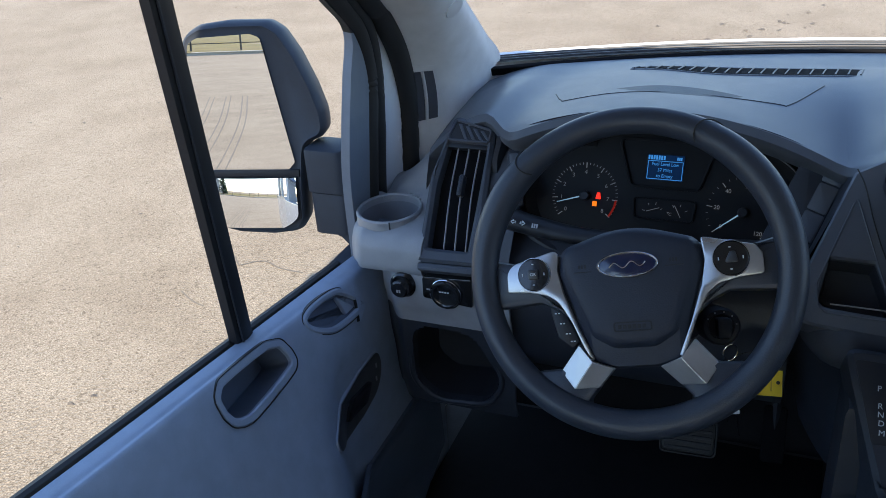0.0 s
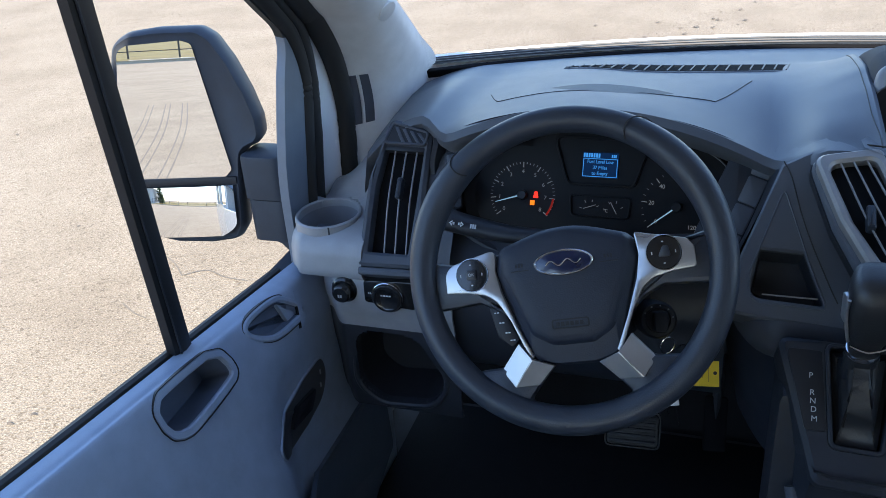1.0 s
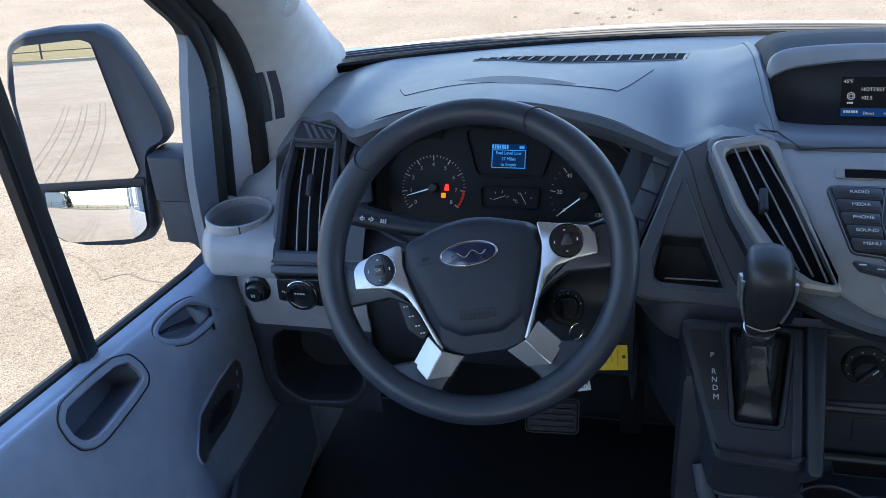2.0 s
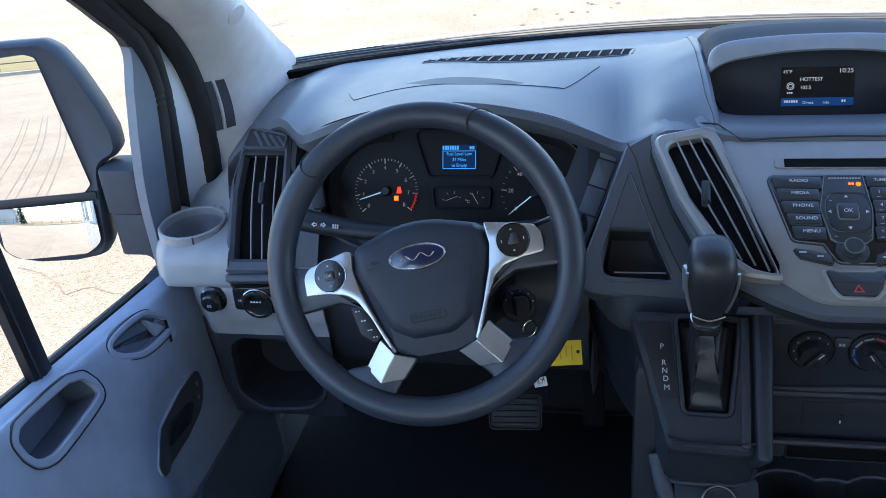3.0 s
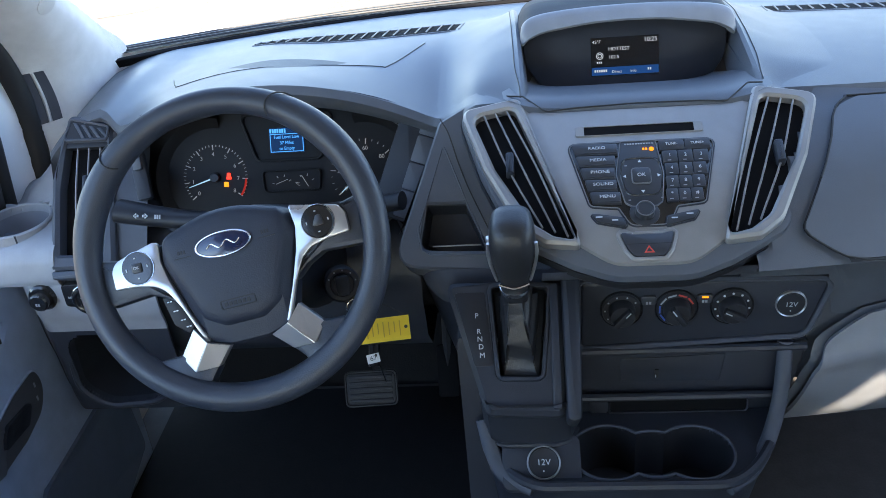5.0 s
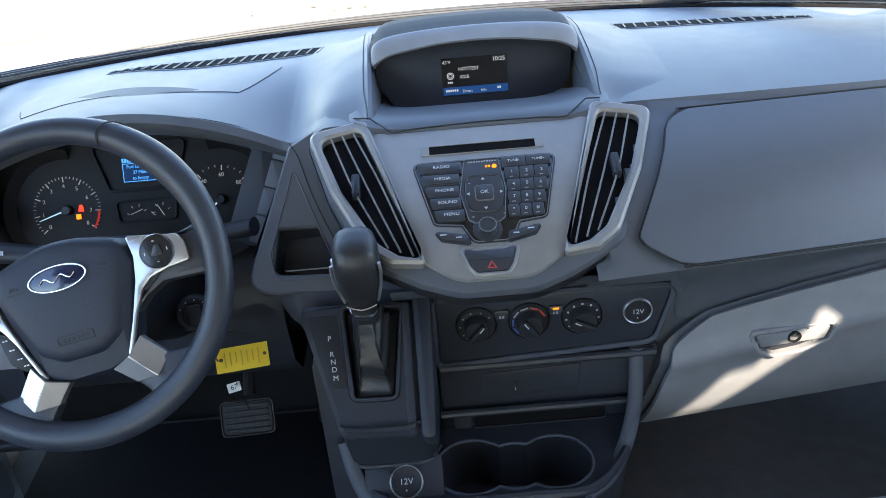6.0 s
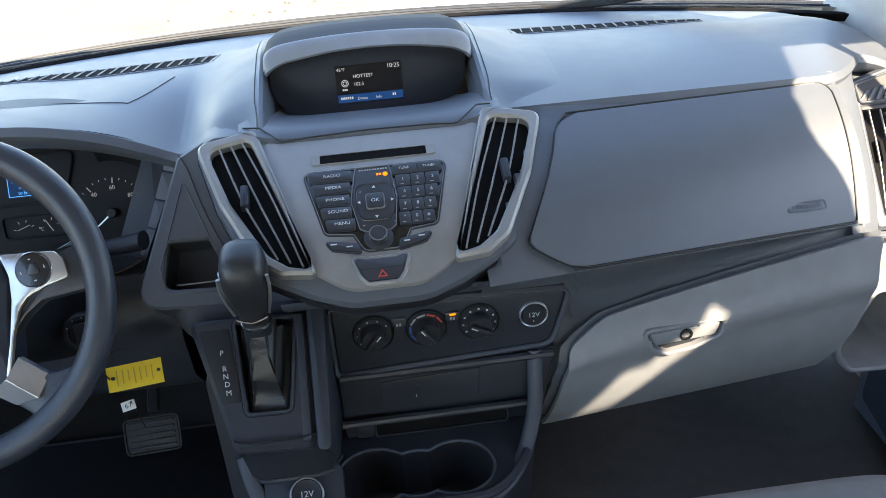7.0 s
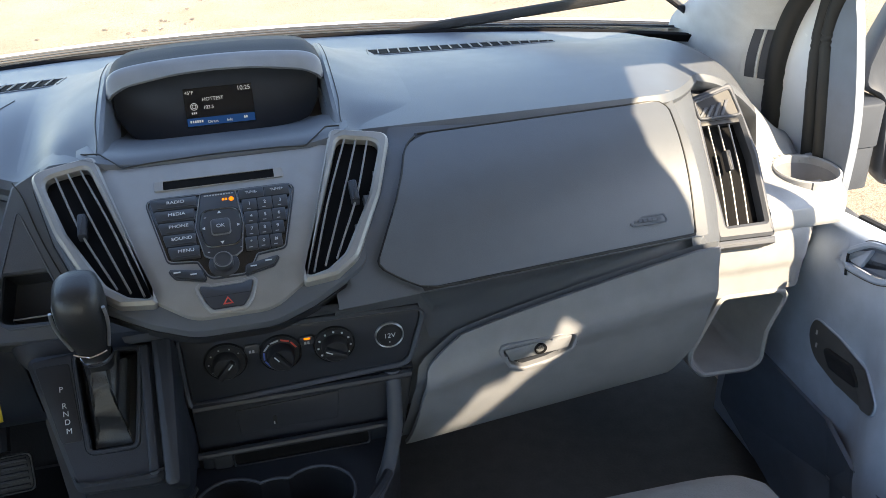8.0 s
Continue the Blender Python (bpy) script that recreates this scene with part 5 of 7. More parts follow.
    inn = rounded([(-0.036, -0.085), (0.031, -0.084), (0.032, 0.0), (0.032, 0.087), (-0.033, 0.088), (-0.040, 0.02)], [0.003, 0.003, 0.02, 0.003, 0.003, 0.05], 6)
    if side > 0:
        fix = lambda b: mirrored(b, -0.008)
    VF = L if side < 0 else L @ Matrix.Translation((0.009, -0.026, 0))
    if side > 0:
        out = rounded([(-0.048, -0.108), (0.052, -0.105), (0.046, 0.0), (0.0456, 0.127), (-0.034, 0.150), (-0.052, 0.03)], [0.004, 0.01, 0.05, 0.008, 0.012, 0.08], 6)
    if side > 0:
        part("vent_backing", fix(prism(VF, rect(-0.045, 0.08, 0.045, 0.160, 0.01), -0.040, -0.018, 0.004)), FASCIA, dashboard)
    vent = part("outer_vent", fix(hoop(VF, out, inn, -0.035, 0.008, 0.005, w_in=-0.04)), FASCIA, dashboard, "charcoal outer vent surround")
    # shade of a deeper duct put into this shallow floor's colour
    part("vent_cavity", fix(tray(VF, grow(inn, 0.002), -0.004, 0.014)), VOID, vent)
    tri = rounded([(-0.032, 0.0925), (0.032, 0.0920), (0.034, 0.1085), (-0.023, 0.1215)] if side < 0 else [(-0.033, 0.0925), (0.034, 0.0920), (0.037, 0.117), (-0.025, 0.134)], 0.004, 4)
    # black block in place of the outlet's shaded recess
    part("demister_outlet", fix(prism(VF, tri, 0.002, 0.0086)), BLACK, vent)
    part("outlet_rim", fix(hoop(VF, grow(tri, 0.004), tri, 0.004, 0.0115, 0.0015)), FASCIA, vent)
    for k in range(4):
        u = -0.012 + 0.0125 * k
        part("rib", fix(prism(VF, [Vector((u - 0.002, 0.117 - 0.003 * k)), Vector((u - 0.008, 0.117 - 0.003 * k)), Vector((u + 0.006, 0.0925)), Vector((u + 0.012, 0.0925))], 0.006, 0.0108, 0.001)), FASCIA, vent)
    for k in range(3):
        t, b = (-0.017 + 0.0178 * k, 0.086, -0.002), (-0.0100 + 0.0178 * k, -0.083, -0.002)
        bow = spline([t, ((t[0] + b[0]) / 2 - 0.002, 0, 0.001), b], 8)
        part("slat", fix(tube([VF @ p for p in bow], 0.0014, 6, flat=1.4, up=VF.to_3x3() @ Vector((0, 0, 1)))), STACK, vent)
    part("vent_bar", fix(prism(VF, rect(-0.036, 0.080, 0.032, 0.088), -0.01, 0.003, 0.001)), BLACK, vent)
    part("vent_tab", fix(prism(VF, rect(-0.0035, 0.002, 0.0055, 0.036, 0.003), -0.004, 0.010, 0.003)), CONSOLE, vent)
    # foot of the vent
    part("vent_foot", fix(prism(VF, rounded([(-0.045, -0.121), (0.055, -0.118), (0.052, -0.106), (-0.047, -0.109)], 0.003, 3), -0.02, 0.006, 0.003)), FASCIA, vent)
    return pod


end_of_dash(-1)
end_of_dash(1)
# the inner strip between outer vent and the neighbouring panels
rows = [[Vector((x, y, z)) for x in np.linspace(-0.757, -0.705, 5)] for y, z in ((1.235, 1.425), (1.205, 1.39), (1.15, 1.33), (1.10, 1.265), (1.095, 1.225))]
part("vent_strip", loft(rows), FASCIA, dashboard)
def pad_lip(x, d, drop):
    p = pad_front(x) + Vector((0, d, -drop))
    p.z -= 0.075 * (max(0.0, x - 0.735) / 0.13) ** 2
    return p


rows = [[pad_lip(x, 0.02, 0.020) for x in np.linspace(0.618, 0.742, 11)], [pad_lip(x, -0.004, 0.018) for x in np.linspace(0.618, 0.742, 11)]]
rows += [[Vector((x, lerp(y0, y1, ((x - 0.618) / 0.124) ** 1.5), z)) for x in np.linspace(0.618, 0.742, 11)] for y0, y1, z in ((1.052, 1.235, 1.432), (1.045, 1.228, 1.425), (0.985, 1.178, 1.365), (0.952, 1.122, 1.30), (0.955, 1.085, 1.24), (0.975, 1.085, 1.20))]
part("vent_strip", loft(rows), PAD, dashboard)

# light and mirror switches
sw = part("light_switch", prism(K, rounded([(-0.041, 0.013), (0.042, 0.006), (0.042, 0.056), (-0.040, 0.051)], [0.006, 0.004, 0.004, 0.006], 4), -0.01, 0.004, 0.002), GLOSSBLACK, dashboard, "black light switch panel")
part("light_knob", lathe(K @ Matrix.Translation((0.000, 0.027, 0.004)), [(0.0245, 0), (0.0245, 0.006), (0.0225, 0.009), (0.019, 0.0095), (0.017, 0.008), (0.0, 0.008)], 32), GLOSSBLACK, sw)
part("knob_rim", hoop(K @ Matrix.Translation((0.000, 0.027, 0.004)), circle(0, 0, 0.0262, 32), circle(0, 0, 0.0245, 32), 0, 0.005, 0.0008), CHROME, sw)
bars("print", K, 0, 0.033, 0.018, 0.0022, 4, INK, sw, 0.0125)
bars("print", K, -0.030, 0.030, 0.006, 0.003, 2, DIMINK, sw, 0.0044)
mk = part("mirror_switch", lathe(K @ Matrix.Translation((-0.075, 0.029, 0)), [(0.0215, -0.006), (0.0215, 0.002), (0.0185, 0.005), (0.0150, 0.004), (0.0145, 0.016), (0.012, 0.018), (0.0, 0.018)], 28), GLOSSBLACK, dashboard, "round black mirror adjusting knob")
bars("print", K, -0.075, 0.027, 0.008, 0.005, 2, DIMINK, mk, 0.0184)

# ---- gear console ----
T = F((-0.206, 0.895, 1.276), (0, -0.69, 0.72))
tower = thing("gear_console", (-0.17, 0.9, FLOOR_Z), "dark plastic gear lever console with white gate letters", "gear console")
tw = rounded([(-0.040, 0.044), (0.106, 0.042), (0.104, -0.124), (0.008, -0.120)][::-1], [0.014, 0.014, 0.012, 0.012], 5)
boot = rounded([(0.018, 0.036), (0.088, 0.034), (0.0755, -0.076), (0.0265, -0.075)][::-1], 0.006, 5)
body = part("tower_top", hoop(T, tw, boot, -0.08, 0.0, 0.006, w_in=-0.03), CONSOLE, tower)
part("tower_well", tray(T, grow(boot, 0.002), -0.006, 0.03), RUBBER, body)
part("well_rim", hoop(T, grow(boot, 0.005), boot, -0.004, 0.0018, 0.001), CONSOLE, body)
part("gate_plate", prism(T, rounded([(-0.028, 0.030), (0.010, 0.030), (0.019, -0.062), (-0.004, -0.062)], 0.004, 3), -0.002, 0.0012, 0.0006), BLACK, body)
for word, v in (("P", 0.0), ("R", -0.0195), ("N", -0.029), ("D", -0.0385), ("M", -0.049)):
    write("gate_letter", word, T, -0.0005 - 0.12 * v, v, 0.0090, INK, body, 0.0016)
rail = rounded([(0.104, 0.050), (0.128, 0.044), (0.122, -0.130), (0.104, -0.130)][::-1], 0.008, 4)
part("side_rail", prism(T, rail, -0.08, 0.006, 0.006), CONSOLE, tower, "dark rounded side rail")
part("inner_rail", prism(T, rounded([(0.090, 0.038), (0.100, 0.038), (0.099, -0.115), (0.088, -0.115)][::-1], 0.003, 3), -0.01, 0.004, 0.002), CONSOLE, tower)
rows = []
for f in np.linspace(0, 1, 8):
    z = lerp(1.205, 1.085, f)
    y = 0.810 + 0.062 * f
    rows.append([Vector((-0.215, y + 0.12, z)), Vector((-0.207, y + 0.03, z)), Vector((-0.198, y + 0.006, z)), Vector((-0.18, y, z)), Vector((-0.115, y, z)), Vector((-0.095, y + 0.006, z)), Vector((-0.085, y + 0.03, z)), Vector((-0.080, y + 0.12, z))])
part("tower_front", loft(rows), CONSOLE, tower)
part("front_ledge", tube([p + Vector((0, -0.002, 0.001)) for p in rows[-1][1:-1]], 0.004, 8), CONSOLE, tower)
part("tower_side", slab(-0.235, 0.90, 0.95, -0.09, 1.02, 1.24, 0.01), CONSOLE, tower)
# gear lever
lever = thing("gear_lever", (-0.155, 0.875, 1.25), "black leather-booted gear lever with chrome-edged knob", "gear lever")
rows = []
base = grow(boot, -0.003)
for f in np.linspace(0, 1, 26):
    c0 = Vector((0.051, -0.020))
    ctr = T @ Vector((c0.x, c0.y, -0.012))
    tip = Vector((-0.158, 0.892, 1.318))
    ring_pts = []
    for i, p in enumerate(base):
        b = T @ Vector((p[0], p[1], -0.012))
        off = (b - ctr)
        round_off = T.to_3x3() @ Vector((*((Vector(p) - c0).normalized() * 0.0205), 0))
        wrinkle = 1 + (0.15 * math.sin(i * 1.05 + f * 5.5) + 0.10 * math.sin(f * 15 + i * 0.5) + 0.07 * math.sin(i * 2.1 - f * 21)) * math.sin(math.pi * f) ** 0.6
        ring_pts.append(ctr.lerp(tip, f) + T.to_3x3() @ Vector((0, 0, 0.010 * math.sin(math.pi * f))) + off.lerp(round_off, min(1, f * 1.2) ** 0.42) * wrinkle)
    rows.append(ring_pts)
boot_ob = part("boot", loft(rows, closed=True), LEATHER, lever, "creased black leather boot")
part("boot_seam", tube([r[len(r) // 8] for r in rows], 0.0009, 6), RUBBER, boot_ob)
KN = Matrix.Translation((-0.158, 0.893, 1.318)) @ Matrix.Rotation(radians(12), 4, "X")
part("neck", lathe(KN, [(0.0215, -0.060), (0.0185, -0.035), (0.0165, 0.0)], 24), LEATHER, lever)
part("collar", lathe(KN, [(0.0180, -0.002), (0.0188, 0.001), (0.0180, 0.004), (0.016, 0.005)], 28), CHROME, lever, "thin chrome collar")
rows = []
for w, ru, rv, oy in ((0.004, 0.0165, 0.0165, 0.0), (0.018, 0.0175, 0.019, 0.0), (0.034, 0.0205, 0.024, -0.002), (0.055, 0.0245, 0.028, -0.003), (0.075, 0.0268, 0.031, -0.002), (0.092, 0.0262, 0.031, 0.0), (0.104, 0.0235, 0.028, 0.002), (0.110, 0.017, 0.020, 0.003), (0.112, 0.006, 0.008, 0.003)):
    rows.append([KN @ Vector((ru * math.copysign(abs(math.cos(a)) ** 0.75, math.cos(a)), rv * math.copysign(abs(math.sin(a)) ** 0.75, math.sin(a)) + oy, w)) for a in np.linspace(0, 2 * math.pi, 29)[:-1]])
bm = loft(rows, closed=True)
bm.faces.new([bm.verts[i] for i in range(0)] or [v for v in list(bm.verts)[-28:]])
knob = part("knob", bm, LEATHER, lever, "black leather knob")
for s in (-1, 1):
    pts = [KN @ Vector((s * ru * 1.0, -rv * 0.60, w)) for w, ru, rv in ((0.026, 0.0195, 0.022), (0.034, 0.0212, 0.025), (0.055, 0.0254, 0.029), (0.075, 0.0277, 0.032), (0.090, 0.0270, 0.032))]
    part("chrome_edge", tube(spline(pts, 5), 0.0020, 8), SILVER, knob, "bright silver edge strip")
part("chrome_edge", tube(spline([KN @ Vector((u, -0.0245 + 0.004 * abs(u) / 0.018, 0.026 - 0.004 * (1 - (u / 0.018) ** 2))) for u in np.linspace(-0.018, 0.018, 9)], 3), 0.0016, 6), CHROME, knob)
part("release_button", prism(F(KN @ Vector((-0.0262, -0.002, 0.066)), KN.to_3x3() @ Vector((-1, -0.2, 0))), rect(-0.008, -0.018, 0.008, 0.016, 0.006), -0.003, 0.003, 0.002), SILVER, knob, "silver release button")

# ---- heater panel ----
H = F((0.045, 0.955, 1.236), (0, -1, 0))
hp = rounded([(-0.120, -0.058), (0.166, -0.045), (0.190, 0.036), (-0.120, 0.044)], [0.006, 0.02, 0.012, 0.006], 5)
heater = thing("heater_panel", (0.06, 0.955, 1.2), "black heater control panel with three round knobs", "heater panel")
part("panel", prism(H, hp, -0.04, 0.0, 0.004), CONSOLE, heater)
part("panel_rim", hoop(H, grow(hp, 0.007), hp, -0.04, 0.005, 0.003), FASCIA, heater)
BLUEARC = mat("blue_print", (0.06, 0.12, 0.42), 0.5, bump=0)
for i, u in enumerate((-0.0685, 0.001, 0.0705)):
    m = H @ Matrix.Translation((u, 0.002, 0)) @ Matrix.Diagonal((0.90, 0.90, 1, 1))
    kd = part("heater_knob", lathe(m, [(0.0285, -0.002), (0.0285, 0.003), (0.0265, 0.005), (0.0195, 0.005), (0.0185, 0.018), (0.0165, 0.020), (0.0, 0.020)], 36), BLACK, heater, "round black heater knob")
    part("grip", prism(m @ Matrix.Rotation(radians((-40, 35, 62)[i]), 4, "Z"), rect(-0.0045, -0.017, 0.0045, 0.017, 0.003), 0.018, 0.027, 0.002), BLACK, kd)
    part("pointer", prism(m @ Matrix.Rotation(radians((-40, 35, 62)[i]), 4, "Z"), rect(-0.0008, 0.006, 0.0008, 0.016), 0.026, 0.0275), INK, kd, smooth=False)
    part("knob_rim", hoop(m, circle(0, 0, 0.0305, 36), circle(0, 0, 0.0285, 36), -0.002, 0.004, 0.001), DIALRING, kd)
    for j in range(9 if i == 2 else 6):
        a = radians(215 - (250 / 8 if i == 2 else 36) * j)
        mm = m @ Matrix.Translation((0.0235 * math.cos(a), 0.0235 * math.sin(a), 0.005)) @ Matrix.Rotation(a, 4, "Z")
        if i == 1:
            part("scale_mark", prism(mm, rect(-0.0012, -0.0062, 0.0012, 0.0062), -0.0004, 0.0005), BLUEARC if j < 2 else (REDPRINT if j > 3 else DIMINK), kd, smooth=False)
        else:
            part("scale_mark", prism(mm, circle(0, 0, 0.0013 if i == 0 else 0.0017, 10), -0.0004, 0.0005), INK if i == 2 else DIMINK, kd, smooth=False)
for u, lit in ((-0.034, False), (0.0362, True)):
    b = part("heater_button", prism(H, rounded([(u - 0.009, 0.0085), (u + 0.009, 0.0085), (u + 0.010, 0.022), (u - 0.010, 0.022)], 0.004, 3), -0.002, 0.004, 0.0015), KEYCAP, heater)
    bars("print", H, u, 0.0125, 0.008, 0.004, 2, DIMINK, b, 0.0043)
    if lit:
        part("button_lamp", prism(H, rect(u - 0.004, 0.0175, u + 0.004, 0.0200), 0.003, 0.0045), AMBER, b, "lit amber lamp", smooth=False)


def socket(m, name="power_socket"):
    s = part(name, lathe(m, [(0.0212, -0.006), (0.0212, 0.002), (0.0185, 0.0042), (0.0175, 0.0035), (0.0, 0.0042)], 36), BLACK, None, "")
    part("socket_rim", hoop(m, circle(0, 0, 0.0220, 36), circle(0, 0, 0.0198, 36), -0.002, 0.0050, 0.0012), SILVER, s, "thin silver rim")
    write("legend", "12V", m, 0, 0.0, 0.0112, INK, s, 0.0046)
    bars("print", m, 0, -0.0110, 0.0022, 0.0022, 1, INK, s, 0.0044)
    return s


tagged(socket(H @ Matrix.Translation((0.1435, 0.003, 0.0)) @ Matrix.Diagonal((0.88, 0.88, 1, 1))), "round black twelve volt socket cap, silver rimmed", "socket", "power sockets")

# ---- lower console: slot, cup holders, side rails ----
TZ = 1.058
console = thing("console_tray", (0.0, 0.9, FLOOR_Z), "dark plastic lower console with twin cup holders", "console")
back = F((0.05, 0.962, 1.12), (0, -1, 0))
part("back_panel", prism(back, rounded([(-0.128, -0.062), (0.150, -0.062), (0.172, 0.056), (-0.128, 0.052)], 0.006, 3), -0.05, 0.0, 0.003), CONSOLE, console)
part("back_ledge", tube([(x, 0.952, 1.172 + 0.02 * max(0, (x - 0.1)) ** 2) for x in np.linspace(-0.075, 0.215, 12)], 0.006, 8), CONSOLE, console)
part("usb_panel", prism(back, rounded([(-0.072, -0.008), (0.060, -0.010), (0.066, 0.036), (-0.073, 0.031)], 0.003, 3), -0.001, 0.0016, 0.0008), CONSOLE, console)
part("usb_port", prism(back, rect(-0.0262, 0.0000, -0.0212, 0.0135), 0.0, 0.0030), RUBBER, console, "small dark usb port")
part("port_mark", prism(back, rect(-0.0257, 0.0005, -0.0242, 0.0050), 0.002, 0.0035), INK, console, smooth=False)
part("back_lower_ledge", tube([(x, 0.950, 1.094) for x in np.linspace(-0.08, 0.20, 12)], 0.0055, 8), CONSOLE, console)
slotp = rect(-0.085, -0.061, 0.100, -0.040, 0.005)
# shallow tray coloured near-black for the shade in the slot
part("slot", tray(back, slotp, 0.002, 0.0015), VOID, console)
part("slot_rim", hoop(back, grow(slotp, 0.003), slotp, -0.002, 0.0045, 0.0015), CONSOLE, console)
part("slot_tab", prism(back, rect(-0.113, -0.061, -0.088, -0.038, 0.005), -0.002, 0.004, 0.0015), CONSOLE, console)
TP = Matrix.Translation((0, 0, TZ))
cL, cM, cR = (-0.043, 0.882, 0.0515), (0.014, 0.878, 0.0430), (0.068, 0.880, 0.0500)
wells = []
for k in range(96):
    a = 2 * math.pi * k / 96
    d, far = Vector((math.cos(a), math.sin(a))), 0.0
    for c in (cL, cM, cR):
        o = Vector((0.014 - c[0], 0.879 - c[1]))
        h_ = o.dot(d) ** 2 - o.dot(o) + c[2] ** 2
        if h_ > 0:
            far = max(far, -o.dot(d) + math.sqrt(h_))
    wells.append(Vector((0.014, 0.879)) + d * far)
rows = []
bm = bmesh.new()
xs_, ys_ = np.linspace(-0.215, 0.182, 100), np.linspace(0.800, 0.970, 60)
grid = [[bm.verts.new((x, y, TZ)) for y in ys_] for x in xs_]
for i in range(len(xs_) - 1):
    for j in range(len(ys_) - 1):
        bm.faces.new((grid[i][j], grid[i + 1][j], grid[i + 1][j + 1], grid[i][j + 1]))


def front_edge(x):
    return 0.820 + 0.07 * max(0, (abs(x + 0.02) - 0.105) / 0.08) ** 2


punched(bm, (0, 1), [wells])
dead = [f for f in bm.faces if f.calc_center_median().y < front_edge(f.calc_center_median().x)]
bmesh.ops.delete(bm, geom=dead, context="FACES")
top = part("tray_top", thick(bm, 0.004), CONSOLE, console)
# one rim round the three merged wells
part("cup_rim", tube([Vector((p[0], p[1], TZ + 0.001)) for p in wells + wells[:1]], 0.0022, 8), FASCIA, top)
part("cup_well", tray(TP, wells, -0.002, 0.07, 0.005), BLACK, top)
edge = [Vector((x, front_edge(x), TZ + 0.002)) for x in np.linspace(-0.205, 0.165, 40)]
part("front_rim", tube(edge, 0.007, 8), CONSOLE, console)
part("front_skirt", loft([[p + Vector((0, 0.004 + d, z)) for p in edge] for d, z in ((0, 0), (0.004, -0.04), (0.03, -0.10), (0.06, -0.18))]), CONSOLE, console)
right_rail = spline([(0.190, 0.957, 1.178), (0.188, 0.945, 1.135), (0.183, 0.930, 1.095), (0.163, 0.895, 1.058), (0.134, 0.855, 1.046), (0.10, 0.826, 1.048)], 6)
part("rail", tube(right_rail, 0.0105, 14, flat=0.75, up=(0, -0.8, 0.6)), FASCIA, console, "grey curved side rail")
part("rail_web", loft([right_rail, [Vector((p.x + 0.012, p.y + 0.05, p.z - 0.09)) for p in right_rail], [Vector((p.x + 0.015, p.y + 0.12, min(p.z, 1.0) - 0.2)) for p in right_rail]]), CONSOLE, console)
left_rail = spline([(-0.208, 0.892, 1.112), (-0.204, 0.882, 1.098), (-0.198, 0.868, 1.078), (-0.182, 0.846, 1.056), (-0.146, 0.828, 1.049)], 6)
part("rail", tube(left_rail, 0.0105, 14, flat=0.75, up=(0, -0.8, 0.6)), FASCIA, console)
part("rail_web", loft([left_rail, [Vector((p.x, p.y + 0.04, p.z - 0.12)) for p in left_rail], [Vector((p.x, p.y + 0.12, 0.8)) for p in left_rail]]), CONSOLE, console)
part("socket_ramp", prism(F((-0.133, 0.852, TZ + 0.012), (0, -0.62, 0.78)), rect(-0.052, -0.034, 0.050, 0.036, 0.012), -0.03, 0.0, 0.001), CONSOLE, console)
tagged(socket(F((-0.131, 0.851, TZ + 0.0135), (0, -0.62, 0.78))), "round black twelve volt socket cap in tray", "socket", "power sockets")
part("tunnel", slab(-0.16, 0.93, FLOOR_Z, 0.14, 1.5, 1.0, 0.02), CARPET, console)

# ---- details on the top pad ----
def on_pad(x, y, lift=0.0):
    a = pad_front(x)
    b = yw(x) - 0.008
    p = pad_point(x, max(0, min(1, (y - a.y) / (b - a.y))))
    return Vector((x, y, p.z + lift))


def demist_y(x):
    return 1.478 + 0.040 * math.exp(-(abs(x - MID) - 0.1) / 0.18)


for x0, x1 in ((-0.60, -0.155), (0.165, 0.60)):
    xs = np.linspace(x0, x1, 30)
    taper = lambda x: 0.027 * min(1, 0.25 + abs(x - (x0 if abs(x0) > abs(x1) else x1)) / 0.15)
    # dark strip laid on the pad, standing for a recessed slot's shade
    grille = part("demister_grille", thick(loft([[on_pad(x, demist_y(x) + d * taper(x), 0.0012) for x in xs] for d in (-1, -0.3, 0.3, 1)]), 0.001), VOID, dashboard, "dark ribbed demister slot")
    n = 24
    for k in range(n):
        x = lerp(x0, x1, (k + 0.5) / n)
        part("rib", tube([on_pad(x - 0.003, demist_y(x) - taper(x), 0.0025), on_pad(x + 0.003, demist_y(x) + taper(x), 0.0025)], 0.0013, 6), PAD, grille)
    for d in (-1.12, 1.12):
        part("grille_edge", tube([on_pad(x, demist_y(x) + d * taper(x), 0.0002) for x in xs], 0.0016, 6), PAD, grille)
seam = [(-0.690, 1.320), (-0.668, 1.268), (-0.645, 1.255), (-0.50, 1.262), (-0.36, 1.278), (-0.338, 1.288), (-0.293, 1.401)]
part("pad_seam", tube([on_pad(x, y, 0.0003) for x, y, _ in (tuple(v) for v in spline([Vector((a, b, 0)) for a, b in seam], 5))], 0.0008, 5), RUBBER, dashboard)

# ---- doors ----
SWITCHBLACK = mat("satin_dark_plastic", (0.075, 0.077, 0.083), 0.35, bump=0.05)


def belt(y):
    return 1.223 + 0.125 * (1.067 - y) + 0.03 * max(0, 0.6 - y) ** 2


REAR = [(-0.994, 0.0), (-0.974, -0.003), (-0.958, -0.018), (-0.915, -0.13), (-0.872, -0.25), (-0.850, -0.40), (-0.850, -0.62)]
FRONT = [(-0.994, 0.0), (-0.974, -0.003), (-0.956, -0.016), (-0.941, -0.07), (-0.934, -0.17), (-0.928, -0.36), (-0.93, -0.62)]


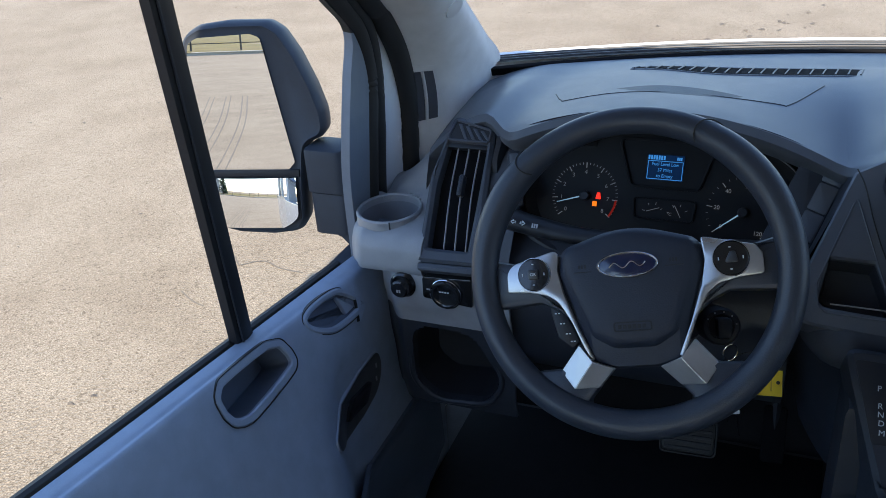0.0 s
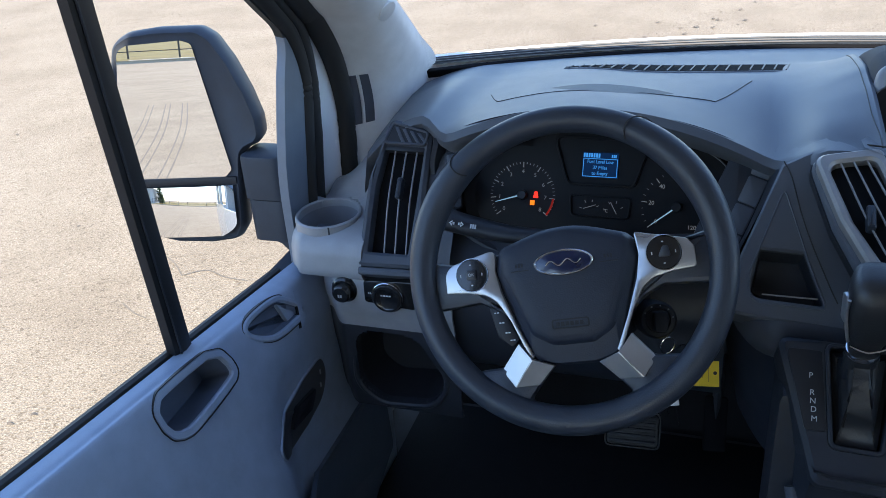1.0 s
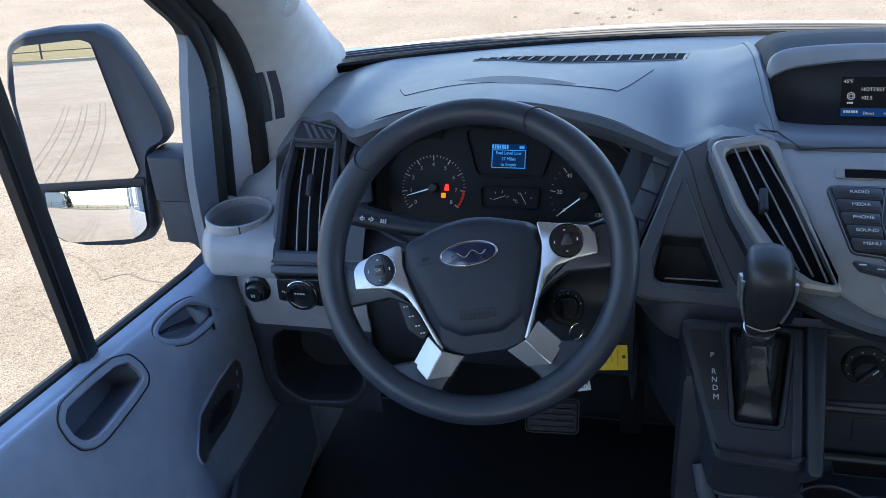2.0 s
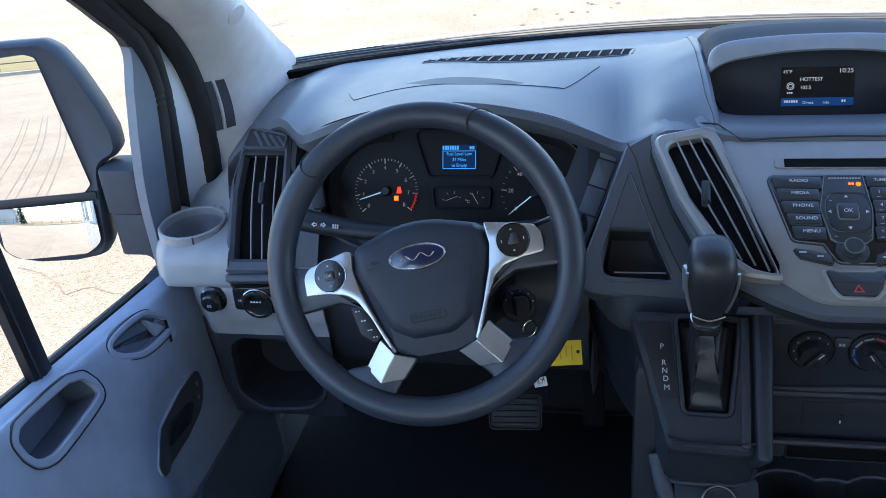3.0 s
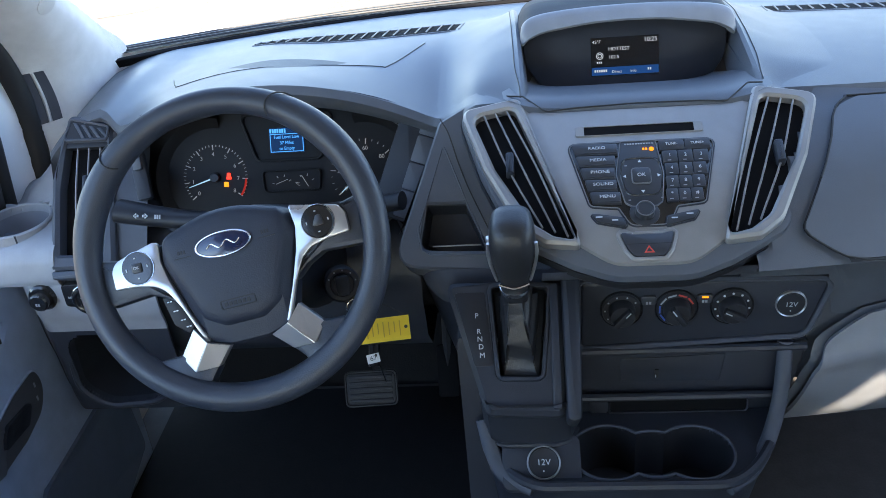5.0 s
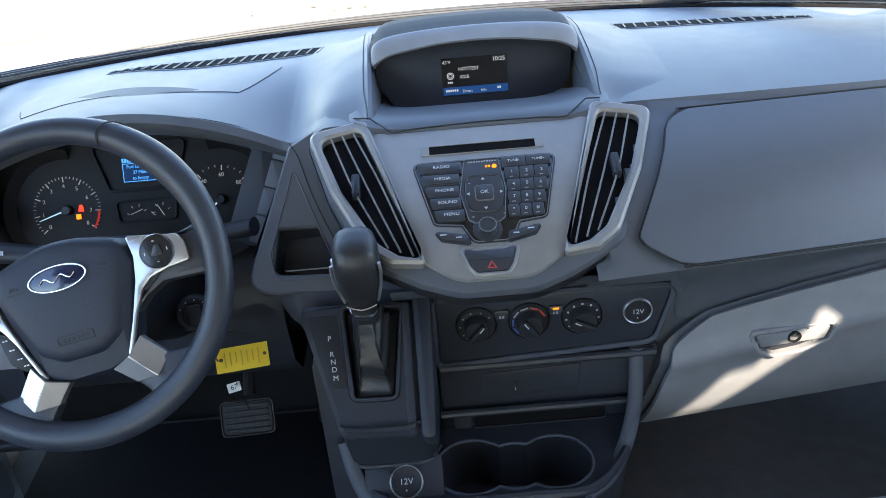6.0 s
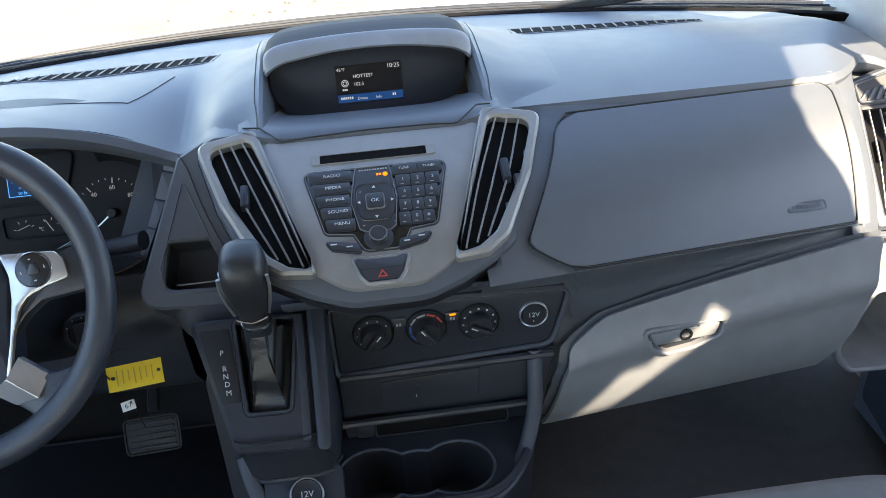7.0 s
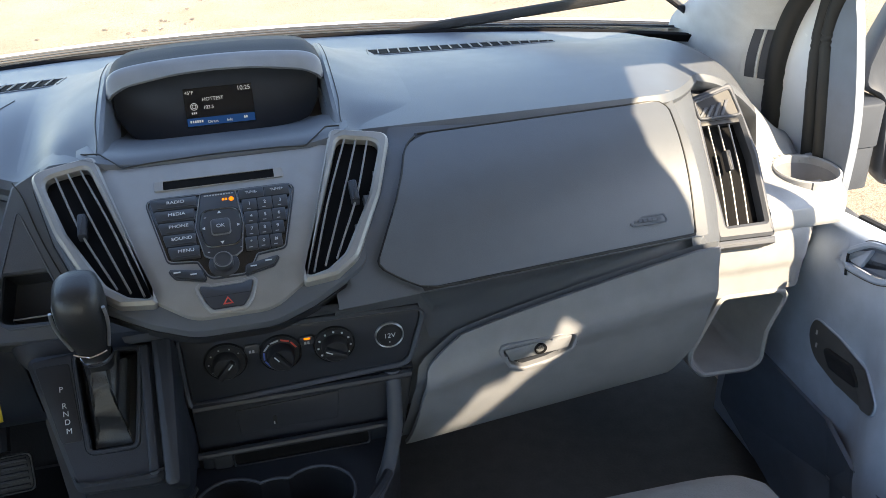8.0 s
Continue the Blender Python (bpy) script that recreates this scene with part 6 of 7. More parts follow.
def door_skin(y, n=9):
    f = smooth01((y - 0.70) / 0.40)
    g = smooth01((y - 0.80) / 0.15)
    return [Vector((p.x, y, belt(y) + p.y)) for p in spline([Vector((lerp(a[0], b[0], g if i > 3 else f), lerp(a[1], b[1], g if i > 3 else f), 0)) for i, (a, b) in enumerate(zip(REAR, FRONT))], n)]


def skin_x(y, z):
    s = door_skin(y, 12)
    for a, b in zip(s, s[1:]):
        if b.z <= z <= a.z:
            return lerp(a.x, b.x, (a.z - z) / max(1e-6, a.z - b.z))
    return min(s, key=lambda p: abs(p.z - z)).x


def door_frame(pts):
    """A panel frame laid on the door's skin at the middle of an outline of (y, z), and the outline in it."""
    c = [Vector((skin_x(y, z), y, z)) for y, z in pts]
    o = sum(c, Vector()) / len(c)
    n = Vector()
    for i in range(len(c)):
        n += (c[i] - o).cross(c[(i + 1) % len(c)] - o)
    n = n if n.x > 0 else -n
    m = F(o, n)
    inv = m.inverted()
    flat = [(inv @ p).to_2d() for p in c]
    area = sum(flat[i].x * flat[i - 1].y - flat[i - 1].x * flat[i].y for i in range(len(flat)))
    return m, (flat if area < 0 else flat[::-1])


def door(side):
    ob = thing("door_1" if side < 0 else "door_2", (side * 0.99, 0.5, FLOOR_Z), "grey moulded door panel with recessed pull below window" if side < 0 else "grey moulded passenger door panel with chrome-edged opener", "door", kind="structure")
    fix = (lambda b: b) if side < 0 else mirrored
    pull = [(0.698, 1.253), (0.752, 1.249), (0.836, 1.238), (0.849, 1.205), (0.837, 1.200), (0.747, 1.200), (0.718, 1.203), (0.697, 1.217)]
    lever = [(0.914, 1.234), (1.008, 1.223), (1.033, 1.207), (1.063, 1.178), (1.055, 1.169), (0.984, 1.178), (0.952, 1.188), (0.913, 1.215)]
    drop = 0.0 if side < 0 else 0.026
    spk = [(y, z - drop) for y, z in ((1.070, 1.080), (1.077, 1.045), (1.052, 1.012), (0.985, 1.000), (0.905, 1.014), (0.856, 1.046), (0.858, 1.064), (0.930, 1.070), (1.004, 1.080))]
    pm, pf = door_frame(pull)
    lm, lf = door_frame(lever)
    pr, lr = rounded(softened(pf, 1), 0.010, 3), grow(softened(lf, 3), -0.004)
    hole = lambda m, poly: [((m @ Vector((p.x, p.y, 0))).y, (m @ Vector((p.x, p.y, 0))).z) for p in poly]
    ys = np.concatenate([np.linspace(-0.6, 0.63, 30), np.linspace(0.64, 1.13, 160), np.linspace(1.14, 1.32, 12)])
    bm = punched(loft([door_skin(y) for y in ys]), (1, 2), [hole(pm, grow(pr, 0.006)), hole(lm, grow(lr, 0.006))])
    panel = part("door_panel", fix(bm), DOORTRIM, ob)
    part("pull_rim", fix(hoop(pm, grow(pr, 0.012), pr, -0.012, 0.0022, 0.002, w_in=-0.005)), DOORTRIM, panel)
    part("pull_line", fix(hoop(pm, grow(pr, 0.0132), grow(pr, 0.012), -0.012, 0.0020)), RUBBER, panel)
    # pull and opener wells coloured darker in place of recess shade
    part("pull_well", fix(tray(pm, grow(pr, 0.001), -0.002, 0.050, 0.004)), WELLSHADE, panel, "recessed door pull")
    part("opener_rim", fix(hoop(lm, grow(lr, 0.010), lr, -0.012, 0.003, 0.0025, w_in=-0.004)), DOORTRIM, panel, "grey opener surround")
    part("opener_line", fix(hoop(lm, grow(lr, 0.0114), grow(lr, 0.010), -0.012, 0.0008)), RUBBER, panel)
    dish = grow(lr, -0.003)
    part("opener_well", fix(tray(lm, grow(lr, 0.001), -0.002, 0.009, 0.006)), WELLSHADE, panel)
    flap = [p for p in dish if p.x > 0.020]
    part("opener_lever", fix(prism(lm, flap, -0.012, -0.004, 0.002)), DOORTRIM, panel, "grey inside opener flap")
    if side > 0:
        part("opener_trim", fix(tube([lm @ Vector((p.x, p.y, -0.004)) for p in rounded([Vector(p) * 0.84 for p in lf], 0.014, 5)][3:20], 0.003, 8)), CHROME, panel, "chrome opener edge")
    cy, cz = sum(p[0] for p in spk) / len(spk), sum(p[1] for p in spk) / len(spk)
    lens = rounded(spk, 0.05, 6)

    def on_door(y, z, lift):
        return Vector((skin_x(y, z) + lift, y, z))

    ring_of = lambda k, lift: [on_door(cy + (p[0] - cy) * k, cz + (p[1] - cz) * k, lift) for p in lens]
    part("switch_panel", fix(loft([ring_of(k, 0.0045) for k in (1.0, 0.75, 0.5, 0.25, 0.02)], closed=True)), SWITCHBLACK, panel, "satin black window switch panel")
    part("panel_rim", fix(loft([ring_of(1.05, -0.004), ring_of(1.035, 0.001), ring_of(1.015, 0.003), ring_of(1.0, 0.003)], closed=True)), DOORTRIM, panel)
    for y, z in ((1.056, 1.058 - drop), (1.050, 1.036 - drop)):
        part("switch_mark", fix(prism(F(on_door(y, z, 0.0048), (1, -0.1, 0.05)), rect(-0.0018, -0.004, 0.0018, 0.004), -0.001, 0.0006)), DIMINK, panel, smooth=False)
    toggle = rounded([(0.925, 1.030 - drop), (1.005, 1.020 - drop), (1.036, 1.048 - drop), (0.960, 1.058 - drop)], 0.010, 4)
    ty, tz = 0.982, 1.039 - drop
    part("window_switch", fix(loft([[on_door(ty + (p.x - ty) * k, tz + (p.y - tz) * k, w) for p in toggle] for k, w in ((1.0, 0.004), (0.97, 0.009), (0.85, 0.010), (0.4, 0.008), (0.02, 0.008))], closed=True)), BLACK, panel)
    part("map_pocket", fix(loft([[Vector((x, y, z)) for y in np.linspace(0.20, 0.72, 14)] for x, z in ((-0.93, 0.915), (-0.885, 0.908), (-0.878, 0.89), (-0.880, 0.78), (-0.89, 0.70))])), DOORTRIM, ob)
    low = rounded([(1.300, 0.70), (1.285, 0.86), (1.235, 0.902), (1.085, 0.902), (0.990, 0.903), (0.850, 0.928), (0.72, 0.955), (0.72, 0.70)], 0.02, 4)
    ly, lz = 0.95, 0.80
    ring_low = lambda k, lift: [on_door(ly + (p.x - ly) * k, lz + (p.y - lz) * k, lift) for p in low]
    # pocket plate has the door's tone darkened by painted-in shade
    part("lower_pocket", fix(loft([ring_low(1.0, -0.002), ring_low(0.985, 0.006), ring_low(0.96, 0.004), ring_low(0.6, 0.003), ring_low(0.02, 0.003)], closed=True)), WELLSHADE, panel, "lower door pocket with shade put into its darker colour")
    part("outer_skin", fix(slab(-1.045, -0.6, 0.45, -1.0, 1.50, 1.185, 0.008)), VANWHITE, ob)
    bm = bmesh.new()
    loft([[Vector((-1.004 + o + 0.082 * (z - 1.24), 0.816 - 0.16 * (z - 1.24) + d, z)) for o, d in ((0, -0.019), (0.012, -0.018), (0.016, 0), (0.012, 0.018), (0, 0.019))] for z in np.linspace(1.222, 2.0, 6)], closed=True, bm=bm)
    # unseen passenger bar set further forward to lay its shadow on the shoulder
    if side > 0:
        bmesh.ops.translate(bm, vec=(0, 0.10, 0), verts=bm.verts)
    bar_ob = part("division_bar", fix(bm), BLACK, ob, "black window division bar")
    ahead = 0.0 if side < 0 else 0.10
    part("bar_groove", fix(tube([Vector((-1.004 + 0.0150 + 0.082 * (z - 1.24), 0.816 + ahead - 0.16 * (z - 1.24) - 0.009, z)) for z in (1.245, 1.6, 2.0)], 0.0018, 6)), CONSOLE, bar_ob)
    part("sill_seal", fix(loft([[Vector((-1.0 + a, y, belt(y) + b)) for a, b in ((-0.012, -0.008), (-0.010, 0.003), (-0.003, 0.0045), (0.002, 0.002), (0.004, -0.008))] for y in np.linspace(-0.6, 1.10, 40)])), RUBBER, ob, "black window sill seal")
    return ob


door(-1)
door(1)


# ---- windscreen pillars and door frames ----
def pillar(side):
    fix = (lambda b: b) if side < 0 else mirrored
    c2 = spline([(-0.972, 1.345, 1.16), (-0.964, 1.352, 1.34), (-0.957, 1.345, 1.43), (-0.950, 1.309, 1.52), (-0.943, 1.243, 1.60), (-0.940, 1.202, 1.632), (-0.925, 1.03, 1.77), (-0.895, 0.78, 1.975)], 8)
    ws = spline([(-0.895, 1.60, 1.24), (-0.89, 1.59, 1.36), (-0.872, 1.555, 1.445), (-0.866, 1.47, 1.505), (-0.862, 1.39, 1.565), (-0.856, 1.30, 1.63), (-0.838, 1.08, 1.785), (-0.80, 0.80, 1.985)], 8)
    rows = []
    for a, b in zip(c2, ws):
        mid = a.lerp(b, 0.5) + Vector((0.030, -0.030, 0))
        rows.append(spline([a, a.lerp(mid, 0.5) + Vector((0.012, -0.004, 0)), mid, mid.lerp(b, 0.5) + Vector((0.010, 0, 0)), b], 5))
    ob = part("pillar_1" if side < 0 else "pillar_2", fix(thick(loft(rows), 0.010)), PILLAR, None, kind="structure")
    tagged(ob, "pale grey plastic trim of the windscreen pillar", "pillar")
    part("door_seal", fix(tube([p + Vector((-0.004, -0.012, 0)) for p in c2], 0.020, 10)), RUBBER, ob)
    c1 = spline([(-0.990, 1.190, 1.16), (-0.984, 1.205, 1.32), (-0.979, 1.216, 1.42), (-0.975, 1.222, 1.505), (-0.970, 1.190, 1.583), (-0.963, 1.120, 1.645), (-0.942, 0.955, 1.775), (-0.905, 0.71, 1.98)], 8)
    part("frame_seal", fix(tube([p + Vector((0.002, 0, 0)) for p in c1], 0.015, 10)), RUBBER, ob)
    part("frame_seal", fix(tube([p.lerp(q, 0.24 + 0.10 * smooth01((p.z - 1.50) / 0.08)) + Vector((-0.004, 0, 0)) for p, q in zip(c1, c2)], 0.015, 10)), RUBBER, ob)
    part("body_frame", fix(thick(loft([[a.lerp(b, 0.15) + Vector((-0.016, 0, 0)), a.lerp(b, 0.45) + Vector((-0.030, 0, 0)), a.lerp(b, 0.8) + Vector((-0.026, 0, 0)), b + Vector((-0.014, 0, 0))] for a, b in zip(c1, c2)]), 0.02)), VANWHITE, ob, "white painted door aperture")
    edge = spline([(-0.998, 1.140, 1.19), (-0.992, 1.130, 1.345), (-0.988, 1.139, 1.432), (-0.985, 1.158, 1.514), (-0.980, 1.168, 1.585), (-0.973, 1.095, 1.648), (-0.956, 0.930, 1.770), (-0.920, 0.69, 1.975)], 8)
    sail = [[b, a.lerp(b, 0.5) + Vector((-0.004, 0, 0)), a + Vector((-0.006, 0, 0))] for a, b in zip(c1, edge)]
    cut = max(i for i, r in enumerate(sail) if r[0].z < 1.592)
    part("mirror_sail", fix(thick(loft(sail[:cut + 1]), 0.015)), SAILGREY, ob, "dark grey window corner trim")
    part("window_frame", fix(thick(loft(sail[cut:]), 0.015)), RUBBER, ob, "black window frame edge")
    plug = rows[len(rows) * 5 // 8]
    part("trim_plug", fix(prism(F(plug[14] + Vector((0.006, -0.006, 0.002)), (plug[14] - plug[12]).cross(rows[len(rows) * 5 // 8 + 1][14] - plug[14])), circle(0, 0, 0.018, 24), -0.012, 0.006, 0.001)), PILLAR, ob, "round trim plug")
    # narrow demister laid on the pillar; dark plates stand for its shaded slots
    sel = [r for r in rows if 1.372 < r[5].z < 1.492]
    skin = lambda r, f, lift: r[int(f)].lerp(r[int(f) + 1], f - int(f)) + Vector((0.72, -0.66, 0.1)) * lift
    pv = part("pillar_vent", fix(thick(loft([[skin(r, f, 0.0125) for f in np.linspace(0.05, 3.9, 8)] for r in sel]), 0.001)), PILLAR, ob, "narrow side window demister")
    inner_rows = sel[1:-1]
    for a, b in ((0.2, 1.45), (1.95, 3.3)):
        part("vent_slot_shade", fix(thick(loft([[skin(r, f, 0.0140) for f in np.linspace(a, b, 5)] for r in inner_rows]), 0.001)), FASCIA, pv)
    part("slat", fix(tube([skin(r, 1.7, 0.0150) for r in inner_rows], 0.0022, 6)), PILLAR, pv)
    part("roof_rail", (fix if side < 0 else lambda b: mirrored(b, MID))(thick(loft([[(-0.915 + o, y, 2.19 + z) for o, z in ((-0.03, -0.03), (0.02, -0.02), (0.06, 0.04))] for y in np.linspace(-1.2, 0.82, 8)]), 0.02)), PILLAR, ob)
    if side < 0:
        part("unseen_side_panel", slab(-1.0, -0.70, 0.66, -0.93, -0.50, 2.20), PILLAR, ob)
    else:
        # unseen plates added here, outlines cut to shape the sun patches on the dash
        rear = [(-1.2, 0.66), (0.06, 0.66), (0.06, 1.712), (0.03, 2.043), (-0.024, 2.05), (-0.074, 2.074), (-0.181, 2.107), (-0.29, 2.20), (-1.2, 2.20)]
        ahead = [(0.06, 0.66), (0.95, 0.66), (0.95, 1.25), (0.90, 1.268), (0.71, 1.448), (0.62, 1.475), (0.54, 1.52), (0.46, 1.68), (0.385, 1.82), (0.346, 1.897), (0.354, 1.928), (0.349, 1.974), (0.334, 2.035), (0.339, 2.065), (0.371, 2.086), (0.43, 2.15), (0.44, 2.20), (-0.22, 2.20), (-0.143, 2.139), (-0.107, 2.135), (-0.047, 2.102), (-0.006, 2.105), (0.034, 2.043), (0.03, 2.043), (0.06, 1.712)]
        # unseen plate added above the window to trim the sunlit area
        part("sun_blocker_top", prism(F((0.95, 0, 0), (1, 0, 0)), [Vector(p) for p in ((0.44, 2.20), (0.385, 2.098), (0.464, 2.079), (0.55, 2.053), (0.72, 1.995), (0.82, 1.97), (0.95, 1.90), (0.95, 2.20))], -0.002, 0.004), PILLAR, ob)
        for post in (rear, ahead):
            part("unseen_side_panel", prism(F((0.95, 0, 0), (1, 0, 0)), [Vector(p) for p in post], -0.002, 0.004), PILLAR, ob)
    return ob


pillar(-1)
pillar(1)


# ---- door mirrors ----
def door_mirror(side):
    fix = (lambda b: b) if side < 0 else mirrored
    ob = thing("door_mirror", (side * 1.02, 1.2, 1.2), "black door mirror with large flat and small convex glass", "mirror", "door mirrors")
    n = Vector((0.231, -0.964, 0.112))
    M = F((-1.232, 1.25, 1.378), n)
    shell = rounded([(-0.121, -0.10), (-0.106, -0.165), (-0.089, -0.182), (-0.047, -0.193), (0.018, -0.196), (0.068, -0.190), (0.080, -0.167), (0.0864, -0.08), (0.0934, -0.023), (0.132, -0.010), (0.1295, 0.032), (0.1158, 0.077), (0.0924, 0.1315), (0.0677, 0.172), (0.045, 0.187), (-0.03, 0.188), (-0.0766, 0.183), (-0.105, 0.168), (-0.121, 0.10)], 0.03, 4)
    bm = bmesh.new()
    lv = [(grow(shell, -0.045), -0.105), (grow(shell, -0.02), -0.09), (grow(shell, 0.002), -0.05), (grow(shell, 0.004), -0.02), (shell, -0.002), (grow(shell, -0.004), 0.002), (grow(shell, -0.010), -0.002)]
    rings = [[M @ Vector((p.x, p.y, w)) for p in pl] for pl, w in lv]
    loft(rings, closed=True, bm=bm)
    bm.verts.ensure_lookup_table()
    bm.faces.new([bm.verts[i] for i in range(len(shell))][::-1])
    bm.faces.new([bm.verts[len(bm.verts) - len(shell) + i] for i in range(len(shell))])
    part("housing", fix(bm), MIRRORBODY, ob, "black plastic mirror housing")
    g1 = rounded([(-0.108, -0.0715), (0.061, -0.0715), (0.0735, -0.059), (0.0345, 0.164), (0.0174, 0.1705), (-0.0796, 0.166), (-0.0985, 0.157), (-0.112, 0.07)], [0.006, 0.008, 0.008, 0.010, 0.02, 0.02, 0.02, 0.05], 5)
    part("flat_glass", fix(prism(M, g1, -0.002, 0.0015)), MIRROR, ob, "large flat mirror glass")
    bm = bmesh.new()
    rows = []
    R = 0.75
    for v in np.linspace(-0.1800, -0.087, 18):
        half = 1 - 0.50 * max(0, (-0.152 - v) / 0.0335) ** 2.2
        row = []
        for u in np.linspace(-0.085, 0.085, 22):
            uu = -0.013 + u * half
            row.append(M @ Vector((uu, v, 0.014 - (uu + 0.015) ** 2 / (2 * R) - (v + 0.135) ** 2 / (2 * R) - 0.0677 * (v + 0.135))))
        rows.append(row)
    loft(rows, bm=bm)
    part("convex_glass", fix(bm), MIRROR, ob, "small convex mirror glass")
    part("glass_divider", fix(prism(M, rect(-0.116, -0.0862, 0.080, -0.0718), -0.006, 0.004, 0.002)), BLACK, ob)
    # hinge and arm to the door
    part("hinge", fix(prism(Matrix.Identity(4), rect(-1.139, 1.250, -1.060, 1.325, 0.018), 1.268, 1.350, 0.007)), MIRRORBODY, ob, "boxy mirror hinge with rounded corners")
    part("hinge_foot", fix(prism(Matrix.Identity(4), rect(-1.136, 1.253, -1.060, 1.322, 0.018), 1.185, 1.2655, 0.002)), MIRRORBODY, ob)
    part("arm", fix(loft([[Vector((x, 1.290 + dy, z + dz)) for dy, dz in ((-0.034, -h), (0.034, -h), (0.034, h), (-0.034, h))] for x, z, h in ((-1.115, 1.235, 0.040), (-1.08, 1.225, 0.045), (-1.04, 1.20, 0.06), (-0.995, 1.18, 0.085))], closed=True)), MIRRORBODY, ob)
    part("base_plate", fix(slab(-1.05, 1.08, 1.06, -1.0, 1.36, 1.19, 0.01)), MIRRORBODY, ob)
    return ob


door_mirror(-1)
door_mirror(1)

# ---- passenger seat ----
seat = thing("passenger_seat", (0.45, 0.5, FLOOR_Z), "grey cloth passenger seat cushion with a rounded front", "seat")
rows = []
for y, z0, top, half in ((0.15, 0.84, 1.03, 0.24), (0.5, 0.84, 1.04, 0.245), (0.70, 0.85, 1.048, 0.245), (0.775, 0.86, 1.040, 0.24), (0.808, 0.88, 1.018, 0.232), (0.822, 0.90, 0.98, 0.22)):
    row = []
    for a in np.linspace(0, 2 * math.pi, 41)[:-1]:
        c, s = math.cos(a), math.sin(a)
        row.append(Vector((0.445 + half * math.copysign(abs(c) ** 0.35, c), y, (z0 + top) / 2 + (top - z0) / 2 * math.copysign(abs(s) ** 0.55, s))))
    rows.append(row)
bm = loft(rows, closed=True)
bm.verts.ensure_lookup_table()
bm.faces.new([bm.verts[len(bm.verts) - 40 + i] for i in range(40)])
part("cushion", bm, CLOTH, seat, "grey woven cloth cushion")
part("seat_base", slab(0.25, 0.15, FLOOR_Z, 0.64, 0.72, 0.86, 0.02), BLACK, seat, "black seat plinth")

# ---- wipers outside the glass ----
def on_glass(x, f, lift=0.02):
    p = Vector(ws_foot(x)).lerp(Vector(ws_top(x)), f) + Vector((0, 0.03, 0.045)) * math.sin(math.pi * max(0, f))
    return p + Vector((0, 0.6, 0.8)) * lift


for pts, arm in (([(0.36, -0.015), (0.50, 0.022), (0.66, 0.070), (0.80, 0.118)], [(0.90, -0.03), (0.78, 0.088), (0.62, 0.062)]), ([(-0.50, -0.07), (-0.30, -0.065), (-0.10, -0.06)], [(-0.05, -0.11), (-0.20, -0.075), (-0.30, -0.065)])):
    wiper = thing("wiper", on_glass(pts[0][0], 0), "black windscreen wiper lying along the foot of glass", "wiper", "wipers")
    part("blade", tube([on_glass(x, f, 0.010) for x, f in pts], 0.0055, 8, flat=1.8), RUBBER, wiper)
    part("arm", tube(spline([on_glass(x, f, 0.035) for x, f in arm], 5), 0.0065, 8), BLACK, wiper)

# ---- behind and beside the van, seen in the mirrors ----
GRASS = mat("dry_grass", (0.125, 0.096, 0.012), 0.95, var=0.4, scale=0.6, grain=9, bump=0.5)
bm = bmesh.new()
bmesh.ops.create_grid(bm, x_segments=30, y_segments=10, size=1)
bmesh.ops.transform(bm, matrix=Matrix.Translation((-20, -85, 0.06)) @ Matrix.Diagonal((120, 42, 1, 1)), verts=bm.verts)
for v in bm.verts:
    v.co.z += 0.25 * noise.noise(v.co * 0.15)
tagged(part("grass_strip", bm, GRASS, None, kind="structure"), "dry yellow-green grass beyond the yard", "grass")
KERB = mat("pale_concrete", (0.50, 0.47, 0.41), 0.9, grain=60)
tagged(part("kerb", slab(-120, -43.6, 0, 100, -43.1, 0.15), KERB, None, kind="structure"), "pale concrete kerb at the edge of the yard", "kerb")
FENCEMETAL = mat("dark_fence_steel", (0.05, 0.05, 0.05), 0.6)
fence = thing("fence", (-20, -46, 0), "dark steel post and rail fence in grass", "fence")
for i in range(22):
    x = -44 + i * 2.6
    part("post", tube([(x, -46, -0.05), (x, -46, 1.5)], 0.05, 8), FENCEMETAL, fence)
for z in (0.5, 1.0, 1.45):
    part("rail", tube([(-44, -46, z), (10.6, -46, z)], 0.025, 6), FENCEMETAL, fence)
SHEDMAT = mat("pale_metal_cladding", (0.45, 0.47, 0.50), 0.5, scale=0.4, grain=4)
shed = thing("warehouse", (-26.5, -56, 0), "long pale metal-clad warehouse", "building")
part("wall", slab(-34, -62, 0, -19, -50, 4.0), SHEDMAT, shed)
part("roof", prism(F((-26.5, -62, 4.0), (0, -1, 0)), [Vector((-7.9, 0)), Vector((7.9, 0)), Vector((0, 1.5))], -12.4, 0.4), mat("grey_roof_sheet", (0.25, 0.26, 0.28), 0.5, scale=0.4, grain=4), shed)
for i in range(3):
    part("roller_door", slab(-32.5 + i * 4.6, -50.05, 0.02, -29.3 + i * 4.6, -49.95, 3.0), KERB, shed)
BARK = mat("bark", (0.07, 0.05, 0.035), 0.9, scale=8, grain=40, bump=0.8)
NEEDLES = mat("conifer_green", (0.025, 0.055, 0.02), 0.9, var=0.5, scale=2, grain=30, bump=0.3)
rng = random.Random(4)


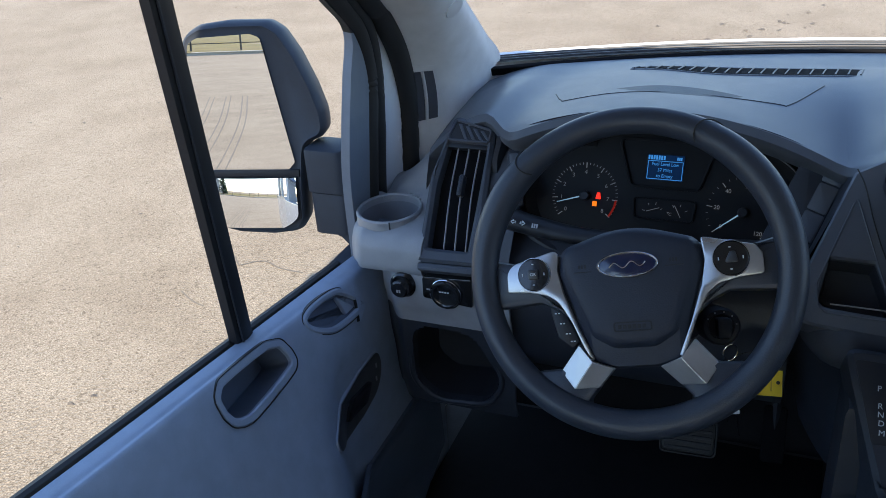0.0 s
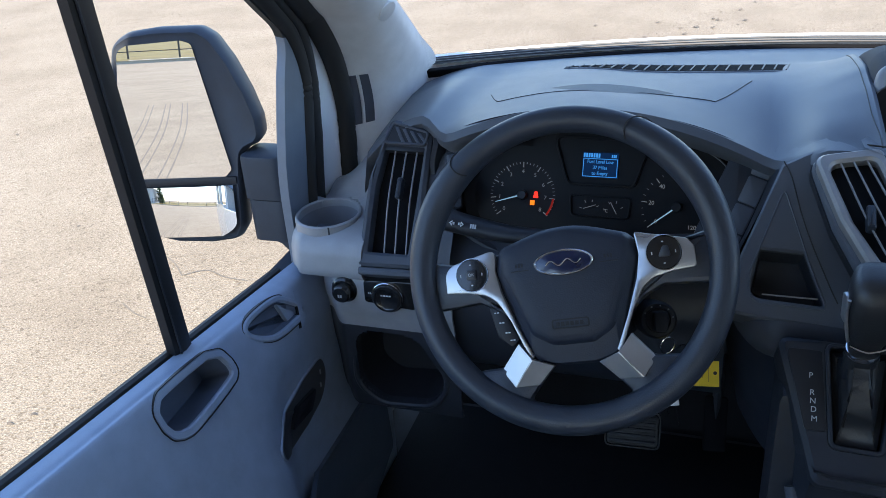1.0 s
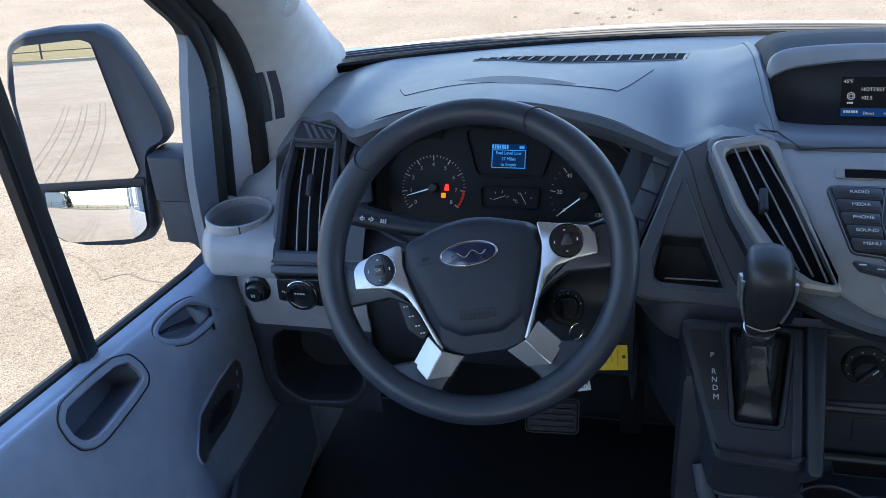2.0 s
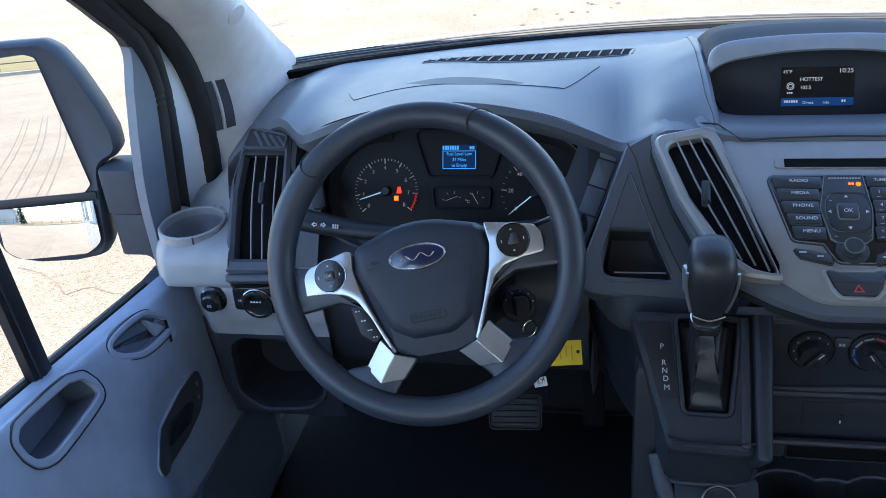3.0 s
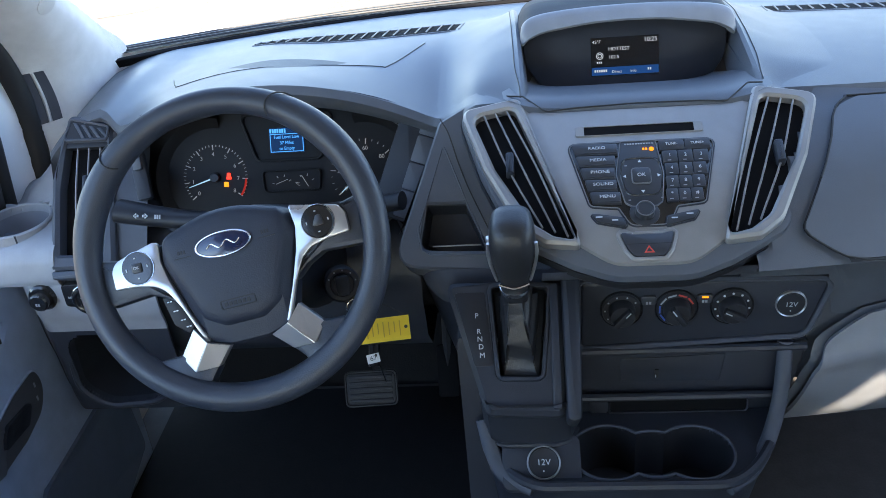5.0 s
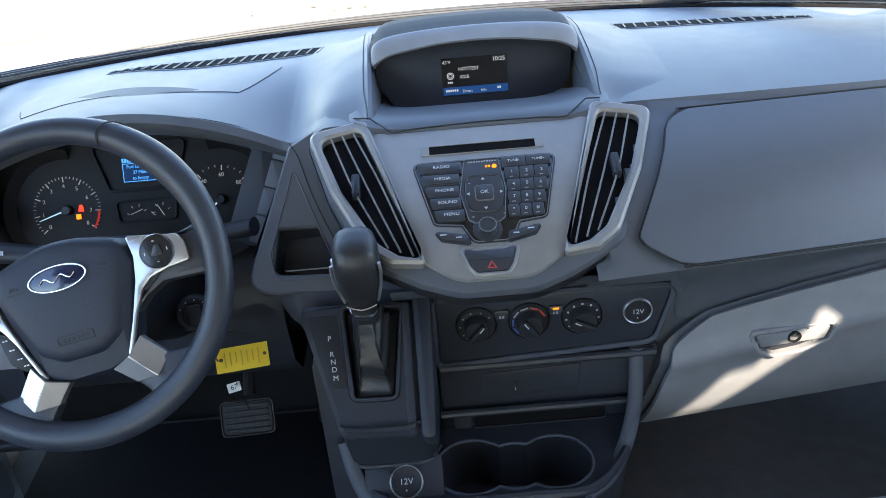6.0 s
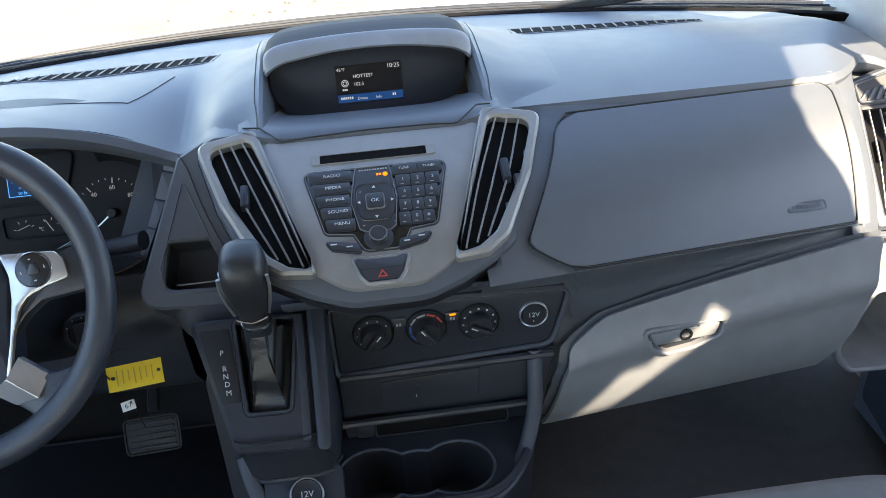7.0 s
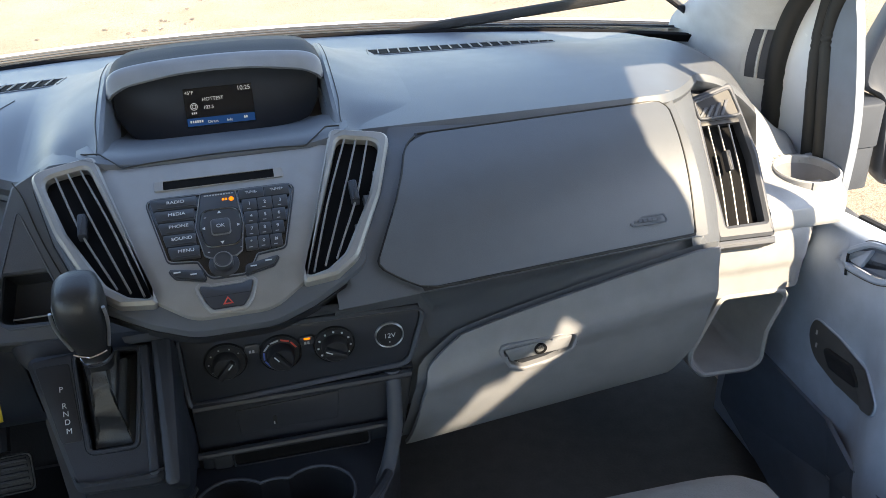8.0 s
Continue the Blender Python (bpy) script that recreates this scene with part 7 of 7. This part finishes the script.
def conifer(x, y, h):
    t = thing("tree", (x, y, 0), "dark green conifer with an uneven outline", "tree", "trees by the fence")
    part("trunk", tube([(x, y, -0.1), (x + 0.05, y, h * 0.5), (x, y, h * 0.97)], [0.22, 0.14, 0.03], 8), BARK, t)
    bm = bmesh.new()
    for k in range(260):
        z = h * rng.uniform(0.12, 1.0)
        r = (h - z) * 0.24 * rng.uniform(0.3, 1.05) + 0.1
        a = rng.uniform(0, 6.28)
        c = Vector((x + r * math.cos(a), y + r * math.sin(a), z - 0.15 * r))
        s = rng.uniform(0.25, 0.6)
        d = Vector((math.cos(a), math.sin(a), rng.uniform(-0.5, 0.1))) * s
        e = Vector((-math.sin(a), math.cos(a), rng.uniform(-0.3, 0.3))) * s * 0.6
        vs = [bm.verts.new(q) for q in (c + d, c + e, c - d * 0.6, c - e, c + Vector((0, 0, 0.25 * s)))]
        for i in range(4):
            bm.faces.new((vs[i], vs[(i + 1) % 4], vs[4]))
    part("crown", bm, NEEDLES, t, smooth=False)


for x, y, h in ((-17.8, -53, 7.0), (-18.6, -57, 3.6), (-17.2, -54, 3.0), (-40, -66, 6.0)):
    conifer(x, y, h)

# tyre marks and scraps on the yard
MARK = mat("tyre_mark", (0.135, 0.115, 0.092), 0.95, var=0.3, scale=3, grain=60, bump=0.3)


def skid(pts, width, name="tyre_mark", label="faint dark tyre mark on pale asphalt"):
    s = spline([Vector((a, b, 0.006)) for a, b in pts], 10)
    rows = []
    for i, p in enumerate(s):
        t = (s[min(i + 1, len(s) - 1)] - s[max(i - 1, 0)]).normalized()
        q = Vector((-t.y, t.x, 0)) * width
        w = 0.6 + 0.4 * noise.noise(p * 1.3)
        rows.append([p - q * w, p + q * w])
    tagged(part(name, loft(rows), MARK, None, kind="structure"), label, name.replace("_", " "))


for k in range(3):
    for side in (-0.05, 0.05):
        skid([(-2.5 + side - 0.30 * k, -4), (-2.75 + side - 0.31 * k, -8), (-3.1 + side - 0.33 * k, -12), (-3.7 + side - 0.35 * k, -17)], 0.018)
skid([(-3.8, 7.2), (-3.4, 7.35), (-3.2, 7.5)], 0.012)
skid([(-4, 14), (1, 9), (4.5, 6.5)], 0.02)
for line in ([(-3.02, 3.17), (-2.89, 3.13), (-2.75, 3.05), (-2.64, 2.945)], [(-2.64, 2.945), (-2.55, 3.01), (-2.43, 2.97), (-2.31, 2.96)], [(-2.76, 2.67), (-2.66, 2.61), (-2.585, 2.586)]):
    skid(line, 0.005, "crack", "thin dark crack in the pale asphalt")
SCRAP = mat("dark_crumbs", (0.10, 0.085, 0.07), 0.9, grain=80)
bm = bmesh.new()
for k in range(352):
    a, r = rng.uniform(0.2, 3.0), rng.uniform(2.5, 14)
    c = Vector((r * math.cos(a) * (1.2 if rng.random() < 0.5 else 1), r * math.sin(a) + 0.5, 0.004))
    if abs(c.x) < 1.3 and c.y < 3.2:
        continue
    s = rng.uniform(0.004, 0.015)
    if k >= 320:
        c = Vector((rng.gauss(-0.55, 0.35), rng.gauss(7.8, 0.6), 0.002))
        s = rng.choice((0.006, 0.009, 0.012, 0.022))
    vs = [bm.verts.new(c + Vector((s * rng.uniform(0.5, 1.4) * math.cos(t), s * rng.uniform(0.4, 1.0) * math.sin(t), rng.uniform(0, 0.6) * s))) for t in np.linspace(0, 6.28, 7)[:-1]]
    top = bm.verts.new(c + Vector((0, 0, s * 0.7)))
    for i in range(6):
        bm.faces.new((vs[i], vs[(i + 1) % 6], top))
tagged(part("crumbs", bm, SCRAP, None, kind="stuff"), "scattered dark crumbs of dirt on the asphalt", "debris")
